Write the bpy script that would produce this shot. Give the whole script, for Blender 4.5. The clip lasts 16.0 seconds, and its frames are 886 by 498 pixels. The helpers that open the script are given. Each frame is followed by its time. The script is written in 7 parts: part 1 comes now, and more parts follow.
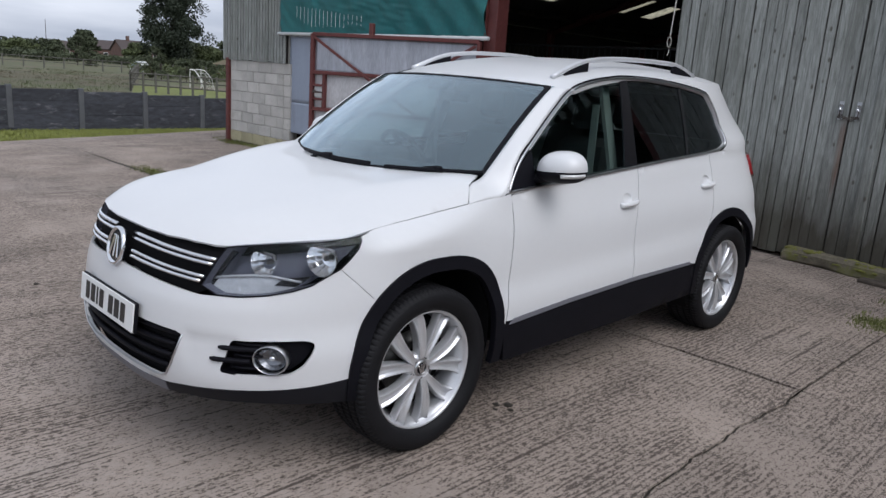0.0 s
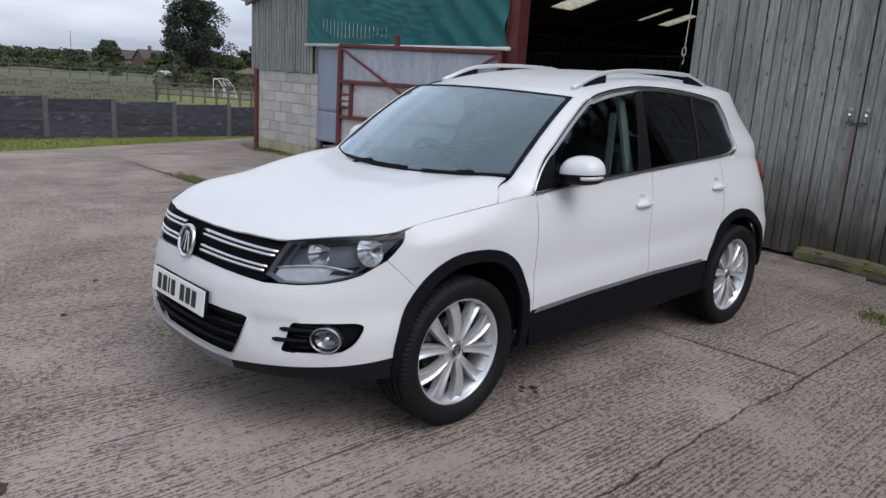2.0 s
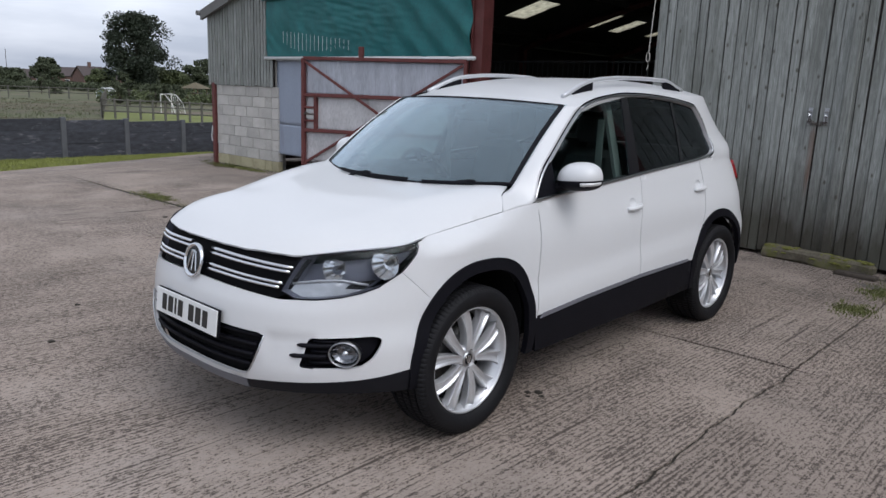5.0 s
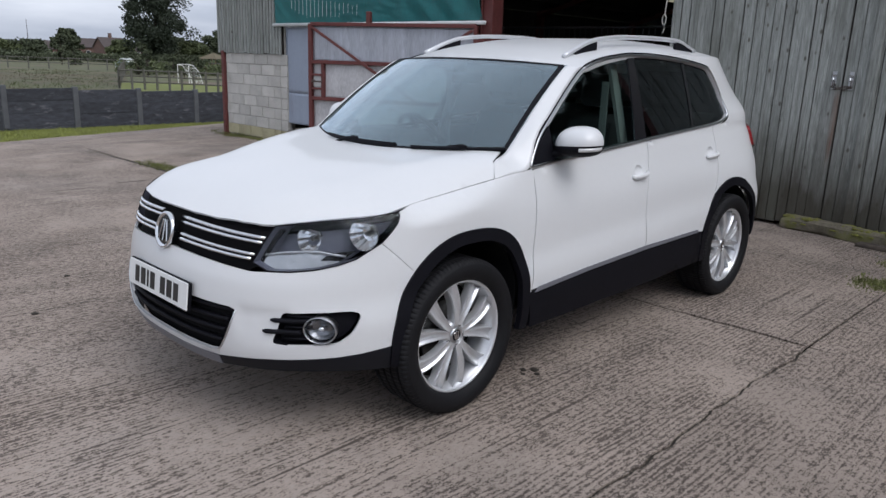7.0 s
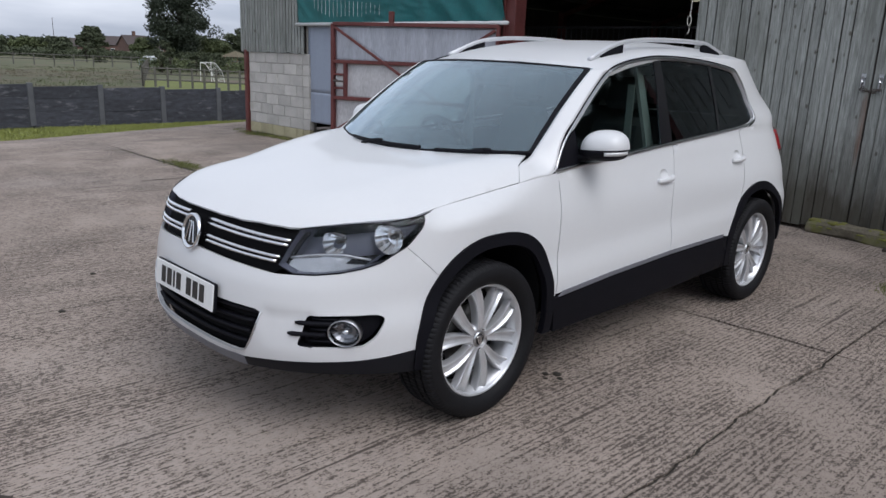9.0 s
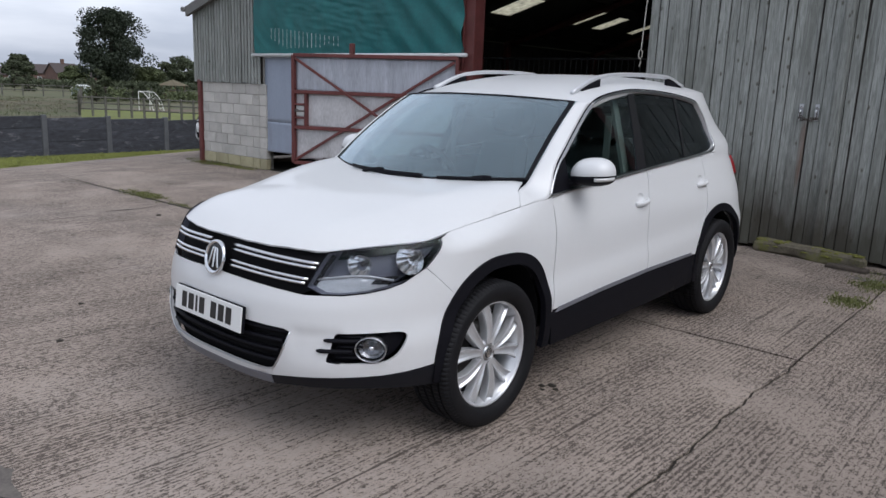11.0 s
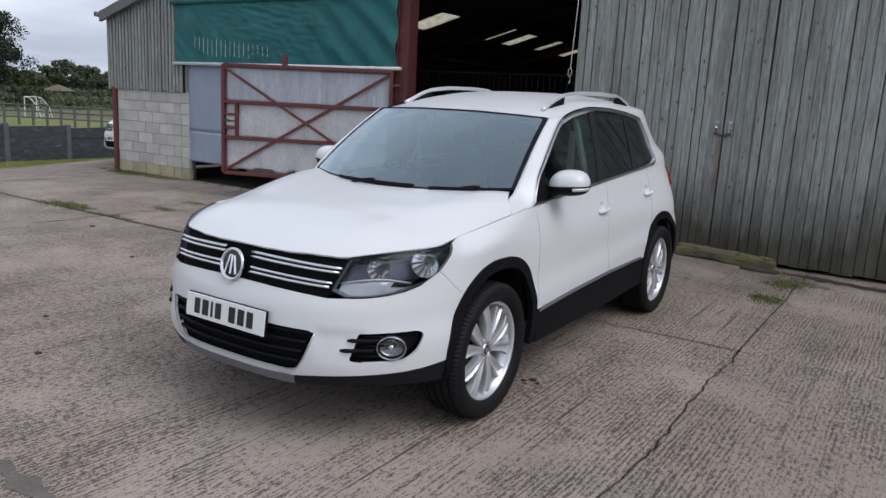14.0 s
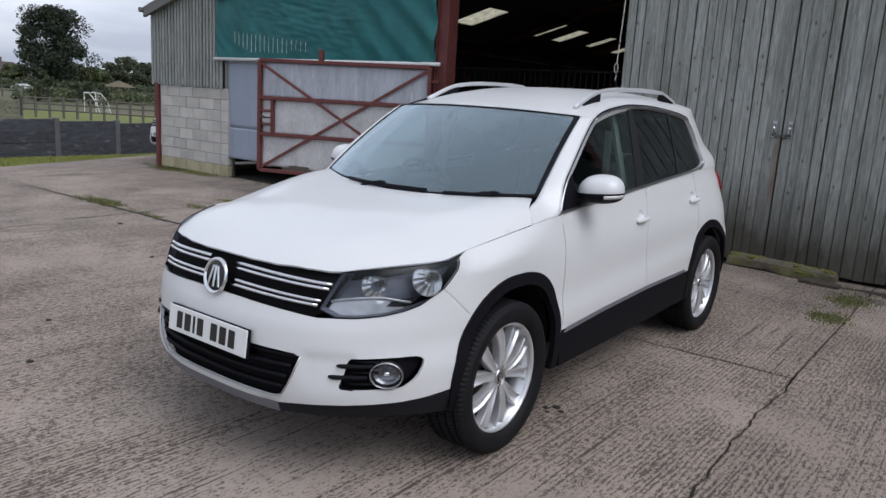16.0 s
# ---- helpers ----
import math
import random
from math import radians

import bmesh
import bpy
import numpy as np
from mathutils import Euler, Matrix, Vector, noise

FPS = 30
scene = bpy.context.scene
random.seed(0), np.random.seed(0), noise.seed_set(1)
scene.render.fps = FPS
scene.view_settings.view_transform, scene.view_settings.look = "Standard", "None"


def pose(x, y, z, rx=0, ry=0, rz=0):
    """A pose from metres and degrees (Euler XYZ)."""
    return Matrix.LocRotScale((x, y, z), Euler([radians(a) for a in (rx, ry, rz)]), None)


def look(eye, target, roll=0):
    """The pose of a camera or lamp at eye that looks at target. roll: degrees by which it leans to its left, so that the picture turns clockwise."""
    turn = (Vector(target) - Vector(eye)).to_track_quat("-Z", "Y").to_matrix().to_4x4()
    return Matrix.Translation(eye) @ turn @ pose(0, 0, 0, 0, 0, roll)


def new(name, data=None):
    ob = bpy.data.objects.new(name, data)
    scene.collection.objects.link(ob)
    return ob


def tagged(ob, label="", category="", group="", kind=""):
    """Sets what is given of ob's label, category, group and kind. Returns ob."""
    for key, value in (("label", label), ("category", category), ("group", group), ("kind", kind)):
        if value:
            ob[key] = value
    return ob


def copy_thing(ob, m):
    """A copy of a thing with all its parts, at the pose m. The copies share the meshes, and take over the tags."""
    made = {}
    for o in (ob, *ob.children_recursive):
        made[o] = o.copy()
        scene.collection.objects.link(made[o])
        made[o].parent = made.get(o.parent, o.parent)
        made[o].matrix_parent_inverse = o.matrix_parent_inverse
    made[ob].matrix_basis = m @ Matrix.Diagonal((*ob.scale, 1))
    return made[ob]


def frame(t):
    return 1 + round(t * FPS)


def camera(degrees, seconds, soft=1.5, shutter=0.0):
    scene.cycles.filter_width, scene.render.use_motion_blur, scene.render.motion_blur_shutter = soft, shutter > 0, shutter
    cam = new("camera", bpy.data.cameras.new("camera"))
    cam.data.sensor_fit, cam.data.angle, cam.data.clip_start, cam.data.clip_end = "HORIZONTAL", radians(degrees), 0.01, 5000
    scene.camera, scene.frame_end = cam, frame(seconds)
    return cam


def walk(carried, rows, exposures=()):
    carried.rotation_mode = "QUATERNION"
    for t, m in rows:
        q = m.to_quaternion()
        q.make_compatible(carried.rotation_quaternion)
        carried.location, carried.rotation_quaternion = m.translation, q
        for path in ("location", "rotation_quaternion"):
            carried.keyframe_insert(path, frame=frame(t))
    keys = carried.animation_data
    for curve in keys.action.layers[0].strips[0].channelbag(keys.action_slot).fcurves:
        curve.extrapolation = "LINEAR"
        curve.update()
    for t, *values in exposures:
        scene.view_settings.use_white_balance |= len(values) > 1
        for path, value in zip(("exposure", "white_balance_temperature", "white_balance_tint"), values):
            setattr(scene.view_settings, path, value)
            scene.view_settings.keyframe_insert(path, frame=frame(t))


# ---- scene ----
cam = camera(61.8, 16.0)
PATH = [
    (0, (2.867, -1.954, 1.514), (1.498, -0.573, 1.049), 4.0),
    (0.5, (2.858, -1.98, 1.506), (1.469, -0.61, 1.062), 3.9),
    (1, (2.947, -2.079, 1.51), (1.514, -0.758, 1.062), 3.9),
    (1.5, (3.054, -2.173, 1.523), (1.634, -0.844, 1.058), 2.5),
    (2, (3.073, -2.249, 1.539), (1.666, -0.9, 1.088), 3.6),
    (2.5, (3.018, -2.348, 1.554), (1.643, -0.958, 1.136), 2.3),
    (3, (2.944, -2.425, 1.544), (1.615, -0.985, 1.144), 2.6),
    (3.5, (2.918, -2.442, 1.536), (1.595, -1.0, 1.122), 1.9),
    (4, (2.926, -2.45, 1.539), (1.6, -1.011, 1.124), 1.9),
    (6.5, (2.893, -2.307, 1.509), (1.57, -0.88, 1.05), 2.9),
    (7, (2.888, -2.199, 1.492), (1.54, -0.808, 0.994), 2.0),
    (7.5, (2.861, -2.182, 1.503), (1.489, -0.816, 1.0), 1.5),
    (8, (2.852, -2.209, 1.502), (1.472, -0.858, 0.982), 2.3),
    (8.5, (2.854, -2.218, 1.504), (1.473, -0.868, 0.986), 2.6),
    (9, (2.863, -2.21, 1.51), (1.481, -0.855, 1.007), 2.2),
    (11.5, (2.747, -2.761, 1.534), (1.523, -1.236, 1.115), 3.4),
    (12, (2.674, -2.942, 1.541), (1.518, -1.363, 1.13), 4.2),
    (12.5, (2.594, -3.073, 1.546), (1.476, -1.46, 1.162), 1.7),
    (13, (2.569, -3.097, 1.541), (1.465, -1.477, 1.143), 1.7),
    (13.5, (2.566, -3.093, 1.542), (1.487, -1.457, 1.143), 1.9),
    (14, (2.569, -3.084, 1.537), (1.5, -1.439, 1.149), 3.1),
    (14.5, (2.566, -2.985, 1.527), (1.475, -1.356, 1.129), 2.7),
    (15, (2.584, -2.824, 1.525), (1.445, -1.232, 1.119), 4.0),
    (15.5, (2.549, -2.724, 1.535), (1.37, -1.164, 1.112), 3.0),
    (16, (2.495, -2.653, 1.537), (1.316, -1.088, 1.136), 3.4),
]
walk(cam, [(t, look(eye, target, roll)) for t, eye, target, roll in PATH], [(0, 0.29, 6250, 12), (16, 0.28, 6250, 12)])

# ---- world, sun ----
world = bpy.data.worlds.new("overcast_sky")
scene.world = world
world.use_nodes = True
wt = world.node_tree
wt.nodes.clear()
w_out = wt.nodes.new("ShaderNodeOutputWorld")
w_bg = wt.nodes.new("ShaderNodeBackground")
w_sky = wt.nodes.new("ShaderNodeTexSky")
w_sky.sky_type = "NISHITA"
w_sky.sun_disc = False
w_sky.sun_elevation = radians(50)
w_sky.sun_rotation = radians(95)
w_sky.air_density = 1.0
w_sky.dust_density = 3.0
w_hsv = wt.nodes.new("ShaderNodeHueSaturation")
w_hsv.inputs["Saturation"].default_value = 0.22
w_co = wt.nodes.new("ShaderNodeTexCoord")
w_map = wt.nodes.new("ShaderNodeMapping")
w_map.inputs["Scale"].default_value = (1.0, 1.0, 5.5)
w_noise = wt.nodes.new("ShaderNodeTexNoise")
w_noise.inputs["Scale"].default_value = 2.6
w_noise.inputs["Detail"].default_value = 6
w_noise.inputs["Roughness"].default_value = 0.52
w_ramp = wt.nodes.new("ShaderNodeValToRGB")
w_ramp.color_ramp.elements[0].position = 0.36
w_ramp.color_ramp.elements[0].color = (0.93, 0.98, 1.07, 1)
w_ramp.color_ramp.elements[1].position = 0.62
w_ramp.color_ramp.elements[1].color = (1.50, 1.51, 1.54, 1)
w_mul = wt.nodes.new("ShaderNodeMix")
w_mul.data_type = "RGBA"
w_mul.blend_type = "MULTIPLY"
w_mul.inputs[0].default_value = 1.0
w_bg.inputs["Strength"].default_value = 0.15
wt.links.new(w_sky.outputs[0], w_hsv.inputs["Color"])
wt.links.new(w_co.outputs["Generated"], w_map.inputs["Vector"])
wt.links.new(w_map.outputs[0], w_noise.inputs["Vector"])
wt.links.new(w_noise.outputs[0], w_ramp.inputs[0])
w_even = wt.nodes.new("ShaderNodeMix")
w_even.data_type = "RGBA"
w_even.inputs[0].default_value = 0.72
w_even.inputs[7].default_value = (3.25, 3.42, 3.70, 1)
wt.links.new(w_hsv.outputs[0], w_even.inputs[6])
wt.links.new(w_even.outputs[2], w_mul.inputs[6])
w_sep = wt.nodes.new("ShaderNodeSeparateXYZ")
wt.links.new(w_co.outputs["Generated"], w_sep.inputs[0])
w_up = wt.nodes.new("ShaderNodeMapRange")
w_up.inputs["From Min"].default_value, w_up.inputs["From Max"].default_value = 0.22, 0.55
w_up.inputs["To Max"].default_value = 0.8
wt.links.new(w_sep.outputs["Z"], w_up.inputs["Value"])
w_calm = wt.nodes.new("ShaderNodeMix")
w_calm.data_type = "RGBA"
w_calm.inputs[7].default_value = (1.20, 1.23, 1.27, 1)
wt.links.new(w_up.outputs[0], w_calm.inputs[0])
wt.links.new(w_ramp.outputs[0], w_calm.inputs[6])
wt.links.new(w_calm.outputs[2], w_mul.inputs[7])
wt.links.new(w_mul.outputs[2], w_bg.inputs["Color"])
wt.links.new(w_bg.outputs[0], w_out.inputs[0])

sun = new("sun", bpy.data.lights.new("sun", "SUN"))
sun.data.energy = 1.0
sun.data.angle = radians(40)
sun.data.color = (1.0, 0.97, 0.93)
sun.matrix_world = look((6, -0.5, 8), (0, 0, 0))

# ---- helpers ----
def bm_new():
    return bmesh.new()

def part(name, bm, material, parent=None, label="", smooth=False):
    """One mesh object, under parent if given."""
    me = bpy.data.meshes.new(name)
    bm.to_mesh(me)
    bm.free()
    if smooth:
        for p in me.polygons:
            p.use_smooth = True
    if material:
        me.materials.append(material)
    ob = new(name, me)
    ob.parent = parent
    if label:
        ob["label"] = label
    return ob

def piece(name, me, parent, m):
    """One more object on a shared mesh."""
    ob = new(name, me)
    ob.parent = parent
    ob.matrix_basis = m
    return ob

def holder(name, m, label, category, group="", kind=""):
    ob = new(name)
    ob.matrix_basis = m
    ob.empty_display_size = 0.1
    return tagged(ob, label, category, group, kind)

def mesh_of(name, bm, material, smooth=False):
    me = bpy.data.meshes.new(name)
    bm.to_mesh(me)
    bm.free()
    me.materials.append(material)
    if smooth:
        for p in me.polygons:
            p.use_smooth = True
    return me

def add_box(bm, x0, x1, y0, y1, z0, z1, bevel=0.0, m=None):
    r = bmesh.ops.create_cube(bm, size=1.0)
    vs = r["verts"]
    for v in vs:
        v.co = Vector(((x0 + x1) / 2 + v.co.x * (x1 - x0), (y0 + y1) / 2 + v.co.y * (y1 - y0), (z0 + z1) / 2 + v.co.z * (z1 - z0)))
        if m:
            v.co = m @ v.co
    if bevel > 0:
        es = list({e for v in vs for e in v.link_edges})
        bmesh.ops.bevel(bm, geom=es, offset=bevel, segments=1, affect="EDGES", profile=0.7)
    return bm

def box(x0, x1, y0, y1, z0, z1, bevel=0.0):
    return add_box(bm_new(), x0, x1, y0, y1, z0, z1, bevel)

def add_tube(bm, pts, r, n=8, cap=True, r_end=None, squash=1.0):
    """A tube along points; r may taper to r_end."""
    pts = [Vector(p) for p in pts]
    rings = []
    for i, p in enumerate(pts):
        d = (pts[min(i + 1, len(pts) - 1)] - pts[max(i - 1, 0)]).normalized()
        a = d.cross(Vector((0, 0, 1)))
        if a.length < 1e-3:
            a = Vector((1, 0, 0))
        a.normalize()
        b = a.cross(d).normalized()
        rr = r if r_end is None else r + (r_end - r) * i / max(1, len(pts) - 1)
        rings.append([bm.verts.new(p + a * math.cos(2 * math.pi * k / n) * rr + b * math.sin(2 * math.pi * k / n) * rr * squash) for k in range(n)])
    for r0, r1 in zip(rings, rings[1:]):
        for k in range(n):
            bm.faces.new((r0[k], r0[(k + 1) % n], r1[(k + 1) % n], r1[k]))
    if cap:
        bm.faces.new(list(reversed(rings[0])))
        bm.faces.new(rings[-1])
    return bm

def tube(pts, r, n=8, r_end=None, squash=1.0):
    return add_tube(bm_new(), pts, r, n, True, r_end, squash)

def add_lathe(bm, profile, n=32, axis="x"):
    """Turns (along, radius) pairs round an axis."""
    rings = []
    for a, r in profile:
        ring = []
        for k in range(n):
            c, s = math.cos(2 * math.pi * k / n) * r, math.sin(2 * math.pi * k / n) * r
            ring.append(bm.verts.new((a, c, s) if axis == "x" else (c, s, a) if axis == "z" else (c, a, s)))
        rings.append(ring)
    for r0, r1 in zip(rings, rings[1:]):
        for k in range(n):
            bm.faces.new((r0[k], r0[(k + 1) % n], r1[(k + 1) % n], r1[k]))
    bmesh.ops.recalc_face_normals(bm, faces=bm.faces)
    return bm

def lathe(profile, n=32, axis="x"):
    return add_lathe(bm_new(), profile, n, axis)

def from_faces(verts, faces):
    bm = bm_new()
    vs = [bm.verts.new(v) for v in verts]
    for f in faces:
        try:
            bm.faces.new([vs[i] for i in f])
        except ValueError:
            pass
    return bm

# ---- materials ----
def material(name, colour, rough=0.5, metal=0.0, dark=0.75, scale=6.0, fine=60.0, bump=0.15, stretch=(1, 1, 1), fleck=None, fleck_at=0.62, coat=0.0, by_piece=0.0, spec=0.5):
    """A Principled surface with coarse and fine variation, relief, and stains of a second colour."""
    m = bpy.data.materials.new(name)
    m.use_nodes = True
    t = m.node_tree
    b = t.nodes["Principled BSDF"]
    N = t.nodes.new
    L = t.links.new
    co = N("ShaderNodeTexCoord")
    mp = N("ShaderNodeMapping")
    mp.inputs["Scale"].default_value = stretch
    L(co.outputs["Object"], mp.inputs["Vector"])
    vec = mp.outputs[0]
    if by_piece:
        at_piece = N("ShaderNodeVectorMath")
        at_piece.operation = "MULTIPLY_ADD"
        L(N("ShaderNodeObjectInfo").outputs["Location"], at_piece.inputs[0])
        at_piece.inputs[1].default_value = (7.3, 5.1, 3.7)
        L(mp.outputs[0], at_piece.inputs[2])
        vec = at_piece.outputs[0]
    n1 = N("ShaderNodeTexNoise")
    n1.inputs["Scale"].default_value = scale
    n1.inputs["Detail"].default_value = 5
    n2 = N("ShaderNodeTexNoise")
    n2.inputs["Scale"].default_value = fine
    n2.inputs["Detail"].default_value = 4
    L(vec, n1.inputs["Vector"])
    L(vec, n2.inputs["Vector"])
    c = Vector(colour)
    r = N("ShaderNodeValToRGB")
    r.color_ramp.elements[0].position, r.color_ramp.elements[1].position = 0.3, 0.7
    r.color_ramp.elements[0].color = (*(c * dark), 1)
    r.color_ramp.elements[1].color = (*[min(1, v) for v in c * (2 - dark) ** 0.6], 1)
    add = N("ShaderNodeMath")
    add.operation = "MULTIPLY_ADD"
    add.inputs[1].default_value = 0.45
    L(n2.outputs[0], add.inputs[0])
    half_n = N("ShaderNodeMath")
    half_n.operation = "MULTIPLY"
    half_n.inputs[1].default_value = 0.55
    L(n1.outputs[0], half_n.inputs[0])
    L(half_n.outputs[0], add.inputs[2])
    L(add.outputs[0], r.inputs[0])
    out = r.outputs[0]
    if fleck:
        n3 = N("ShaderNodeTexNoise")
        n3.inputs["Scale"].default_value = scale * 0.6
        n3.inputs["Detail"].default_value = 8
        n3.inputs["Roughness"].default_value = 0.65
        L(vec, n3.inputs["Vector"])
        fr = N("ShaderNodeValToRGB")
        fr.color_ramp.elements[0].position, fr.color_ramp.elements[1].position = fleck_at, fleck_at + 0.14
        L(n3.outputs[0], fr.inputs[0])
        mx = N("ShaderNodeMix")
        mx.data_type = "RGBA"
        L(fr.outputs[0], mx.inputs[0])
        L(out, mx.inputs[6])
        mx.inputs[7].default_value = (*fleck, 1)
        out = mx.outputs[2]
    if by_piece:
        oi = N("ShaderNodeObjectInfo")
        mr = N("ShaderNodeMapRange")
        mr.inputs["To Min"].default_value = 1 - by_piece
        mr.inputs["To Max"].default_value = 1 + by_piece
        L(oi.outputs["Random"], mr.inputs["Value"])
        hv = N("ShaderNodeHueSaturation")
        L(out, hv.inputs["Color"])
        L(mr.outputs[0], hv.inputs["Value"])
        out = hv.outputs[0]
    L(out, b.inputs["Base Color"])
    b.inputs["Roughness"].default_value = rough
    b.inputs["Metallic"].default_value = metal
    b.inputs["Specular IOR Level"].default_value = spec
    if coat:
        b.inputs["Coat Weight"].default_value = coat
        b.inputs["Coat Roughness"].default_value = 0.04
    if bump:
        bp = N("ShaderNodeBump")
        bp.inputs["Strength"].default_value = bump
        bp.inputs["Distance"].default_value = 0.01
        L(add.outputs[0], bp.inputs["Height"])
        L(bp.outputs[0], b.inputs["Normal"])
    return m

def glass(name, tint, least=0.03, gain=0.8, power=4.0, gloss=(0.9, 0.95, 1.0), rough=0.01):
    """A thin pane: clear or tinted, with gloss that grows towards grazing angles."""
    m = bpy.data.materials.new(name)
    m.use_nodes = True
    t = m.node_tree
    t.nodes.clear()
    o = t.nodes.new("ShaderNodeOutputMaterial")
    tr = t.nodes.new("ShaderNodeBsdfTransparent")
    tr.inputs[0].default_value = (*[v ** 0.5 for v in tint], 1)
    gl = t.nodes.new("ShaderNodeBsdfGlossy")
    gl.inputs["Color"].default_value = (*gloss, 1)
    gl.inputs["Roughness"].default_value = rough
    lw = t.nodes.new("ShaderNodeLayerWeight")
    lw.inputs[0].default_value = 0.5
    pw = t.nodes.new("ShaderNodeMath")
    pw.operation = "POWER"
    pw.inputs[1].default_value = power
    ma = t.nodes.new("ShaderNodeMath")
    ma.operation = "MULTIPLY_ADD"
    ma.inputs[1].default_value, ma.inputs[2].default_value = gain, least
    mx = t.nodes.new("ShaderNodeMixShader")
    t.links.new(lw.outputs["Facing"], pw.inputs[0])
    t.links.new(pw.outputs[0], ma.inputs[0])
    t.links.new(ma.outputs[0], mx.inputs[0])
    t.links.new(tr.outputs[0], mx.inputs[1])
    t.links.new(gl.outputs[0], mx.inputs[2])
    t.links.new(mx.outputs[0], o.inputs[0])
    return m

M_PAINT = material("white_car_paint", (0.662, 0.669, 0.678), 0.36, 0, 0.985, 3, 40, 0.0, coat=0.35)
M_BLACK = material("black_plastic", (0.006, 0.006, 0.009), 0.60, 0, 0.8, 10, 300, 0.12, spec=0.12)
M_GLOSSB = material("gloss_black_plastic", (0.012, 0.012, 0.014), 0.18, 0, 0.9, 10, 100, 0.0)
M_DARK = material("dark_underbody", (0.008, 0.008, 0.009), 0.9, 0, 0.8, 6, 60, 0.1, spec=0.1)
M_GREY = material("grey_plastic", (0.15, 0.152, 0.175), 0.45, 0.0, 0.9, 6, 120, 0.05)
M_APRON = material("dark_grey_bumper_plastic", (0.010, 0.0105, 0.014), 0.55, 0.0, 0.9, 6, 120, 0.05, spec=0.2)
M_CHROME = material("chrome", (0.80, 0.81, 0.83), 0.10, 1.0, 0.95, 8, 80, 0.0)
M_REFL = material("lamp_reflector", (0.90, 0.91, 0.92), 0.14, 0.88, 0.97, 8, 80, 0.0)
M_FOGREFL = material("fog_reflector", (0.22, 0.225, 0.24), 0.25, 1.0, 0.8, 30, 120, 0.1)
M_SATIN = material("satin_chrome", (0.55, 0.56, 0.58), 0.28, 1.0, 0.93, 8, 80, 0.0)
M_RAILAL = material("brushed_rail", (0.66, 0.67, 0.69), 0.32, 0.45, 0.93, 8, 80, 0.0)
M_ALLOY = material("silver_alloy", (0.64, 0.65, 0.67), 0.30, 0.55, 0.9, 12, 140, 0.02)
M_RUBBER = material("tyre_rubber", (0.008, 0.008, 0.0095), 0.66, 0, 0.7, 9, 120, 0.2, spec=0.22)
M_BARRIER = material("dull_grey_steel", (0.07, 0.07, 0.075), 0.6, 0.2, 0.7, 10, 90, 0.1)
M_BRAKE = material("brake_metal", (0.10, 0.097, 0.093), 0.4, 0.9, 0.7, 10, 90, 0.1)
M_GLASS = glass("windscreen_glass", (0.40, 0.52, 0.53), 0.15, 0.9, 3.0, (0.82, 0.93, 1.0), 0.03)
M_SIDEG = glass("side_glass", (0.50, 0.64, 0.62), 0.025, 0.8, 4.0)
M_PRIV = glass("privacy_glass", (0.07, 0.09, 0.09), 0.03, 0.8, 4.0)
M_LENS = glass("lamp_lens", (0.93, 0.95, 0.97), 0.01, 0.5, 5.0)
M_MIRROR = material("mirror_glass", (0.85, 0.87, 0.88), 0.02, 1.0, 0.99, 3, 30, 0.0)
M_PLATE = material("white_plate", (0.78, 0.79, 0.78), 0.4, 0, 0.97, 8, 60, 0.0)
M_INK = material("black_plate_bars", (0.015, 0.015, 0.015), 0.45, 0, 0.9, 8, 60, 0.0)
M_SEAT = material("dark_seat_fabric", (0.05, 0.052, 0.055), 0.9, 0, 0.7, 10, 200, 0.2)
M_DASH = material("dash_plastic", (0.035, 0.036, 0.038), 0.65, 0, 0.8, 10, 200, 0.1)
M_LINER = material("pale_roof_lining", (0.24, 0.24, 0.23), 0.9, 0, 0.9, 10, 200, 0.1)
M_RED = material("red_lamp_lens", (0.27, 0.010, 0.014), 0.12, 0, 0.85, 8, 60, 0.0, coat=0.5)
M_LAMPIN = material("lamp_housing_grey", (0.095, 0.099, 0.130), 0.35, 0.1, 0.85, 8, 60, 0.0)
M_AMBER = material("clear_indicator", (0.44, 0.45, 0.47), 0.22, 0.35, 0.75, 30, 90, 0.3)
M_REPEAT = material("clear_repeater", (0.62, 0.62, 0.62), 0.18, 0.2, 0.85, 40, 120, 0.1)
M_LEAF3 = material("yellow_green_leaves", (0.085, 0.106, 0.042), 0.8, 0, 0.5, 0.5, 6, 0.0)
M_BLOCK = material("concrete_block", (0.50, 0.485, 0.455), 0.92, 0, 0.72, 3, 55, 0.5, (1, 1, 1), (0.26, 0.245, 0.205), 0.60, by_piece=0.10)
M_MOSSBLOCK = material("mossy_block", (0.40, 0.365, 0.235), 0.92, 0, 0.7, 3, 55, 0.5, (1, 1, 1), (0.16, 0.17, 0.06), 0.55, by_piece=0.12)
M_MORTAR = material("mortar", (0.30, 0.29, 0.265), 0.95, 0, 0.75, 8, 80, 0.4)
M_REDSTEEL = material("red_oxide_steel", (0.130, 0.036, 0.033), 0.6, 0.1, 0.65, 7, 60, 0.25, (1, 1, 1), (0.09, 0.035, 0.02), 0.6)
M_GALV = material("galvanised_sheet", (0.40, 0.425, 0.48), 0.5, 0.2, 0.66, 2.2, 20, 0.12, (4.5, 4.5, 0.6), (0.62, 0.64, 0.68), 0.58)
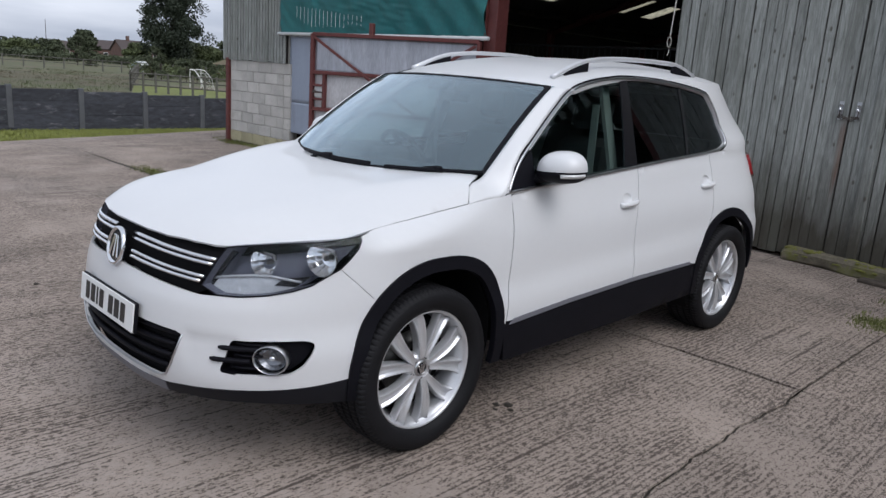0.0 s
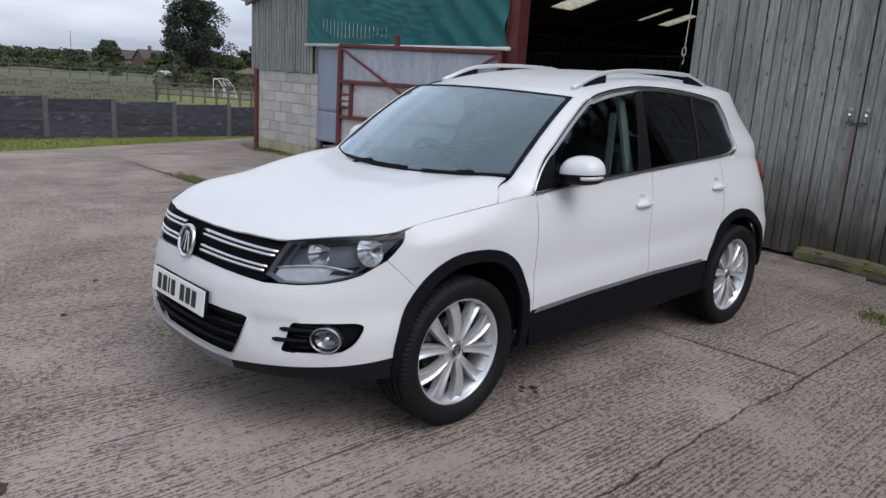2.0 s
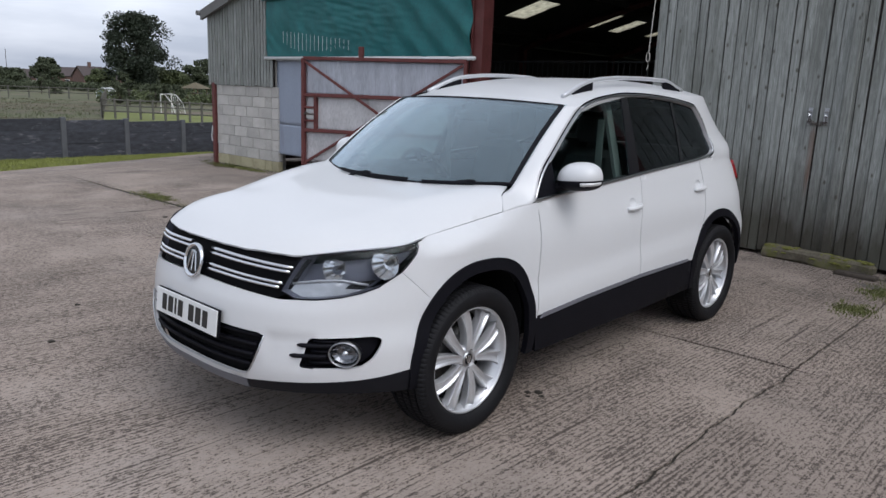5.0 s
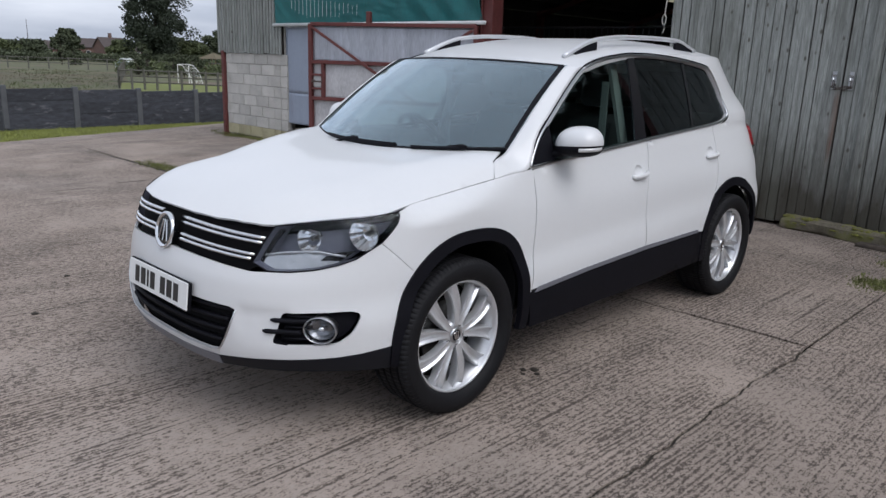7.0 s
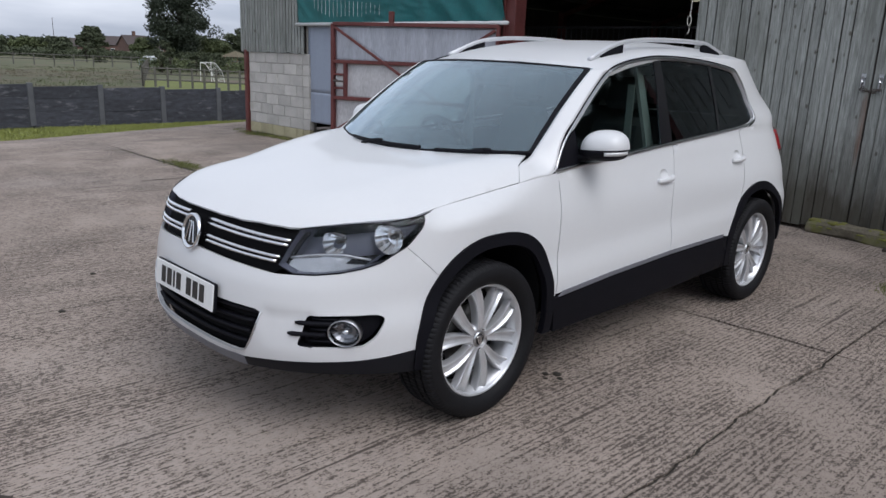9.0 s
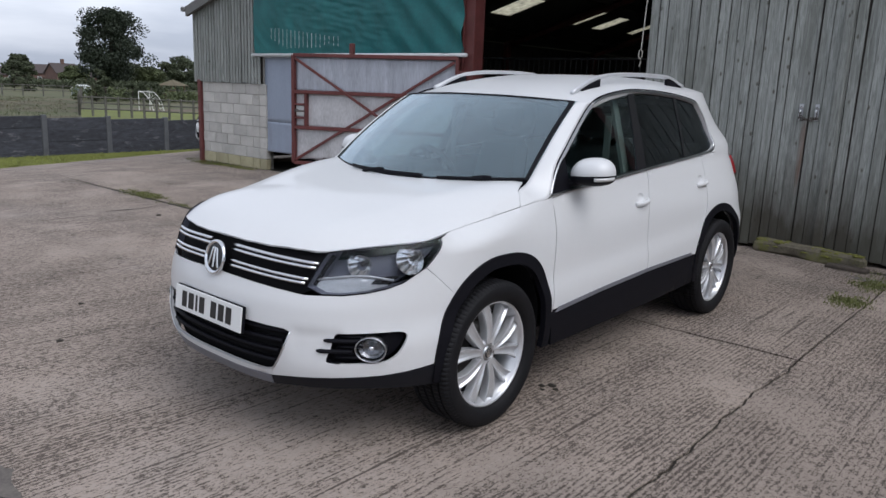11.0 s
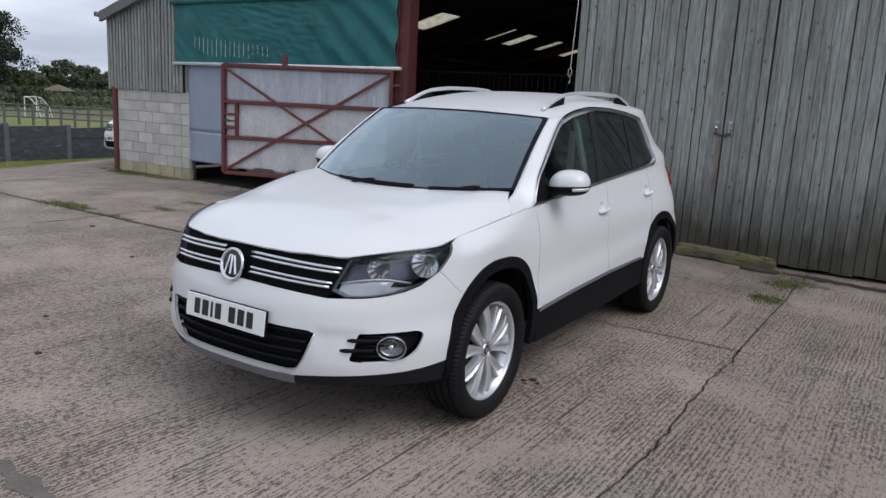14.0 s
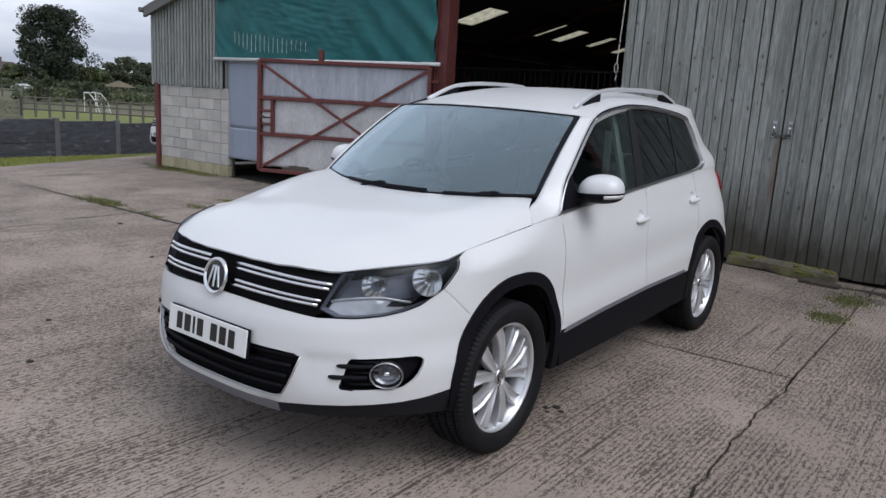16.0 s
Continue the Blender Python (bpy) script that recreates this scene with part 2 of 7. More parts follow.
M_GALVPALE = material("pale_galvanised_sheet", (0.50, 0.50, 0.515), 0.55, 0.1, 0.70, 2.0, 16, 0.15, (2.6, 2.6, 1.1), (0.27, 0.235, 0.215), 0.60)
M_PANEL = material("blue_grey_sheet", (0.30, 0.345, 0.43), 0.5, 0.1, 0.88, 2.5, 30, 0.06, (2, 2, 0.6), (0.20, 0.21, 0.24), 0.62)
M_TEAL = material("teal_curtain", (0.005, 0.124, 0.127), 0.6, 0, 0.6, 1.6, 40, 0.3, (1.6, 1.6, 0.8), (0.02, 0.16, 0.15), 0.58)
M_WHITEP = material("white_pipe", (0.66, 0.68, 0.68), 0.45, 0, 0.9, 6, 60, 0.05)
M_ROOF = material("fibre_cement_roof", (0.16, 0.16, 0.155), 0.9, 0, 0.75, 4, 50, 0.3)
# near-black colour puts the barn's gloom into walls, floor and backings
M_INSIDE = material("dark_barn_inside", (0.05, 0.045, 0.04), 0.95, 0, 0.6, 4, 40, 0.3)
M_FENCE = material("dark_fence_boards", (0.050, 0.053, 0.064), 0.85, 0, 0.4, 5, 60, 0.9, (1, 1, 3.0), (0.15, 0.15, 0.16), 0.57, by_piece=0.14)
M_FPOST = material("concrete_post", (0.098, 0.102, 0.110), 0.9, 0, 0.75, 6, 60, 0.3, by_piece=0.1)
M_ROPE = material("pale_rope", (0.55, 0.53, 0.48), 0.9, 0, 0.8, 60, 300, 0.3)
M_CHAIN = material("rusty_chain", (0.12, 0.10, 0.09), 0.6, 0.6, 0.6, 40, 200, 0.2)
M_SLEEPER = material("mossy_concrete_block", (0.140, 0.122, 0.088), 0.95, 0, 0.5, 9, 60, 0.9, (1, 1, 1), (0.125, 0.124, 0.040), 0.50)
M_MOSS = material("moss", (0.150, 0.152, 0.030), 0.95, 0, 0.5, 18, 120, 0.6, (1, 1, 1), (0.085, 0.070, 0.035), 0.56)
M_GRASS = material("grass_blades", (0.225, 0.250, 0.058), 0.8, 0, 0.55, 3, 30, 0.0)
M_WEED = material("weed_leaves", (0.128, 0.140, 0.040), 0.8, 0, 0.5, 8, 40, 0.0)
M_LEAF = material("tree_leaves", (0.023, 0.034, 0.017), 0.75, 0, 0.5, 0.6, 6, 0.0)
M_LEAF2 = material("hedge_leaves", (0.066, 0.082, 0.042), 0.8, 0, 0.5, 0.5, 6, 0.0)
M_BARK = material("bark", (0.06, 0.048, 0.038), 0.95, 0, 0.6, 5, 30, 0.5)
M_RAIL = material("weathered_rail_timber", (0.115, 0.11, 0.095), 0.9, 0, 0.7, 6, 60, 0.3)
M_BRICK = material("red_brick_far", (0.14, 0.085, 0.07), 0.9, 0, 0.75, 1.2, 9, 0.2)
M_TILE = material("roof_tiles_far", (0.075, 0.06, 0.058), 0.9, 0, 0.8, 1.5, 9, 0.2)
M_WFRAME = material("white_frame", (0.70, 0.70, 0.68), 0.5, 0, 0.9, 5, 30, 0.05)
M_HUT = material("orange_brown_timber", (0.16, 0.10, 0.06), 0.85, 0, 0.7, 5, 40, 0.2)
M_HUTROOF = material("thatch_brown_felt", (0.13, 0.11, 0.07), 0.95, 0, 0.7, 5, 40, 0.3)
M_PANE = material("far_window_pane", (0.05, 0.06, 0.07), 0.1, 0, 0.9, 3, 30, 0.0)

def skylight_sheet():
    """Translucent corrugated roof sheet that lets daylight through."""
    m = bpy.data.materials.new("translucent_roof_sheet")
    m.use_nodes = True
    t = m.node_tree
    t.nodes.clear()
    o = t.nodes.new("ShaderNodeOutputMaterial")
    a = t.nodes.new("ShaderNodeBsdfTranslucent")
    a.inputs[0].default_value = (0.62, 0.57, 0.40, 1)
    b = t.nodes.new("ShaderNodeBsdfTransparent")
    b.inputs[0].default_value = (0.26, 0.245, 0.18, 1)
    n = t.nodes.new("ShaderNodeTexNoise")
    n.inputs["Scale"].default_value = 5
    mx = t.nodes.new("ShaderNodeMixShader")
    t.links.new(n.outputs[0], mx.inputs[0])
    t.links.new(a.outputs[0], mx.inputs[1])
    t.links.new(b.outputs[0], mx.inputs[2])
    t.links.new(mx.outputs[0], o.inputs[0])
    return m
M_SKYL = skylight_sheet()

def timber(name, brown_foot):
    """Silvered softwood: long grain, knots, dark weather streaks, and a foot that turns dark brown."""
    m = bpy.data.materials.new(name)
    m.use_nodes = True
    t = m.node_tree
    b = t.nodes["Principled BSDF"]
    N, L = t.nodes.new, t.links.new
    obj = N("ShaderNodeTexCoord").outputs["Object"]
    world_at = N("ShaderNodeNewGeometry").outputs["Position"]
    info = N("ShaderNodeObjectInfo")
    off = N("ShaderNodeVectorMath")
    off.operation = "MULTIPLY_ADD"
    L(info.outputs["Location"], off.inputs[0])
    off.inputs[1].default_value = (17.3, 5.1, 3.7)
    L(obj, off.inputs[2])
    def grain(src, stretch, scale, detail=5, rough=0.6, twist=0.0):
        mp = N("ShaderNodeMapping")
        mp.inputs["Scale"].default_value = stretch
        L(src, mp.inputs["Vector"])
        n = N("ShaderNodeTexNoise")
        n.inputs["Scale"].default_value, n.inputs["Detail"].default_value, n.inputs["Roughness"].default_value = scale, detail, rough
        n.inputs["Distortion"].default_value = twist
        L(mp.outputs[0], n.inputs["Vector"])
        return n.outputs[0]
    def fit(v, a0, a1, b0=0.0, b1=1.0):
        n = N("ShaderNodeMapRange")
        n.inputs["From Min"].default_value, n.inputs["From Max"].default_value = a0, a1
        n.inputs["To Min"].default_value, n.inputs["To Max"].default_value = b0, b1
        L(v, n.inputs["Value"])
        return n.outputs[0]
    def calc(op, a, c):
        n = N("ShaderNodeMath")
        n.operation = op
        for k, v in enumerate((a, c)):
            if isinstance(v, (int, float)):
                n.inputs[k].default_value = v
            else:
                L(v, n.inputs[k])
        return n.outputs[0]
    def blend(f, a, c, kind="MIX"):
        n = N("ShaderNodeMix")
        n.data_type, n.blend_type = "RGBA", kind
        for k, v in ((0, f), (6, a), (7, c)):
            if isinstance(v, (int, float)):
                n.inputs[k].default_value = v
            elif isinstance(v, tuple):
                n.inputs[k].default_value = (*v, 1)
            else:
                L(v, n.inputs[k])
        return n.outputs[2]
    piece_at = off.outputs[0]
    fibre = grain(piece_at, (70, 70, 4.5), 1.0, 7, 0.70, 0.9)
    long_streak = grain(piece_at, (18, 18, 1.3), 1.0, 6, 0.62, 0.5)
    col = blend(fit(fibre, 0.32, 0.68), (0.150, 0.160, 0.150), (0.385, 0.404, 0.385))
    col = blend(fit(long_streak, 0.52, 0.70, 0, 0.60), col, (0.120, 0.127, 0.112))
    col = blend(fit(grain(piece_at, (26, 26, 2.4), 1.0, 5), 0.58, 0.72, 0, 0.5), col, (0.43, 0.448, 0.43))
    # knots
    vo = N("ShaderNodeTexVoronoi")
    mp = N("ShaderNodeMapping")
    mp.inputs["Scale"].default_value = (8.0, 0.5, 4.2)
    L(piece_at, mp.inputs["Vector"])
    L(mp.outputs[0], vo.inputs["Vector"])
    vo.inputs["Scale"].default_value = 1.0
    col = blend(fit(vo.outputs["Distance"], 0.06, 0.12, 0.8, 0.0), col, (0.075, 0.066, 0.052))
    tone = N("ShaderNodeHueSaturation")
    L(col, tone.inputs["Color"])
    L(fit(info.outputs["Random"], 0, 1, 0.88, 1.10), tone.inputs["Value"])
    col = tone.outputs[0]
    if brown_foot:
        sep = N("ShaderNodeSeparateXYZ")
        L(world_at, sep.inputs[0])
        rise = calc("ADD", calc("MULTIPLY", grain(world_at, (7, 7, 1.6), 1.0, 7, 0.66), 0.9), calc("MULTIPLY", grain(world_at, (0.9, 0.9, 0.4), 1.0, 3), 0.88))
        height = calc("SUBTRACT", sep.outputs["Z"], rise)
        # boards darken to brown towards the ground, along a ragged noise line
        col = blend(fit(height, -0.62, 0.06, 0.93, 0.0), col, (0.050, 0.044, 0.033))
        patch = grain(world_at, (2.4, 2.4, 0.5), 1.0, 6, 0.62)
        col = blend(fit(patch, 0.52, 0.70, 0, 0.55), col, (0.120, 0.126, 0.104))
        # a rust run under the chained handles
        run_x = calc("ABSOLUTE", calc("SUBTRACT", sep.outputs["X"], 0.60), 0.0)
        rust = calc("MULTIPLY", fit(run_x, 0.0, 0.035, 1.0, 0.0), calc("MULTIPLY", fit(sep.outputs["Z"], 0.55, 0.85), fit(sep.outputs["Z"], 1.25, 1.36, 1.0, 0.0)))
        col = blend(calc("MULTIPLY", rust, fit(long_streak, 0.35, 0.6, 0.2, 0.75)), col, (0.17, 0.075, 0.045))
    L(col, b.inputs["Base Color"])
    b.inputs["Roughness"].default_value = 0.86
    b.inputs["Specular IOR Level"].default_value = 0.25
    bp = N("ShaderNodeBump")
    bp.inputs["Strength"].default_value, bp.inputs["Distance"].default_value = 0.5, 0.004
    L(fibre, bp.inputs["Height"])
    L(bp.outputs[0], b.inputs["Normal"])
    return m
M_TIMBER = timber("weathered_boards", False)
M_BROWNFOOT = timber("brown_footed_boards", True)

def concrete_yard(name, tone):
    """Tamped concrete with ridges along the slabs, worn in patches, with stains; relief shade is in the colour."""
    m = bpy.data.materials.new(name)
    m.use_nodes = True
    t = m.node_tree
    b = t.nodes["Principled BSDF"]
    N, L = t.nodes.new, t.links.new
    co = N("ShaderNodeTexCoord").outputs["Object"]
    def noise_at(scale, detail=5, rough=0.55, stretch=None):
        n = N("ShaderNodeTexNoise")
        n.inputs["Scale"].default_value, n.inputs["Detail"].default_value, n.inputs["Roughness"].default_value = scale, detail, rough
        if stretch:
            mp = N("ShaderNodeMapping")
            mp.inputs["Scale"].default_value = stretch
            L(co, mp.inputs["Vector"])
            L(mp.outputs[0], n.inputs["Vector"])
        else:
            L(co, n.inputs["Vector"])
        return n.outputs[0]
    def math_node(op, a, c):
        n = N("ShaderNodeMath")
        n.operation = op
        for k, v in enumerate((a, c)):
            if isinstance(v, (int, float)):
                n.inputs[k].default_value = v
            else:
                L(v, n.inputs[k])
        return n.outputs[0]
    def ramp(v, p0, p1, c0=(0, 0, 0), c1=(1, 1, 1)):
        n = N("ShaderNodeValToRGB")
        n.color_ramp.elements[0].position, n.color_ramp.elements[1].position = p0, p1
        n.color_ramp.elements[0].color, n.color_ramp.elements[1].color = (*c0, 1), (*c1, 1)
        L(v, n.inputs[0])
        return n.outputs[0]
    def mix(f, a, c, kind="MIX"):
        n = N("ShaderNodeMix")
        n.data_type, n.blend_type = "RGBA", kind
        for k, v in ((0, f), (6, a), (7, c)):
            if isinstance(v, (int, float)):
                n.inputs[k].default_value = v
            elif isinstance(v, tuple):
                n.inputs[k].default_value = (*v, 1)
            else:
                L(v, n.inputs[k])
        return n.outputs[2]
    wave = N("ShaderNodeTexWave")
    wave.wave_type, wave.bands_direction, wave.wave_profile = "BANDS", "X", "SIN"
    wave.inputs["Scale"].default_value = 12.5
    wave.inputs["Distortion"].default_value = 7.0
    wave.inputs["Detail"].default_value = 3
    wave.inputs["Detail Scale"].default_value = 1.6
    mp = N("ShaderNodeMapping")
    mp.inputs["Scale"].default_value = (1.0, 0.13, 1.0)
    mp.inputs["Rotation"].default_value = (0, 0, radians(3))
    L(co, mp.inputs["Vector"])
    L(mp.outputs[0], wave.inputs["Vector"])
    rows = wave.outputs["Fac"]
    smooth_patch = ramp(noise_at(0.62, 5, 0.6), 0.48, 0.66)
    strong = ramp(noise_at(0.9, 4, 0.6, (1, 0.45, 1)), 0.40, 0.62)
    keep = math_node("SUBTRACT", 1.0, math_node("MULTIPLY", smooth_patch, 0.7))
    speck = math_node("ADD", math_node("MULTIPLY", noise_at(118, 5, 0.70, (1, 0.55, 1)), 0.56), math_node("MULTIPLY", noise_at(52, 4, 0.62, (1, 0.45, 1)), 0.44))
    fine = noise_at(190, 4, 0.7)
    swell = math_node("MULTIPLY", math_node("SUBTRACT", rows, 0.5), math_node("MULTIPLY", keep, math_node("ADD", 0.035, math_node("MULTIPLY", strong, 0.075))))
    comb = math_node("ADD", math_node("ADD", speck, swell), math_node("MULTIPLY", math_node("SUBTRACT", fine, 0.5), 0.28))
    comb = math_node("ADD", comb, math_node("MULTIPLY", math_node("SUBTRACT", smooth_patch, 0.4), 0.065))
    comb = math_node("ADD", comb, math_node("MULTIPLY", math_node("SUBTRACT", noise_at(2.6, 5, 0.65, (1, 0.55, 1)), 0.5), 0.16))
    pits = ramp(noise_at(36, 5, 0.72, (1, 0.5, 1)), 0.34, 0.44)
    comb = math_node("ADD", comb, math_node("MULTIPLY", math_node("SUBTRACT", pits, 0.8), 0.06))
    # long drawn grooves left by the tamping board, in runs
    runs = ramp(noise_at(1.0, 4, 0.6, (1.5, 0.55, 1)), 0.47, 0.60)
    drawn = ramp(noise_at(1.0, 3, 0.6, (46, 0.85, 1)), 0.36, 0.46)
    drawn = math_node("MULTIPLY", math_node("MULTIPLY", math_node("SUBTRACT", drawn, 0.85), runs), 0.105)
    comb = math_node("ADD", comb, drawn)
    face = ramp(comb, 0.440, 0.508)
    base = ramp(noise_at(0.5, 6), 0.3, 0.7, (0.292, 0.240, 0.203), (0.384, 0.317, 0.272))
    pale = ramp(noise_at(0.4, 7, 0.6), 0.52, 0.72)
    base = mix(math_node("MULTIPLY", pale, 0.6), base, (0.35, 0.305, 0.275))
    dirt = ramp(noise_at(1.1, 8, 0.7, (1, 0.5, 1)), 0.52, 0.74)
    base = mix(math_node("MULTIPLY", dirt, 0.5), base, (0.15, 0.127, 0.110))
    streak = ramp(noise_at(1.2, 6, 0.62, (0.16, 1.6, 1)), 0.50, 0.66)
    base = mix(math_node("MULTIPLY", streak, 0.32), base, (0.17, 0.146, 0.128))
    spots = ramp(noise_at(7, 6, 0.65), 0.62, 0.70)
    base = mix(math_node("MULTIPLY", spots, 0.30), base, (0.15, 0.125, 0.108))
    # grooves and pits are coloured dark to carry their own shade
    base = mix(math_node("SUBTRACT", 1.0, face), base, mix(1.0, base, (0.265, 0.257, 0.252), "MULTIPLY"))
    # high points of the relief get a painted highlight
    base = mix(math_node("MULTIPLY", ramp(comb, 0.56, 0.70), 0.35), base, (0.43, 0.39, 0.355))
    hv = N("ShaderNodeHueSaturation")
    mr = N("ShaderNodeMapRange")
    mr.inputs["To Min"].default_value, mr.inputs["To Max"].default_value = 0.94 * tone, 1.06 * tone
    L(N("ShaderNodeObjectInfo").outputs["Random"], mr.inputs["Value"])
    L(mr.outputs[0], hv.inputs["Value"])
    L(base, hv.inputs["Color"])
    L(hv.outputs[0], b.inputs["Base Color"])
    b.inputs["Roughness"].default_value = 0.9
    b.inputs["Specular IOR Level"].default_value = 0.3
    bp = N("ShaderNodeBump")
    bp.inputs["Strength"].default_value, bp.inputs["Distance"].default_value = 0.6, 0.012
    L(comb, bp.inputs["Height"])
    L(bp.outputs[0], b.inputs["Normal"])
    return m
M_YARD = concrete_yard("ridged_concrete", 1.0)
M_YARD_DARK = concrete_yard("darker_ridged_concrete", 0.84)   # one slab takes the same concrete at 0.84 of its brightness

def field_ground():
    """Grass near the yard, rough pasture further off."""
    m = material("field_grass", (0.095, 0.10, 0.045), 0.95, 0, 0.55, 0.35, 9, 0.4, (1, 1, 1), (0.115, 0.09, 0.06), 0.50)
    return m
M_FIELD = field_ground()

def lie(x, y):
    """Height of the land: level yard, a fall towards the fence, then level fields."""
    d = max(0.0, -9.0 - x)
    z = -0.052 * d
    return max(z, -0.42)

# ---- ground and yard ----
def sheet(name, xs, ys, dz, inside, material_used, label, category):
    vs, fs, ix = [], [], {}
    for i, x in enumerate(xs):
        for j, y in enumerate(ys):
            ix[i, j] = len(vs)
            vs.append((x, y, lie(x, y) + dz))
    for i in range(len(xs) - 1):
        for j in range(len(ys) - 1):
            if inside(0.5 * (xs[i] + xs[i + 1]), 0.5 * (ys[j] + ys[j + 1])):
                fs.append((ix[i, j], ix[i + 1, j], ix[i + 1, j + 1], ix[i, j + 1]))
    me = bpy.data.meshes.new(name)
    me.from_pydata(vs, [], fs)
    me.materials.append(material_used)
    ob = new(name, me)
    return tagged(ob, label, category, kind="structure")

gx = [-2500, -900, -400, -200, -120, -80, -60, -45, -35, -28, -23, -20, -18, -17, -16, -15, -14, -13, -12, -11, -10, -9, -6, -3, 0, 4, 9, 20, 50, 150, 500, 2500]
gy = [-2500, -600, -150, -50, -20, -12, -8, -5, -2, 0, 2, 4, 6, 8, 11, 15, 20, 28, 40, 60, 90, 140, 250, 600, 2500]
sheet("ground", gx, gy, -0.06, lambda x, y: True, M_FIELD, "grassy farm field reaching to the horizon", "ground")

def yard_edge(y):
    """The yard's edge by the grass verge."""
    return -10.9 - 0.55 * max(0, min(y - 1.2, 7)) if y > 1.2 else -10.9 + 0.35 * max(0, min(1.2 - y, 14)) * 0.5

def lay_slab(ring, dz=0.0):
    """The slab's mesh from its outline."""
    bm = bm_new()
    top = [bm.verts.new((x, y, lie(x, y) + dz)) for x, y in ring]
    low = [bm.verts.new((x, y, lie(x, y) + dz - 0.05)) for x, y in ring]
    f = bm.faces.new(top)
    for i in range(len(top)):
        j = (i + 1) % len(top)
        bm.faces.new((low[i], low[j], top[j], top[i]))
    bmesh.ops.triangulate(bm, faces=[f])
    bmesh.ops.recalc_face_normals(bm, faces=bm.faces)
    return bm

def wander(y, seed):
    """Sideways wandering of the long crack."""
    return 0.055 * noise.noise(Vector((seed, y * 1.3, 0))) + 0.03 * noise.noise(Vector((seed, y * 4.1, 3))) + 0.016 * noise.noise(Vector((seed, y * 11, 7))) + 0.007 * noise.noise(Vector((seed, y * 31, 2)))

yard = holder("yard", Matrix(), "weathered ridged concrete yard of large cast slabs", "yard", kind="structure")
XC, YC, GAP = 1.68, 2.03, 0.0075
def crack_y(x):
    return YC + 0.35 * wander(x * 1.4, 5.0)
def joint_gap(x):
    return .002 + .010 * max(0, noise.noise(Vector((x * 1.1, 3.3, 0))) + .1) + .015 * math.exp(-((x - 1.3) / .45) ** 4)
def crack_x(y):
    return XC - 0.02 + (wander(y, 2.0) if y < YC else 0.25 * wander(y, 9.0)) * min(1, abs(y - YC) * 3)
def run(a, b, n):
    return [a + (b - a) * k / n for k in range(n + 1)]
def cracked_slab(x_lo, x_hi, y_lo, y_hi, edge_x_at, edge_y_at, mat):
    """A slab whose edges follow the crack and the joint, with its sides turned down."""
    lo_y = (lambda x: crack_y(x) + joint_gap(x)) if edge_y_at == "low" else (lambda x: y_lo)
    hi_y = (lambda x: crack_y(x) - joint_gap(x)) if edge_y_at == "high" else (lambda x: y_hi)
    hi_x = (lambda y: crack_x(y) - GAP) if edge_x_at == "high" else (lambda y: x_hi)
    lo_x = (lambda y: crack_x(y) + GAP) if edge_x_at == "low" else (lambda y: x_lo)
    nx, ny = 90, 300
    vs, fs = [], []
    for i in range(nx + 1):
        xm = x_lo + (x_hi - x_lo) * i / nx
        for j in range(ny + 1):
            y = lo_y(xm) + (hi_y(xm) - lo_y(xm)) * j / ny
            x = lo_x(y) + (hi_x(y) - lo_x(y)) * i / nx
            vs.append((x, y, lie(x, y)))
    ix = lambda i, j: i * (ny + 1) + j
    for i in range(nx):
        for j in range(ny):
            fs.append((ix(i, j), ix(i + 1, j), ix(i + 1, j + 1), ix(i, j + 1)))
    rim = [ix(i, 0) for i in range(nx)] + [ix(nx, j) for j in range(ny)] + [ix(i, ny) for i in range(nx, 0, -1)] + [ix(0, j) for j in range(ny, 0, -1)]
    n0 = len(vs)
    vs += [(vs[k][0], vs[k][1], vs[k][2] - .04) for k in rim]
    for k in range(len(rim)):
        q = (k + 1) % len(rim)
        fs.append((n0 + k, n0 + q, rim[q], rim[k]))
    me = bpy.data.meshes.new("slab")
    me.from_pydata(vs, [], fs)
    me.materials.append(mat)
    return me
for args in ((-3.0, XC, -4.2, YC, "high", "high", M_YARD), (-3.0, XC, YC, 5.6, "high", "low", M_YARD), (XC, 6.2, -4.2, YC, "low", "high", M_YARD_DARK), (XC, 6.2, YC, 5.6, "low", "low", M_YARD)):
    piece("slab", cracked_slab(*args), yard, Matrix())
for x0, x1 in ((-9.0, -3.0), (6.2, 12.5)):
    for y0, y1 in ((-4.2, 2.03), (2.03, 5.15 if x0 < 0 else 5.6)):
        part("slab", lay_slab([(x0 + .006, y0 + .006), (x1 - .006, y0 + .006), (x1 - .006, y1 - .006), (x0 + .006, y1 - .006)]), M_YARD, yard)
for x0, x1 in ((-9.0, -3.0), (-3.0, 1.68), (1.68, 6.2), (6.2, 12.5)):
    part("slab", lay_slab([(x0 + .006, -12), (x1 - .006, -12), (x1 - .006, -4.206), (x0 + .006, -4.206)]), M_YARD, yard)
# the part that falls away towards the verge
bm = bm_new()
ys = run(-12, 11, 60)
cols = []
for k in range(9):
    cols.append([])
    for y in ys:
        e = yard_edge(y) + 0.12 * noise.noise(Vector((y * 1.7, 4, 0)))
        x = -9.004 + (e + 9.004) * k / 8
        cols[-1].append(bm.verts.new((x, y, lie(x, y) - 0.002)))
for a, b in zip(cols, cols[1:]):
    for j in range(len(ys) - 1):
        bm.faces.new((a[j], a[j + 1], b[j + 1], b[j]))
bmesh.ops.recalc_face_normals(bm, faces=bm.faces)
part("slab", bm, M_YARD, yard)
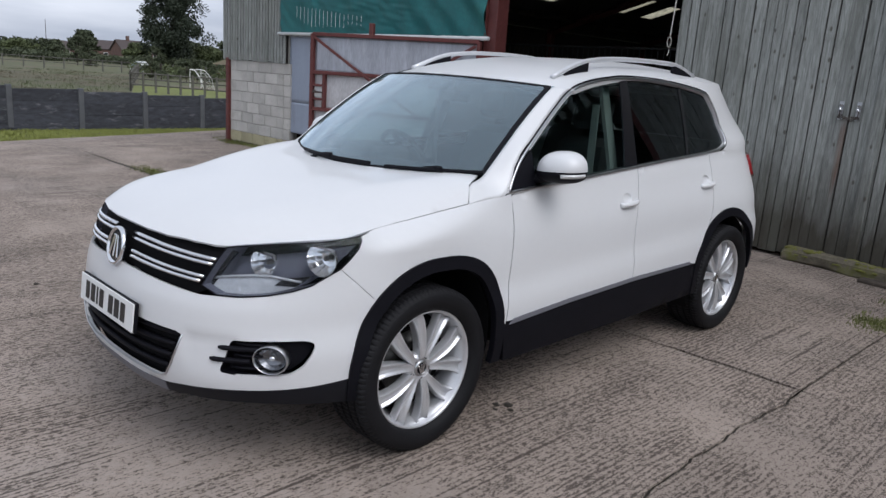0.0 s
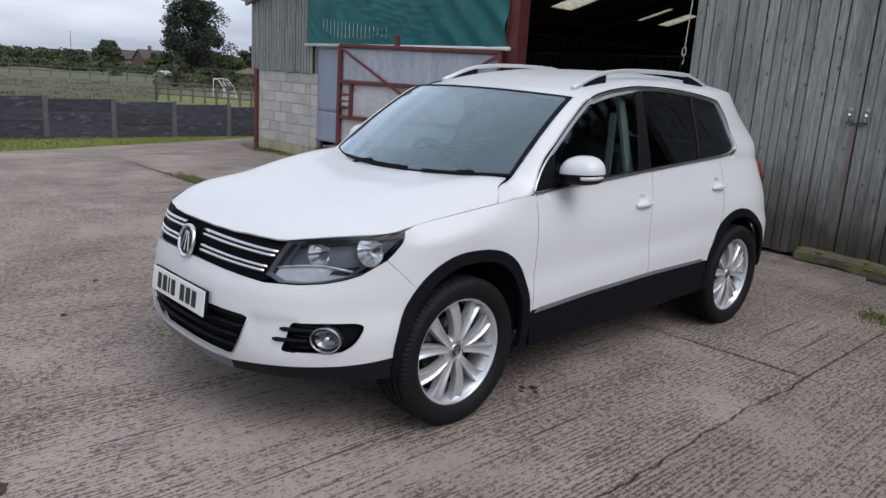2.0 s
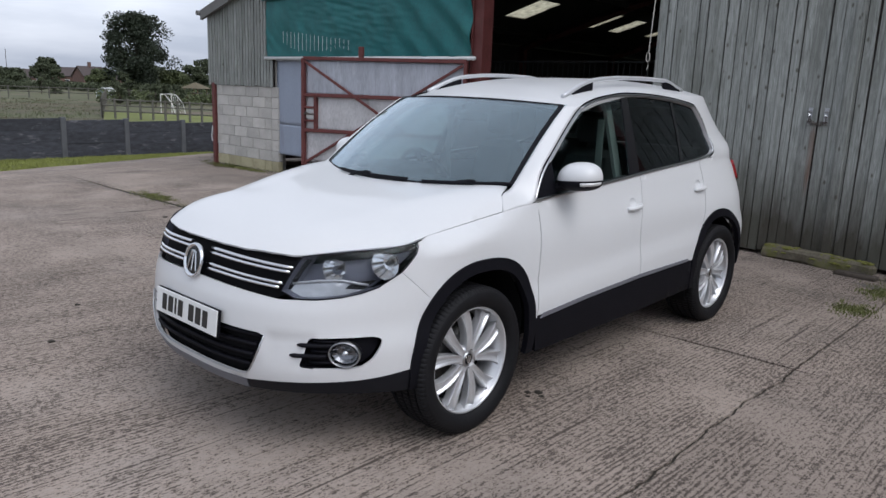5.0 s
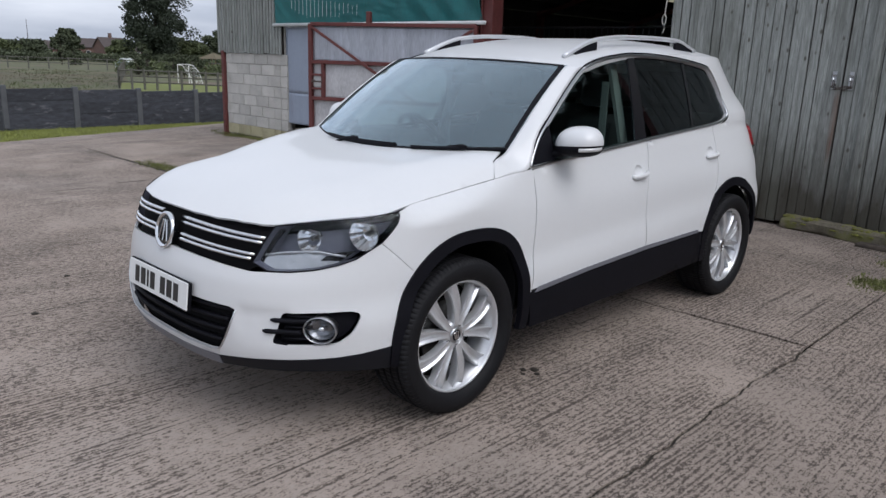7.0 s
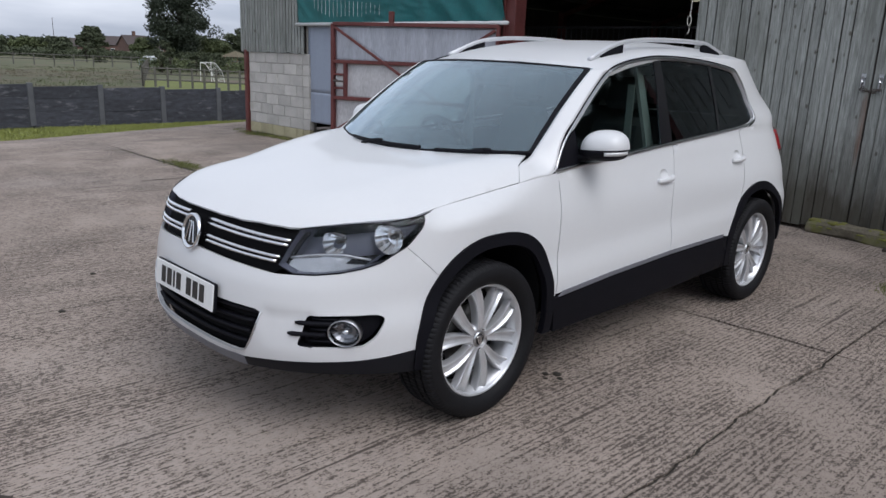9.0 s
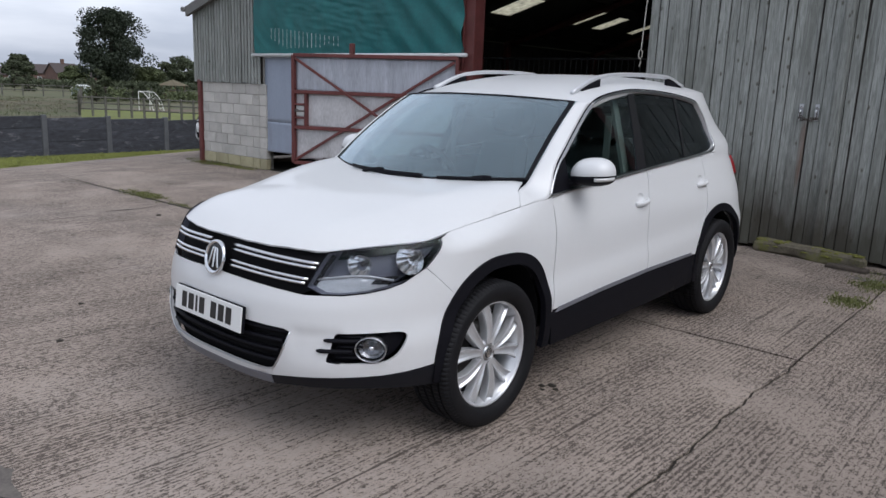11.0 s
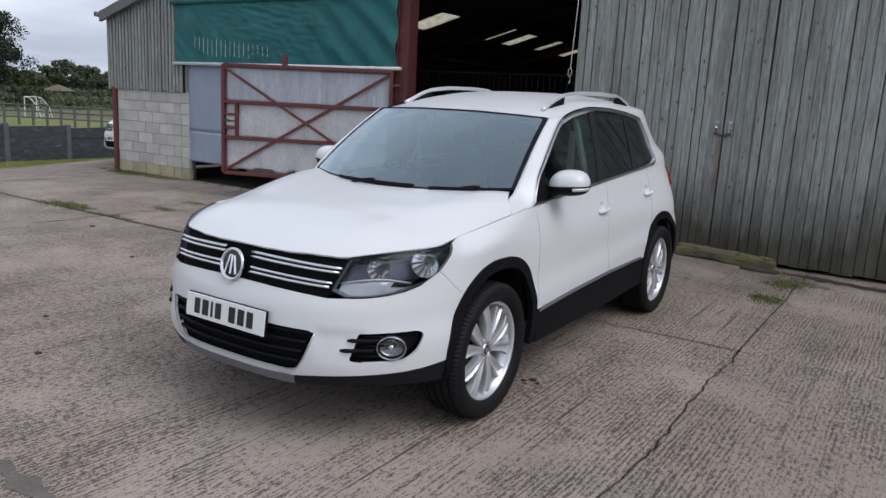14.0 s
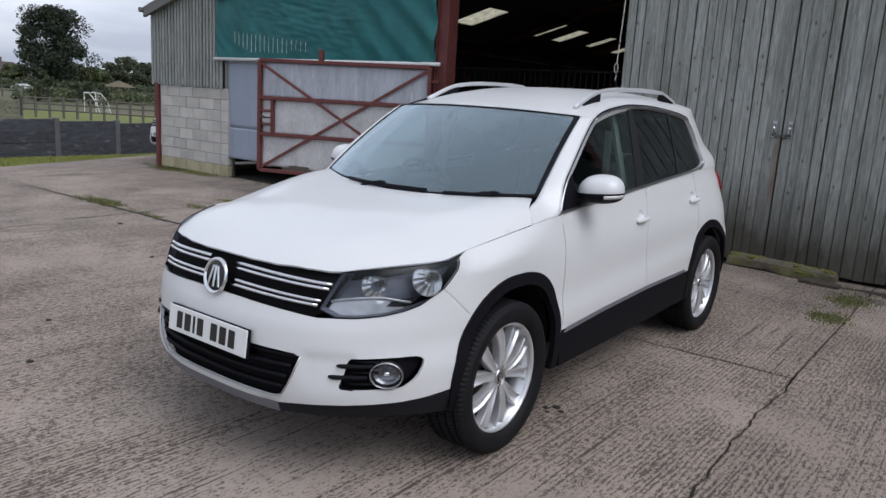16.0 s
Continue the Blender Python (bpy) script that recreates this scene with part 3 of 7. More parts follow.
part("slab", lay_slab([(-9.0, 5.156), (12.5, 5.156), (12.5, 30), (-9.0, 30)], -0.004), M_INSIDE, yard, "concrete floor inside the barn, coloured near-black")
M_JOINT = material("joint_dirt", (0.032, 0.027, 0.021), 0.95, 0, 0.6, 20, 90, 0.2)
bm = bm_new()
for x0, x1, y0, y1 in ((-9, 12.5, 1.9, 2.16), (1.4, 1.9, -12, 5.6), (-3.05, -2.95, -12, 5.6), (6.15, 6.25, -12, 5.6), (-9, 12.5, -4.25, -4.15)):
    bm.faces.new([bm.verts.new(p) for p in ((x0, y0, -0.010), (x1, y0, -0.010), (x1, y1, -0.010), (x0, y1, -0.010))])
part("joint_filling", bm, M_JOINT, yard, "dark dirt in the slab joints")

# ---- barn ----
FY = 5.12          # face of the gable
EAVE_X, EAVE_Z, RISE = -10.3, 2.78, 0.29
APEX_X = 0.4
EAVE_OUT = EAVE_X + .02   # the roof sheet hardly passes the corner
def roof_z(x):
    return EAVE_Z + RISE * (min(x, 2 * APEX_X - x) - EAVE_X)
barn = holder("barn", Matrix.Translation((-4, FY, 0)), "weathered timber-clad farm barn with block base", "barn", kind="structure")
BI = barn.matrix_basis.inverted()
def put(ob):
    ob.matrix_basis = BI @ ob.matrix_basis
    return ob

# block plinth with single blocks
put(part("block_core", box(-10.02, -8.12, FY + .012, FY + .20, 0, 1.465), M_MORTAR, barn))
bm = box(-.194, .194, 0, .10, 0, .176, .006)
me_block = mesh_of("block", bm, M_BLOCK)
bm = box(-.094, .094, 0, .10, 0, .176, .006)
me_half = mesh_of("half_block", bm, M_BLOCK)
me_block_m = mesh_of("block", box(-.194, .194, 0, .10, 0, .176, .006), M_MOSSBLOCK)
me_half_m = mesh_of("half_block", box(-.094, .094, 0, .10, 0, .176, .006), M_MOSSBLOCK)
rb = random.Random(4)
for row in range(8):
    z = 0.002 + row * .1833
    me_b, me_h = (me_block_m, me_half_m) if row == 0 else (me_block, me_half)
    x = -10.02
    first = row % 2
    while x < -8.16:
        if first:
            put(piece("block", me_h, barn, pose(x + .10, FY + rb.uniform(-.004, .004), z)))
            x += .20
            first = 0
        elif x + .38 > -8.08:
            put(piece("block", me_h, barn, pose(x + .10, FY + rb.uniform(-.004, .004), z)))
            x += .20
        else:
            put(piece("block", me_b, barn, pose(x + .20, FY + rb.uniform(-.004, .004), z)))
            x += .40
# red corner post and column
put(part("corner_post", box(-10.115, -10.025, FY - .05, FY + .05, -.06, 1.50, .008), M_REDSTEEL, barn, "red oxide painted steel corner post"))
bm = box(-3.66, -3.645, FY - .03, FY + .17, 0, 4.6, .002)
add_box(bm, -3.475, -3.46, FY - .03, FY + .17, 0, 4.6, .002)
add_box(bm, -3.645, -3.475, FY - .005, FY + .01, 0, 4.6, .002)
put(part("column", bm, M_REDSTEEL, barn, "red oxide steel column beside the opening"))
put(part("corner_column", box(-8.13, -8.09, FY + .02, FY + .2, 0, 4.0, .004), M_MORTAR, barn))
# spaced vertical boards
def board_mesh(w, h, seed):
    r = random.Random(seed)
    bm = box(-w / 2, w / 2, 0, .022, 0, h, .003)
    return mesh_of("board", bm, M_TIMBER)
rb = random.Random(8)
x = -10.24
while x < -8.14:
    w = rb.uniform(.058, .070)
    h = roof_z(x) - 1.47 - .02
    put(piece("board", board_mesh(w, h, 1), barn, pose(x + w / 2, FY - .035 + rb.uniform(-.004, .004), 1.47 + rb.uniform(-.012, .012), 0, 0, rb.uniform(-1.5, 1.5))))
    x += .0925
x = -8.12
while x < -3.62:
    w = .118
    put(piece("board", board_mesh(w, roof_z(x) - 2.95, 2), barn, pose(x + w / 2, FY - .03 + rb.uniform(-.004, .004), 2.93, 0, 0, rb.uniform(-1.5, 1.5))))
    x += .145
# near-black backing set back behind the left boards, for the shaded inside in the gaps
put(part("gap_backing", box(-10.22, -8.13, FY + .06, FY + .075, 1.47, roof_z(-10.22)), M_INSIDE, barn))
# tall timber doors: boards from the opening to the far corner
TY = 5.32
rb = random.Random(12)
x = -1.13
while x < 9.4:
    w = rb.uniform(.080, .108)
    if x < .618 and x + w > .55:
        w = .618 - x
    foot = .03 + rb.uniform(0, .02) if x < 2.50 or x > 6.6 else 3.0
    top = min(roof_z(x) - .04, 4.7)
    me = mesh_of("board", box(-w / 2, w / 2, 0, .022, 0, top - foot, .003), M_BROWNFOOT)
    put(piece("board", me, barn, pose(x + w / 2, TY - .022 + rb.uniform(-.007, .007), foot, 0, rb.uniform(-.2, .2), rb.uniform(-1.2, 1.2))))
    x += w + rb.uniform(.004, .010) + (.10 if foot > 1 else 0) + (.008 if abs(x + w - .618) < .01 else 0)
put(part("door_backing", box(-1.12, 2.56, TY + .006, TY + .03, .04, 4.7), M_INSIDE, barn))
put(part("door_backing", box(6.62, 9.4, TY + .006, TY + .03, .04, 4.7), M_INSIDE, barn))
put(part("column", box(2.52, 2.66, TY + .03, TY + .2, 0, 4.7, .005), M_REDSTEEL, barn))
put(part("cover_post", box(.825, .915, TY - .065, TY - .028, .05, 4.6, .014), M_BROWNFOOT, barn, "grey timber cover post over the door joint"))
# door ironmongery
for hx in (.555, .70):
    bm = box(hx - .02, hx + .02, TY - .032, TY - .026, 1.34, 1.50, .002)
    add_tube(bm, [(hx, TY - .03, 1.47), (hx, TY - .065, 1.465), (hx, TY - .07, 1.43), (hx, TY - .03, 1.42)], .011, 8)
    put(part("pull_handle", bm, M_SATIN, barn, "galvanised pull handle"))
bm = bm_new()
for k in range(13):
    f = k / 12
    c = Vector((.555 + .155 * f, TY - .055, 1.362 - .018 * math.sin(math.pi * f) + .014 * (k % 2) + .008 * math.sin(k * 2.1)))
    ring = [c + Vector((.012 * math.cos(a), .004 * (1 if k % 2 else -1) * math.sin(a), .009 * math.sin(a))) for a in [2 * math.pi * q / 8 for q in range(9)]]
    add_tube(bm, ring, .0035, 6)
add_tube(bm, [(.555, TY - .05, 1.43), (.55, TY - .055, 1.35)], .004, 6)
add_tube(bm, [(.705, TY - .05, 1.43), (.71, TY - .055, 1.35)], .004, 6)
put(part("chain", bm, M_CHAIN, barn, "rusty chain looped between two door handles"))
# side and rear walls, near-black inside so that the barn reads dark
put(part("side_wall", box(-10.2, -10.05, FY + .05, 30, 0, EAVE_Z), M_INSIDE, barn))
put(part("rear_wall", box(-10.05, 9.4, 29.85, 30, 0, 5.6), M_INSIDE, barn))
put(part("far_side_wall", box(9.4, 9.55, TY, 30, 0, roof_z(9.4)), M_TIMBER, barn))
# roof: two slopes of sheet with translucent sheets let in
def slope_quad(bm, x0, x1, y0, y1, dz=0.0, th=.03):
    vs = []
    for z_add in (dz, dz + th):
        for x, y in ((x0, y0), (x1, y0), (x1, y1), (x0, y1)):
            vs.append(bm.verts.new((x, y, roof_z(x) + z_add)))
    for f in ((3, 2, 1, 0), (4, 5, 6, 7), (0, 1, 5, 4), (1, 2, 6, 5), (2, 3, 7, 6), (3, 0, 4, 7)):
        bm.faces.new([vs[i] for i in f])
lights_at = [(-8.55, -7.5, 11.85, 12.65), (-8.45, -7.5, 15.15, 15.55), (-8.5, -7.6, 16.45, 17.0), (-8.45, -7.6, 18.45, 18.85), (-8.55, -7.6, 20.45, 20.95), (-6.1, -5.2, 14.95, 15.35), (-6.2, -5.0, 11.2, 11.9), (-6.1, -5.2, 18.5, 18.9)]
xs = sorted({EAVE_OUT, APEX_X} | {v for a in lights_at for v in a[:2]})
ys = sorted({FY - .12, 30.2} | {v for a in lights_at for v in a[2:]})
bm = bm_new()
for x0, x1 in zip(xs, xs[1:]):
    for y0, y1 in zip(ys, ys[1:]):
        cx, cy = (x0 + x1) / 2, (y0 + y1) / 2
        if not any(a[0] < cx < a[1] and a[2] < cy < a[3] for a in lights_at):
            slope_quad(bm, x0, x1, y0, y1)
slope_quad(bm, APEX_X, 9.7, FY - .12, 30.2)
put(part("roof", bm, M_ROOF, barn, "grey fibre cement roof sheets"))
for a in lights_at:
    bm = bm_new()
    n = 14
    for k in range(n):
        y0, y1 = a[2] + (a[3] - a[2]) * k / n, a[2] + (a[3] - a[2]) * (k + 1) / n
        z0, z1 = .02 * (k % 2), .02 * ((k + 1) % 2)
        bm.faces.new([bm.verts.new((x, y, roof_z(x) + z)) for x, y, z in ((a[0], y0, z0), (a[1], y0, z0), (a[1], y1, z1), (a[0], y1, z1))])
    put(part("roof_light", bm, M_SKYL, barn, "translucent corrugated roof light"))
# verge board along the gable
bm = bm_new()
for zz in ((-.02, -.17),):
    vs = [bm.verts.new((x, y, roof_z(x) + z)) for x, y, z in ((EAVE_OUT, FY - .15, .02), (APEX_X, FY - .15, .02), (APEX_X, FY - .15, -.15), (EAVE_OUT, FY - .15, -.15), (EAVE_OUT, FY - .09, .02), (APEX_X, FY - .09, .02), (APEX_X, FY - .09, -.15), (EAVE_OUT, FY - .09, -.15))]
    for f in ((0, 1, 2, 3), (7, 6, 5, 4), (0, 4, 5, 1), (3, 2, 6, 7), (0, 3, 7, 4)):
        bm.faces.new([vs[i] for i in f])
put(part("verge_board", bm, M_ROOF, barn, "dark grey verge board under the roof edge"))
bm = tube([(EAVE_OUT - .05, FY - .19, EAVE_Z - .02), (EAVE_OUT - .05, 30, EAVE_Z - .02)], .045, 10)
put(part("gutter", bm, M_ROOF, barn, "dark rainwater gutter"))
# rafters and purlins inside
for yy in (9.8, 14.5, 19.2, 24):
    bm = bm_new()
    add_tube(bm, [(-10.0, yy, roof_z(-10.0) - .15), (APEX_X, yy, roof_z(APEX_X) - .15)], .09, 4)
    add_box(bm, -10.02, -9.85, yy - .07, yy + .07, 0, EAVE_Z)
    put(part("roof_frame", bm, M_REDSTEEL, barn))
for xx in (-9.2, -6.8, -4.4, -2.0):
    put(part("purlin", box(xx - .05, xx + .05, FY + .05, 29.8, roof_z(xx) - .14, roof_z(xx) - .02), M_INSIDE, barn))

# feed barrier in the dark of the barn
barrier = holder("feed_barrier", pose(0, 10.4, 0), "dark steel feed barrier with upright bars inside the barn", "barrier")
part("rail", tube([(-9.9, 0, 2.17), (4.0, 0, 2.17)], .02, 8), M_BARRIER, barrier)
part("rail", tube([(-9.9, 0, .25), (4.0, 0, .25)], .03, 8), M_CHAIN, barrier)
me_bar = mesh_of("bar", tube([(0, 0, .2), (0, 0, 2.2)], .013, 6), M_BARRIER)
for k in range(110):
    piece("bar", me_bar, barrier, pose(-9.8 + k * .125, 0, 0))

# curtain, its rails, blue-grey sheet and gate
curtain = holder("curtain", pose(-5.9, FY - .06, 0), "teal woven windbreak curtain hung over the barn opening", "curtain")
bm = bm_new()
nx, nz = 190, 70
grid = []
for i in range(nx + 1):
    col = []
    for k in range(nz + 1):
        fx, fz = i / nx, k / nz
        x, z = -2.35 + 4.62 * fx, 1.965 + .935 * fz
        sag = .022 * noise.noise(Vector((x * 2.2 + z, z * 1.5, 0))) + .016 * noise.noise(Vector((x * 6 + z * 5, z * 3, 4))) + .016 * noise.noise(Vector((x * 3 - z * 4, z * 16 + x * 3, 9))) * math.exp(-((fx - .48) / .26) ** 2) * (.35 + fz)
        fold = .030 * max(0, fx - .5) * math.sin(52 * (fx + .22 * fz)) * 2
        col.append(bm.verts.new((x, sag + fold - .015 * math.sin(math.pi * fz), z + (.0 if k else .0))))
    grid.append(col)
for a, b in zip(grid, grid[1:]):
    for k in range(nz):
        bm.faces.new((a[k], b[k], b[k + 1], a[k + 1]))
cloth = part("cloth", bm, M_TEAL, curtain, "teal woven plastic mesh cloth", smooth=True)
sol = cloth.modifiers.new("thickness", "SOLIDIFY")
sol.thickness = .003
part("bottom_pipe", tube([(-2.40, -.01, 1.945), (2.36, -.01, 1.945)], .026, 10), M_WHITEP, curtain, "pale pipe along the curtain's foot", smooth=True)
part("top_roll", tube([(-2.44, -.02, 2.915), (2.30, -.02, 2.915)], .036, 10), M_TEAL, curtain, "rolled teal top edge", smooth=True)
rb = random.Random(3)
# pale strips before the cloth stand for daylight showing through its slits
for k in range(17):
    top = 2.375 - .0105 * k + rb.uniform(-.006, .006)
    low = max(2.055, 2.19 - .036 * k) + rb.uniform(-.008, .008) + (.05 * rb.random() if k > 12 else 0)
    gaps = [(low, top)] if k < 12 else [(low, low + .3 * (top - low)), (low + .45 * (top - low), top)]
    for z0, z1 in gaps:
        o = part("slit_light", box(-.0022, .0022, -.002, .002, 0, z1 - z0, .001), M_WHITEP, curtain, "pale strip for daylight through a worn slit in the cloth" if k == 0 else "")
        o.matrix_basis = pose(-1.78 + k * .104, -.062, z0)

sheet_panel = holder("sheet_panel", pose(-7.05, FY + .03, 0), "blue-grey flat metal sheet closing the opening beside the gate", "panel")
for z0, z1, dy in ((.33, .8395, -.0015), (.8405, 1.93, 0.0)):
    bm = bm_new()
    cols = []
    for i in range(37):
        x = -1.03 + 2.63 * i / 36
        cols.append([bm.verts.new((x, dy + .007 * noise.noise(Vector((x * 1.8, z * 1.6, 3))) + .003 * noise.noise(Vector((x * 6, z * 5, 8))), z)) for z in [z0 + (z1 - z0) * k / 16 for k in range(17)]])
    for a, b in zip(cols, cols[1:]):
        for k in range(16):
            bm.faces.new((a[k], b[k], b[k + 1], a[k + 1])).smooth = True
    o = part("sheet", bm, M_PANEL, sheet_panel)
    o.modifiers.new("thickness", "SOLIDIFY").thickness = .004
part("top_edge", box(-1.04, 1.6, -.012, .0, 1.90, 1.94, .002), M_GALV, sheet_panel)
part("bolt", lathe([(-.02, 0), (-.02, .015), (0, .015)], 8, "y"), M_CHAIN, sheet_panel).matrix_basis = pose(-1.0, 0, .62)

hinge, free = Vector((-3.66, FY - .10, 0)), Vector((-6.05, 4.2, 0))
g_len = (hinge - free).length
g_turn = math.degrees(math.atan2(hinge.y - free.y, hinge.x - free.x))
gate = holder("yard_gate", pose(free.x, free.y, 0, 0, 0, g_turn), "red framed steel farm gate clad in galvanised sheet, standing ajar", "gate")
gt, gb = 1.90, .37
def bar_box(x0, z0, x1, z1, w=.05, y0=-.025, y1=.025):
    d = Vector((x1 - x0, 0, z1 - z0))
    ang = math.atan2(d.z, d.x)
    m = Matrix.Translation((x0, 0, z0)) @ Matrix.Rotation(-ang, 4, "Y")
    return add_box(bm_new(), 0, d.length, y0, y1, -w / 2, w / 2, .005, m)
part("top_rail", bar_box(0, gt, g_len, gt), M_REDSTEEL, gate)
part("middle_rail", bar_box(0, 1.385, g_len, 1.40), M_REDSTEEL, gate)
part("lower_rail", bar_box(0, .88, g_len, .90), M_REDSTEEL, gate)
part("bottom_rail", bar_box(0, gb, g_len, gb), M_REDSTEEL, gate)
part("stile", bar_box(0, gb, 0, gt), M_REDSTEEL, gate)
part("stile", bar_box(g_len, gb, g_len, gt), M_REDSTEEL, gate)
part("latch_upright", bar_box(.21, .89, .21, 1.38, .04), M_REDSTEEL, gate)
part("latch_bar", bar_box(0, 1.21, .21, 1.21, .03), M_REDSTEEL, gate)
part("latch_bar", bar_box(0, 1.02, .21, 1.02, .03), M_REDSTEEL, gate)
bm = bar_box(.02, 1.115, .2, 1.115, .02, -.04, -.02)
part("latch_bolt", bm, M_CHAIN, gate, "dark sliding bolt")
part("latch_plate", box(.03, .19, .012, .020, 1.05, 1.19, .003), M_WHITEP, gate, "pale square latch plate")
part("latch_handle", tube([(.02, -.01, 1.135), (.08, -.03, 1.135), (.10, -.035, 1.12), (.18, -.035, 1.12)], .009, 8), M_CHAIN, gate, "dark bent latch handle")
part("diagonal", bar_box(.03, gt - .04, 1.72, .90, .04, -.032, -.02), M_REDSTEEL, gate)
part("diagonal", bar_box(.03, gb + .04, g_len - .04, gt - .05, .04, -.02, -.006), M_REDSTEEL, gate)
def cladding(z0, z1, mat, label, ragged, seed):
    """One thin sheet of the gate's cladding, a little buckled."""
    bm = bm_new()
    nx, nz = 60, 12
    cols = []
    for i in range(nx + 1):
        x = .02 + (g_len - .04) * i / nx
        low = z0 + ragged * (noise.noise(Vector((x * 5, seed, 0))) + .5 * noise.noise(Vector((x * 17, seed, 2))))
        cols.append([bm.verts.new((x, .027 + .006 * noise.noise(Vector((x * 2.3, z * 2.1, seed))) + .002 * noise.noise(Vector((x * 9, z * 7, seed))), z)) for z in [low + (z1 - low) * k / nz for k in range(nz + 1)]])
    for a, b in zip(cols, cols[1:]):
        for k in range(nz):
            bm.faces.new((a[k], b[k], b[k + 1], a[k + 1])).smooth = True
    o = part("cladding_sheet", bm, mat, gate, label)
    o.modifiers.new("thickness", "SOLIDIFY").thickness = .003
cladding(1.395, gt - .02, M_GALV, "dull blue-grey galvanised sheet with pale streaks", 0, 1)
cladding(.89, 1.390, M_GALVPALE, "pale weathered sheet with stains", 0, 5)
cladding(gb + .06, .885, M_GALVPALE, "pale weathered sheet with a rusted ragged foot", .05, 9)
part("kick_strip", bar_box(.35, gb + .045, g_len - .05, gb + .05, .10, .028, .034), M_CHAIN, gate, "rusted lower strip")
part("stub_post", box(.92, .985, -.03, .03, gt, gt + .17, .006), M_REDSTEEL, gate)
part("hinge", tube([(g_len - .02, 0, 1.72), (g_len + .12, 0, 1.72)], .02, 8), M_REDSTEEL, gate)
part("hinge", tube([(g_len - .02, 0, .55), (g_len + .12, 0, .55)], .02, 8), M_REDSTEEL, gate)

rope = holder("hanging_rope", pose(-1.15, FY + .05, 0), "pale rope with a loop hanging in the barn opening", "rope")
bm = tube([(.05, 0, 3.6), (.028, 0, 2.7), (0, 0, 2.02)], .0055, 6)
add_tube(bm, [(.022 * math.sin(a) - .004, 0, 1.965 + .050 * math.cos(a)) for a in [2 * math.pi * k / 12 for k in range(13)]], .005, 6)
add_tube(bm, [(0, 0, 1.92), (.006, 0, 1.87), (-.008, 0, 1.83)], .006, 6)
part("cord", bm, M_ROPE, rope)

kerb = holder("kerb_block", pose(.84, 5.20, 0, 0, 0, -9), "mossy old concrete kerb block lying by the timber doors", "kerb")
bm = box(-.56, .52, -.07, .07, -.01, .122, .03)
bmesh.ops.subdivide_edges(bm, edges=bm.edges, cuts=4, use_grid_fill=True)
for v in bm.verts:
    v.co += Vector((noise.noise(v.co * 9), noise.noise(v.co * 9 + Vector((5, 0, 0))), noise.noise(v.co * 9 + Vector((0, 7, 0))))) * .024
part("block_body", bm, M_SLEEPER, kerb)
bm = bm_new()
rk = random.Random(77)
for _ in range(150):
    mx_ = rk.uniform(-.54, .50)
    if noise.noise(Vector((mx_ * 4, 1, 3))) < -.25:
        continue
    my_, r_ = rk.gauss(-.01, .04), rk.uniform(.010, .026)
    mz_ = .118 if abs(my_) < .055 else .075
    lump = bmesh.ops.create_icosphere(bm, subdivisions=1, radius=r_)
    for v in lump["verts"]:
        v.co = Vector((v.co.x * 1.4 + mx_, v.co.y * 1.2 + max(-.078, min(.07, my_)), v.co.z * .55 + mz_ + .012 * noise.noise(Vector((mx_ * 6, my_ * 6, 0)))))
tagged(part("moss", bm, M_MOSS, kerb, "", True), "bright yellow-green moss cushions", kind="stuff")
bm = box(-.18, .18, -.06, .06, -.01, .035, .012)
part("broken_piece", bm, M_BARK, kerb, "rotten dark scrap of timber").matrix_basis = pose(.42, -.15, 0, 0, 0, 4)

# ---- fence along the verge ----
fence = holder("boundary_fence", pose(-15.5, 0, 0), "low fence of dark concrete boards between grey posts", "fence", kind="structure")
me_post = mesh_of("post", box(-.05, .05, -.06, .06, 0, .95, .01), M_FPOST)
me_fb = mesh_of("fence_board", box(-.02, .02, -.74, .74, 0, .2765, .008), M_FENCE)
rb = random.Random(6)
k = -9
while k < 9:
    y = 2.82 + 1.495 * k
    top = .60 - .024 * (y - 2.8)
    if k > 3: top = .50 - .01 * (y - 7)
    piece("post", me_post, fence, pose(0, y, top - .94 + rb.uniform(-.01, .01), 0, rb.uniform(-.6, .6), 0))
    for r in range(4):
        piece("fence_board", me_fb, fence, pose(rb.uniform(-.006, .006), y + .7475, top - .045 - .018 - (r + 1) * .275, rb.uniform(-.25, .25) + 0.9, 0, 0))
    k += 1

# ---- the car's surfaces ----
def spl(xs, ys):
    xs = np.array(xs, float); ys = np.array(ys, float)
    d = np.diff(ys) / np.diff(xs)
    m = np.zeros(len(xs)); m[0] = d[0]; m[-1] = d[-1]
    for i in range(1, len(xs) - 1):
        m[i] = 0 if d[i - 1] * d[i] <= 0 else 2 * d[i - 1] * d[i] / (d[i - 1] + d[i])
    def f(x):
        x = min(max(x, xs[0]), xs[-1])
        i = min(int(np.searchsorted(xs, x, side="right")) - 1, len(xs) - 2)
        h = xs[i + 1] - xs[i]; t = (x - xs[i]) / h
        return float(ys[i] * (1 + 2 * t) * (1 - t) ** 2 + h * m[i] * t * (1 - t) ** 2 + ys[i + 1] * t * t * (3 - 2 * t) + h * m[i + 1] * t * t * (t - 1))
    return f

nose = spl([.20, .26, .32, .38, .46, .56, .64, .70, .76, .82, .87, .92, .965, 1.01], [-.80, -.855, -.885, -.90, -.905, -.90, -.89, -.872, -.855, -.835, -.805, -.745, -.60, -.34])
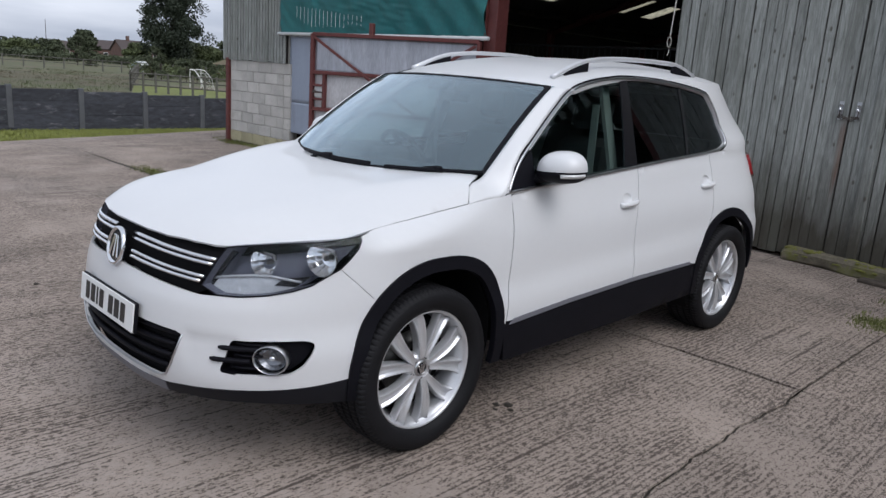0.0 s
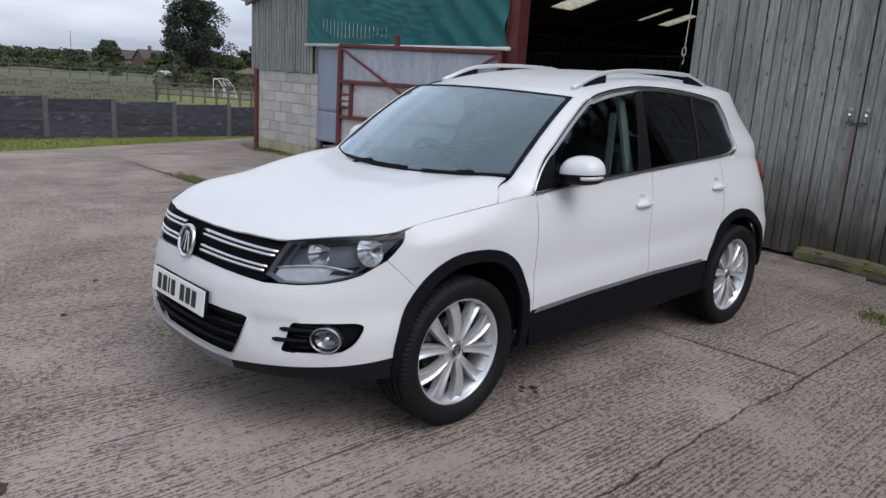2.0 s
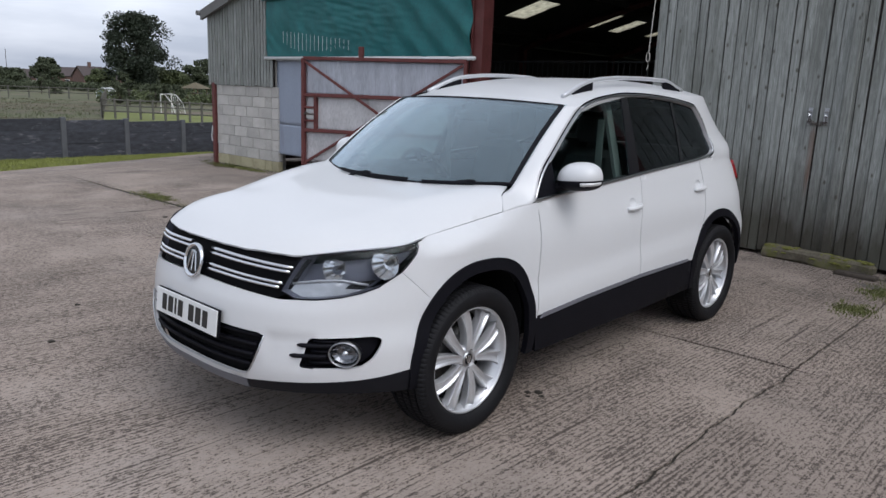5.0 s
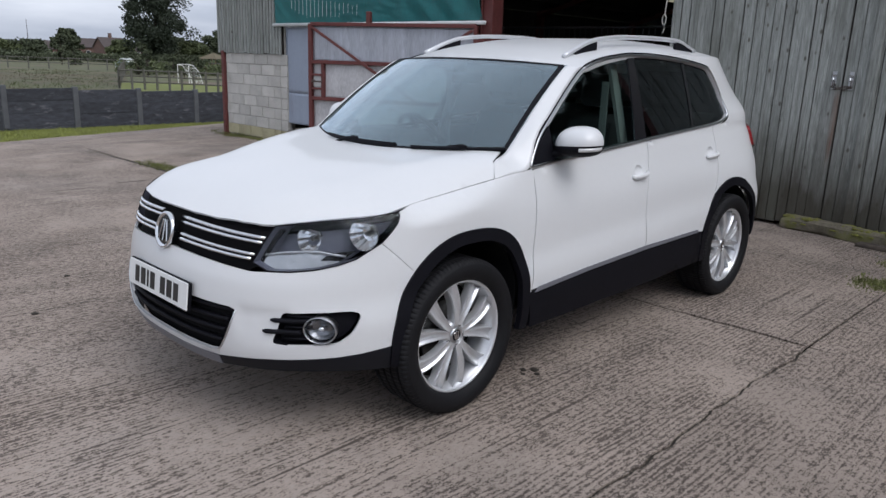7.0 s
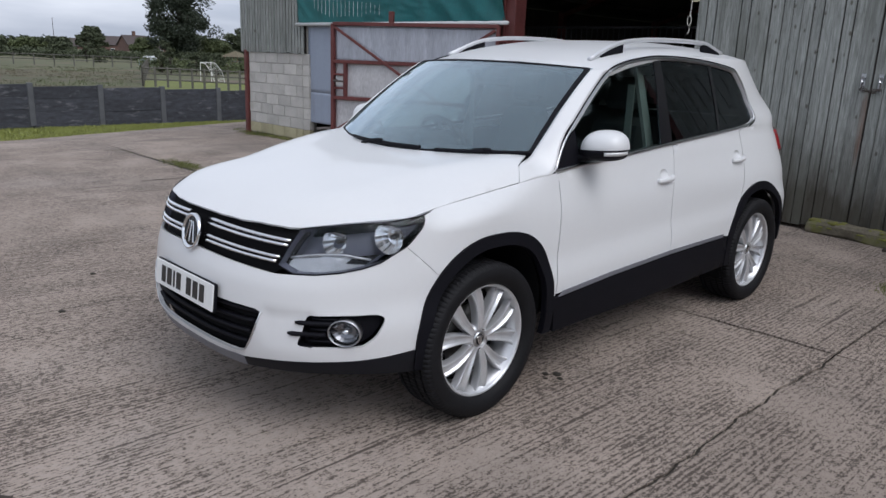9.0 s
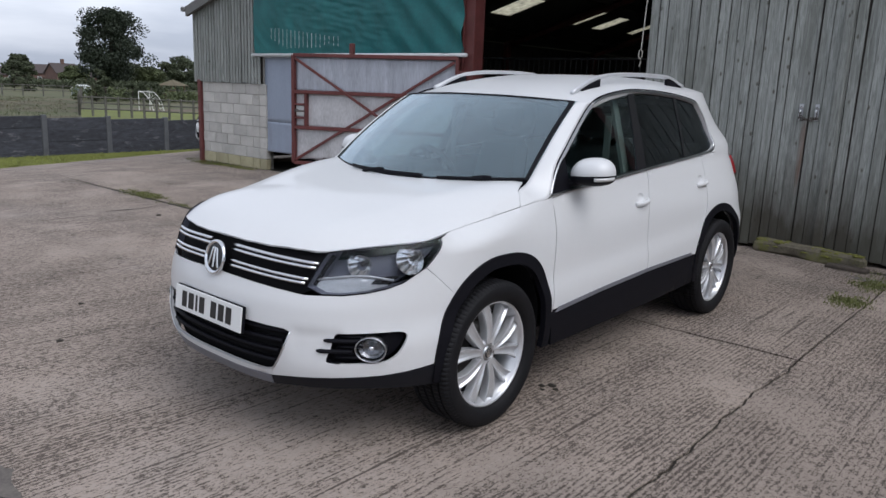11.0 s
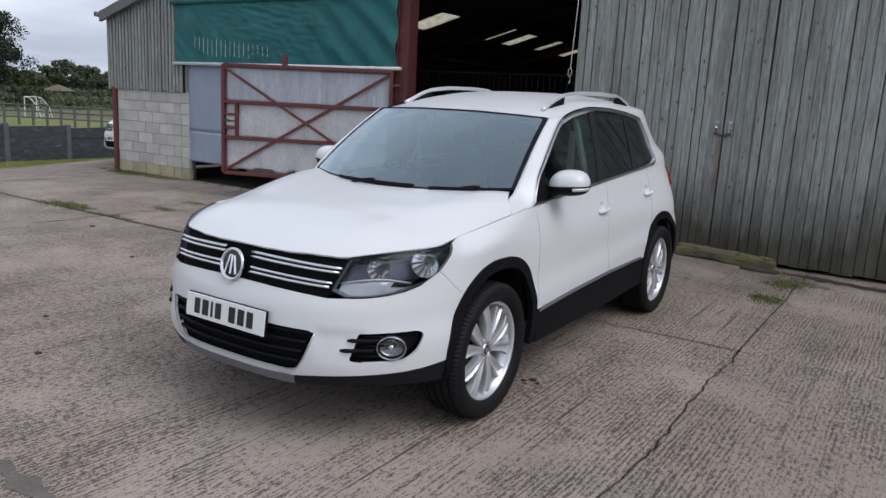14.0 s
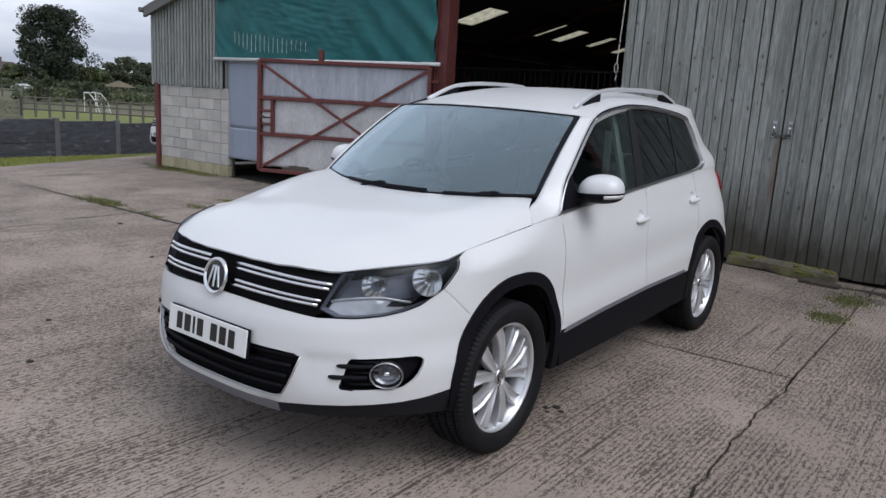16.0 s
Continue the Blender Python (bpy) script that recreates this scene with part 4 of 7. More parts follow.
flank = spl([.20, .26, .32, .40, .46, .55, .62, .70, .78, .85, .91, .96, 1.00, 1.04, 1.12], [.855, .868, .875, .880, .880, .878, .875, .872, .866, .856, .84, .825, .812, .803, .775])
hood_mid = spl([-.82, -.76, -.68, -.55, -.30, 0, .25, .45], [.865, .897, .93, .965, 1.01, 1.047, 1.074, 1.09])
roof_mid = spl([.80, 1.0, 1.3, 1.7, 2.1, 2.6, 3.1, 3.42], [1.482, 1.537, 1.598, 1.638, 1.648, 1.632, 1.575, 1.49])
tail = spl([.20, .30, .45, .60, .75, .90, 1.05, 1.3, 1.55], [3.36, 3.44, 3.49, 3.51, 3.49, 3.47, 3.43, 3.33, 3.24])

def half(y, z):
    """half width of the lower body"""
    w = flank(z)
    zc = .648 + .047 * (y - .485)
    t = min(1, max(0, (zc - z) / .13))
    w += .019 * t * t * (3 - 2 * t)
    w += .012 * math.exp(-((y - 2.62) / .45) ** 2) * math.exp(-((z - .78) / .22) ** 2)
    w += .010 * math.exp(-((y - .0) / .42) ** 2) * math.exp(-((z - .72) / .22) ** 2)
    w += .034 * math.exp(-((y + .12) / .34) ** 2) * math.exp(-((z - .93) / .09) ** 2)
    yf = nose(z); y0 = yf + .95
    if y < y0:
        k = min(1, (y0 - y) / .95)
        w *= (1 - k ** 2.6) ** (1 / 2.6)
    yr = tail(z); y1 = yr - .80
    if y > y1:
        k = min(1, (y - y1) / .80)
        w *= (1 - k ** 2.8) ** (1 / 2.8) if k < 1 else 0
    return w

def fq(q, z):
    """The nose and its corners: q runs from the middle round to the side."""
    th = min(abs(q) / 1.3, 1) * math.pi / 2
    y = nose(z) + .95 * (1 - max(0, math.cos(th)) ** (2 / 2.6))
    k = (nose(z) + .95 - y) / .95
    w = half(y, z)
    if .46 < w < .66 and .40 < z < .556:
        # a shallow scoop leads from the lower grille to the fog lamp
        t = min(1, (.556 - z) / .012) * min(1, (z - .40) / .08)
        y += .011 * t * min(1, (w - .46) / .03, (.66 - w) / .03)
    return (math.copysign(w, q) if th > 1e-6 else 0, y, z)

def q_x(x, z):
    """q for a given x."""
    lo, hi = 0.0, 1.3
    for _ in range(30):
        mid = (lo + hi) / 2
        lo, hi = (mid, hi) if fq(mid, z)[0] < abs(x) else (lo, mid)
    return math.copysign(lo, x)

def q_y(y, z):
    k = min(1, max(0, (nose(z) + .95 - y) / .95))
    return 1.3 * math.acos(k ** 1.3) / (math.pi / 2)

hood_nose = spl([0, .15, .28, .42, .50, .542, .60, .669, .72, .755, .80], [-.815, -.808, -.789, -.752, -.715, -.682, -.61, -.515, -.425, -.345, -.25])
hood_drop = spl([0, .2, .35, .43, .50, .545, .60, .67, .72, .78], [.0, .010, .022, .029, .034, .037, .037, .032, .024, .010])

# shut line between bonnet and wing, running on to the side window's corner
edge_x = spl([-.32, -.183, .0, .26, .498], [.762, .777, .790, .805, .817])
edge_z = spl([-.32, -.183, .0, .26, .498], [.913, .932, .957, .991, 1.018])

def hood(x, y):
    s = abs(x) / edge_x(y)
    d = max(0, y - hood_nose(abs(x)))
    f = min(1, max(0, (y + .3) / .6))
    return hood_mid(y) - hood_drop(abs(x)) * math.exp(-(d / .07) ** 1.3) - (hood_mid(max(y, -.32)) - edge_z(y) if y > -.32 else .078 + (hood_mid(-.32) - edge_z(-.32) - .078) * max(0, 1 - (-.32 - y) / .2)) * s ** (2.9 + 15 * f ** 1.6) + .006 * math.exp(-((abs(x) - (.40 + .20 * (y + .8))) / .07) ** 2)

def green(y, z):
    d = z - 1.06
    x = .803 - .30 * d - .06 * d * d
    if y > 2.4:
        x -= (.175 + .66 * max(0, z - 1.16)) * (y - 2.4) ** 2
        t = min(1, max(0, (z - 1.145) / .16))
        k = min(1, (y - 2.4) / .25)
        x += (half(y, min(z, 1.16)) - x) * k * (1 - t * t * (3 - 2 * t))
    return x

def roof(x, y):
    return roof_mid(y) - .082 * (abs(x) / .64) ** 3

from mathutils.geometry import delaunay_2d_cdt

def inside_poly(p, poly):
    c = False
    j = len(poly) - 1
    for i in range(len(poly)):
        (xi, yi), (xj, yj) = poly[i], poly[j]
        if (yi > p[1]) != (yj > p[1]) and p[0] < (xj - xi) * (p[1] - yi) / (yj - yi) + xi:
            c = not c
        j = i
    return c

def resample(poly, step):
    out = []
    for i, a in enumerate(poly):
        b = poly[(i + 1) % len(poly)]
        n = max(1, int(math.hypot(b[0] - a[0], b[1] - a[1]) / step))
        out += [(a[0] + (b[0] - a[0]) * k / n, a[1] + (b[1] - a[1]) * k / n) for k in range(n)]
    return out

def rounded(poly, r, n=4):
    """Round the corners of an outline."""
    out = []
    for i, p in enumerate(poly):
        a, b = Vector(poly[i - 1]), Vector(poly[(i + 1) % len(poly)])
        p = Vector(p)
        da, db = (a - p), (b - p)
        ra, rb = min(r, da.length * .45), min(r, db.length * .45)
        s, e = p + da.normalized() * ra, p + db.normalized() * rb
        for k in range(n + 1):
            t = k / n
            out.append(tuple(s * (1 - t) ** 2 + p * 2 * t * (1 - t) + e * t * t))
    return out

def panel(outline, fn, step=.03, thick=.012, holes=(), lift=0.0, centre=(0, 1.3, .7)):
    """A curved panel: an outline in the surface's own two coordinates, filled, laid on the surface and given thickness."""
    loops = [resample(o, step) for o in (outline, *holes)]
    pts, edges = [], []
    for lp in loops:
        n0 = len(pts)
        pts += lp
        edges += [(n0 + k, n0 + (k + 1) % len(lp)) for k in range(len(lp))]
    us, vs = [p[0] for p in loops[0]], [p[1] for p in loops[0]]
    rim = np.array(pts)
    u = math.floor(min(us) / step) * step
    while u < max(us):
        v = math.floor(min(vs) / step) * step
        while v < max(vs):
            p = (u, v)
            if np.min(np.abs(rim[:, 0] - u) + np.abs(rim[:, 1] - v)) > step * .55 and inside_poly(p, loops[0]) and not any(inside_poly(p, h) for h in loops[1:]):
                pts.append(p)
            v += step
        u += step
    res = delaunay_2d_cdt([Vector(p) for p in pts], edges, [], 0, 1e-6)
    v2, faces = res[0], res[2]
    keep = []
    for f in faces:
        c = (sum(v2[i][0] for i in f) / 3, sum(v2[i][1] for i in f) / 3)
        if inside_poly(c, loops[0]) and not any(inside_poly(c, h) for h in loops[1:]):
            keep.append(list(f))
    P, Nn = [], []
    e = .004
    cen = Vector(centre)
    for q in v2:
        p = Vector(fn(q[0], q[1]))
        du = Vector(fn(q[0] + e, q[1])) - Vector(fn(q[0] - e, q[1]))
        dv = Vector(fn(q[0], q[1] + e)) - Vector(fn(q[0], q[1] - e))
        n = du.cross(dv)
        n = n.normalized() if n.length > 1e-12 else (p - cen).normalized()
        if n.dot(p - cen) < 0:
            n = -n
        P.append(p + n * lift)
        Nn.append(n)
    bm = bm_new()
    top = [bm.verts.new(p) for p in P]
    use = {}
    for f in keep:
        a, b, c = (P[i] for i in f)
        if (b - a).cross(c - a).dot(Nn[f[0]]) < 0:
            f.reverse()
        try:
            face = bm.faces.new([top[i] for i in f])
        except ValueError:
            continue
        face.smooth = True
        for k in range(3):
            a, b = f[k], f[(k + 1) % 3]
            use[a, b] = use.get((a, b), 0) + 1
    border = [(a, b) for a, b in use if (b, a) not in use]
    if thick:
        low = [bm.verts.new(p - n * thick) for p, n in zip(P, Nn)]
        for f in keep:
            try:
                bm.faces.new([low[i] for i in reversed(f)]).smooth = True
            except ValueError:
                pass
        for a, b in border:
            bm.faces.new((top[b], top[a], low[a], low[b])).smooth = False
            ed = bm.edges.get((top[a], top[b]))
            if ed:
                ed.smooth = False
            ed = bm.edges.get((low[a], low[b]))
            if ed:
                ed.smooth = False
    loose = [v for v in bm.verts if not v.link_faces]
    bmesh.ops.delete(bm, geom=loose, context="VERTS")
    return bm

def ribbon(pts, width, height, closed=False, up=(0, 0, 1)):
    """A flat bar along a line: width across 'up', height along the outward side."""
    bm = bm_new()
    pts = [Vector(p) for p in pts]
    rings = []
    n = len(pts)
    for i, p in enumerate(pts):
        d = ((pts[(i + 1) % n] if closed or i < n - 1 else p) - (pts[i - 1] if closed or i > 0 else p)).normalized()
        o = Vector((p.x, p.y - 1.3, 0)).normalized() if up != "side" else Vector((math.copysign(1, p.x), 0, 0))
        s = d.cross(o).normalized()
        o2 = s.cross(d).normalized()
        rings.append([bm.verts.new(p + s * a * width / 2 + o2 * b * height) for a, b in ((-1, -.6), (-1, .3), (-.55, 1), (.55, 1), (1, .3), (1, -.6))])
    m = len(rings[0])
    for i in range(n if closed else n - 1):
        a, b = rings[i], rings[(i + 1) % n]
        for k in range(m):
            f = bm.faces.new((a[k], a[(k + 1) % m], b[(k + 1) % m], b[k]))
            f.smooth = True
    if not closed:
        bm.faces.new(rings[0])
        bm.faces.new(list(reversed(rings[-1])))
    bmesh.ops.recalc_face_normals(bm, faces=bm.faces)
    return bm

car = holder("car", Matrix(), "white compact SUV with black arch trims and silver alloy wheels", "car")
FC, FA, FB = (.03, .375), .395, .42       # front wheel arch: centre, half width, height
RC, RA, RB = (2.60, .38), .43, .415       # rear wheel arch
def arch(c, a, b, z_front, z_rear, grow=0.0, n=40):
    """Arch line from its front foot over the top to its rear foot."""
    a0 = math.pi - math.asin(max(-1, min(1, (z_front - c[1]) / (b + grow))))
    a1 = math.asin(max(-1, min(1, (z_rear - c[1]) / (b + grow))))
    out = []
    for k in range(n + 1):
        t = a0 + (a1 - a0) * k / n
        co, si = math.cos(t), math.sin(t)
        # the front arch has a squarer shoulder towards the door
        p = 2 / 2.85 if c is FC and co > 0 and si > 0 else 1.0
        out.append((c[0] + (a + grow) * math.copysign(abs(co) ** p, co), c[1] + (b + grow) * math.copysign(abs(si) ** p, si)))
    return out

def roof_edge(y):
    z = 1.55
    for _ in range(30):
        z = .6 * z + .4 * roof(green(y, z), y)
    return green(y, z), z

def wing_x(y, z):
    """The wing's skin, drawn in to the shut line at its top."""
    w = half(y, z)
    if -.30 < y < .52:
        ez = edge_z(y)
        t = min(1, max(0, (z - ez + .07) / .07))
        w += (edge_x(y) - half(y, ez)) * t * t * (3 - 2 * t) * min(1, (y + .30) / .08)
    return w

belt = spl([.45, .50, 1.132, 1.569, 2.15, 2.414, 2.60, 3.3], [1.018, 1.022, 1.062, 1.093, 1.13, 1.147, 1.158, 1.17])

# bonnet
he = [(edge_x(y) - .0004, y) for y in (-.27, -.15, -.05, .05, .15, .255)]
hl = [(0, -.815), (.15, -.808), (.28, -.789), (.42, -.752), (.50, -.715), (.542, -.682), (.60, -.61), (.669, -.515), (.72, -.425), (.755, -.345)] + he + [(.748, .312), (.722, .365), (.697, .418), (.6, .355), (.4, .255), (.2, .19), (0, .165)]
hood_poly = hl + [(-x, y) for x, y in reversed(hl[1:-1])]
part("bonnet", panel(hood_poly, lambda x, y: (x, y, hood(x, y)), .032, .009), M_PAINT, car)

# front bumper skin, its openings left free
LAMP = [(.505, .724), (.563, .697), (.63, .699), (.695, .709), (.74, .724), (.772, .745)]
LAMPQ = [(q_x(x, z), z) for x, z in LAMP] + [(q_y(-.386, .80), .80)]
af = arch(FC, FA, FB, .392, .45)
cut_i = next(i for i, p in enumerate(af) if p[0] > -.255)
top = [(0, .716), (q_x(.15, .714), .714), (q_x(.30, .707), .707), (q_x(.42, .698), .698), (q_x(.50, .690), .690)] + [(q, z - .004) for q, z in LAMPQ[1:-1]]
cut_line = [(-.386 + (af[cut_i][0] + .386) * f, .798 + (af[cut_i][1] - .798) * f) for f in (0, .25, .5, .75)]
side = [(q_y(y - .001, z - .0005), z - .0005) for y, z in cut_line] + [(q_y(y, z), z) for y, z in reversed(af[:cut_i + 1])]
low = [(q_x(.812, .376), .376), (q_x(.766, .368), .368), (q_x(.66, .360), .360), (q_x(.57, .353), .353), (q_x(.46, .343), .343), (q_x(.374, .332), .332), (q_x(.385, .362), .362), (q_x(.425, .42), .42), (q_x(.468, .535), .535), (q_x(.44, .547), .547), (q_x(.25, .553), .553), (0, .556)]
bp_ = top + side + low
bump_poly = bp_ + [(-q, z) for q, z in reversed(bp_[1:-1])]
FOG = [(q_x(.622, .543), .543), (q_x(.70, .547), .547), (q_x(.790, .549), .549), (q_x(.808, .535), .535), (q_x(.807, .495), .495), (q_x(.797, .455), .455), (q_x(.772, .423), .423), (q_x(.66, .417), .417), (q_x(.600, .423), .423)]
FOG = rounded(FOG, .02, 3)
FOGM = [(-q, z) for q, z in reversed(FOG)]
part("front_bumper", panel(bump_poly, fq, .019, .014, (FOG, FOGM)), M_PAINT, car)

# grey under-lip and black lower apron
strip = [(0, .356), (q_x(.2, .355), .355), (q_x(.34, .352), .352), (q_x(.384, .361), .361), (q_x(.373, .332), .332), (q_x(.2, .331), .331), (0, .332)]
part("bumper_strip", panel(strip + [(-q, z) for q, z in reversed(strip[1:-1])], fq, .03, .014), M_PAINT, car)
lip = [(0, .331), (q_x(.2, .330), .330), (q_x(.372, .331), .331), (q_x(.362, .287), .287), (q_x(.2, .288), .288), (0, .289)]
part("skid_plate", panel(lip + [(-q, z) for q, z in reversed(lip[1:-1])], lambda q, z: tuple(Vector(fq(q, z)) + Vector((0, max(0, .35 - z) * .10, 0))), .03, .02, (), .004), M_GREY, car, "grey painted under-bumper lip")
ap = [(q_x(.374, .330), .330), (q_x(.46, .341), .341), (q_x(.57, .351), .351), (q_x(.66, .358), .358), (q_x(.766, .366), .366), (q_x(.812, .373), .373), (q_y(-.364, .387), .387), (q_y(-.345, .29), .29), (q_x(.74, .305), .305), (q_x(.66, .306), .306), (q_x(.46, .297), .297), (q_x(.364, .286), .286)]
for sg in (1, -1):
    part("lower_apron", panel([(sg * q, z) for q, z in ap], lambda q, z: tuple(Vector(fq(q, z)) + Vector((-math.copysign(max(0, .35 - z) * .1, q), max(0, .35 - z) * .10, 0))), .03, .02, (), .002), M_APRON, car, "dark grey lower bumper edge")

# lower grille: dark back, three slats, satin surround
lg = [(0, .556), (.25, .553), (.44, .547), (.468, .535), (.425, .42), (.385, .362), (.34, .345), (.2, .345), (0, .347)]
lgq = [(q_x(x, z), z) for x, z in lg[:-3]] + [(q_x(.36, .292), .292), (q_x(.2, .290), .290), (0, .290)]
part("lower_grille_back", panel([(q * 1.12, z) for q, z in lgq + [(-q, z) for q, z in reversed(lgq[1:-1])]], fq, .04, .01, (), -.034), M_DARK, car)
for z in (.40, .445, .49, .532):
    wx = .375 + (z - .36) * .40
    part("lower_grille_slat", ribbon([tuple(Vector(fq(q_x(wx * s, z), z)) + Vector((0, .022, 0))) for s in [k / 12 for k in range(-12, 13)]], .016, .014), M_BLACK, car)
sur = [(.468, .537), (.447, .47), (.425, .42), (.398, .375), (.376, .362), (.34, .356), (.2, .359), (0, .360)]
sur = sur + [(-x, z) for x, z in reversed(sur[:-1])]
part("lower_grille_surround", ribbon([tuple(Vector(fq(q_x(x, z), z)) + Vector((0, -.002, 0))) for x, z in sur], .006, .004), M_SATIN, car, "satin silver surround")

# upper grille
ug = [(0, .716), (.30, .707), (.46, .692), (.508, .722), (.545, .858), (.50, .866), (.42, .876), (.25, .885), (0, .888)]
ugq = [(q_x(x, z), z) for x, z in ug]
part("grille_back", panel([(q * 1.06, z) for q, z in ugq + [(-q, z) for q, z in reversed(ugq[1:-1])]], fq, .04, .01, (), -.03), M_DARK, car)
for z0, z1, xr in ((.836, .815, .527), (.817, .798, .521), (.772, .753, .504), (.753, .736, .496)):
    for s in (1, -1):
        line = []
        for k in range(15):
            f = k / 14
            x = .085 + (xr - .085) * f
            z = z0 + (z1 - z0) * f ** 1.6
            p = Vector(fq(q_x(x, z), z))
            line.append((s * p.x, p.y + .004, z))
        part("chrome_bar", ribbon(line, .0125, .009), M_CHROME, car)

# round badge, kept plain
by = nose(.772) - .022
badge = part("badge", lathe([(by + .03, .060), (by + .012, .073), (by, .074), (by - .004, .069), (by - .001, .062), (by + .006, .060), (by + .004, 0)], 40, "y"), M_CHROME, car, "round chrome badge with plain bars", True)
for v in badge.data.vertices:
    v.co.z += .772
    v.co.y += (v.co.z - .772) * .22
part("badge_disc", lathe([(.0, .060), (-.002, 0)], 32, "y"), M_GLOSSB, badge).matrix_basis = Matrix.Translation((0, by + .004, .772)) @ Matrix.Rotation(-.21, 4, "X")
for dx, ang in ((-.024, 14), (.0, 0), (.024, -14)):
    o = part("badge_bar", box(-.006, .006, -.003, .003, -.044, .044, .002), M_CHROME, badge)
    o.matrix_basis = Matrix.Translation((dx, by, .772)) @ Matrix.Rotation(-.21, 4, "X") @ Matrix.Rotation(radians(ang), 4, "Y")

# number plate with plain bars
plate = part("number_plate", box(-.26, .26, -.006, 0, -.0555, .0555, .002), M_PLATE, car, "white front number plate with dark bars")
plate.matrix_basis = pose(0, -.912, .552, -6, 0, 0)
part("plate_holder", box(-.262, .262, .001, .016, -.058, .058, .004), M_BLACK, plate)
xs = -.20
for k, w in enumerate((.038, .042, .014, .04, None, .042, .042, .04)):
    if w is None:
        xs += .035
        continue
    part("plate_bar", box(xs, xs + w, -.0085, -.006, -.036, .036, .001), M_INK, plate)
    xs += w + .016

# lamps, fog lamps, wings, doors: both sides
TIP = (-.300, .911)
LAMP_END = [(-.352, .832), (-.318, .868), (-.303, .896)]   # blunt outer end, shared with the wing
LQ = LAMPQ + [(q_y(*p), p[1]) for p in LAMP_END] + [(q_y(*TIP), TIP[1])] + [(q_x(x, hood(x, y) - .004), hood(x, y) - .004) for x, y in ((.755, -.345), (.72, -.425), (.669, -.515), (.60, -.61), (.542, -.682))]
for s in (1, -1):
    def fs(q, z, s=s):
        p = fq(q, z)
        return (s * p[0], p[1], p[2])
    lamp = part("headlamp", panel(LQ, fs, .03, .006, (), -.092), M_LAMPIN, car, "headlamp with twin round reflectors and clear lens")
    rimline = [fs(q, z) for q, z in resample(LQ, .02)]
    part("lamp_edge", ribbon(rimline, .005, .0025, True), M_BLACK, lamp)
    # side walls of the lamp bowl
    bm = bm_new()
    lo = resample(LQ, .03)
    a = [bm.verts.new(fs(q, z)) for q, z in lo]
    cq, cz = sum(p[0] for p in lo) / len(lo), sum(p[1] for p in lo) / len(lo)
    b = []
    for q, z in lo:
        p = Vector(fs(cq + (q - cq) * .93, cz + (z - cz) * .93))
        b.append(bm.verts.new(p + Vector((-.25 * s, 1, 0)).normalized() * .094))
    for k in range(len(a)):
        bm.faces.new((a[k], a[(k + 1) % len(a)], b[(k + 1) % len(a)], b[k]))
    part("lamp_wall", bm, M_LAMPIN, lamp)
    lens = part("lens", panel(LQ, fs, .03, .003, (), .002), M_LENS, lamp, "clear polycarbonate lens")
    lens.visible_shadow = False
    for c, r in (((.611, -.552, .806), .054), ((.747, -.398, .831), .062)):
        m = Matrix.Translation((s * c[0], c[1], c[2])) @ Matrix.Rotation(radians(20) * s, 4, "Z")
        rings = [(-.050, r), (-.040, r * .955), (-.018, r * .82), (.004, r * .56), (.016, r * .24), (.018, 0)]
        bm = lathe(rings, 16, "y")
        for v in bm.verts:
            # the brow cuts the bowl off straight at the top
            v.co.z = min(v.co.z, r * (.66 - .10 * s * v.co.x / r))
        bowl = part("reflector", bm, M_REFL, lamp, "deep faceted chrome reflector")
        bowl.matrix_basis = m
        o = part("bulb_cover", lathe([(-.026, 0), (-.024, r * .15), (.012, r * .18)], 14, "y"), M_BRAKE, lamp, "", True)
        o.matrix_basis = m
    ind = [(q_x(.522, .726), .726), (q_x(.565, .705), .705), (q_x(.63, .707), .707), (q_x(.70, .717), .717), (q_x(.745, .735), .735), (q_x(.70, .765), .765), (q_x(.64, .775), .775), (q_x(.55, .762), .762)]
    part("indicator_strip", panel(ind, fs, .03, .004, (), -.03), M_AMBER, lamp, "pale ribbed indicator strip")
    trim_line = [(.53, .748), (.56, .756), (.60, .763), (.64, .768), (.68, .768), (.715, .759), (.745, .750)]
    part("lamp_trim", ribbon([tuple(Vector(fs(q_x(x, z), z)) + Vector((-.010 * s, .026, 0))) for x, z in trim_line], .010, .004), M_AMBER, lamp, "pale strip over the indicator")
    part("lamp_fin", panel([(q_x(.70, .742), .742), (q_x(.745, .738), .738), (q_x(.77, .775), .775), (q_x(.715, .768), .768)], fs, .03, .004, (), -.027), M_GLOSSB, lamp)

    fog = part("fog_recess", panel(FOG, fs, .03, .006, (), -.045), M_BLACK, car, "black fog lamp recess with fins")
    bm = bm_new()
    lo = resample(FOG, .03)
    a = [bm.verts.new(fs(q, z)) for q, z in lo]
    b = [bm.verts.new(Vector(fs(q, z)) + Vector((-.35 * s, 1, 0)).normalized() * .05) for q, z in lo]
    for k in range(len(a)):
        bm.faces.new((a[k], a[(k + 1) % len(a)], b[(k + 1) % len(a)], b[k]))
    part("recess_wall", bm, M_BLACK, fog)
    fm = Matrix.Translation((s * .733, -.626, .482)) @ Matrix.Rotation(radians(37) * s, 4, "Z") @ Matrix.Diagonal((1.27, 1, 1.03, 1))
    o = part("fog_ring", lathe([(.03, .050), (-.008, .0515), (-.0115, .050), (-.010, .048), (.0, .0465)], 36, "y"), M_SATIN, fog, "satin silver fog lamp ring", True)
    o.matrix_basis = fm
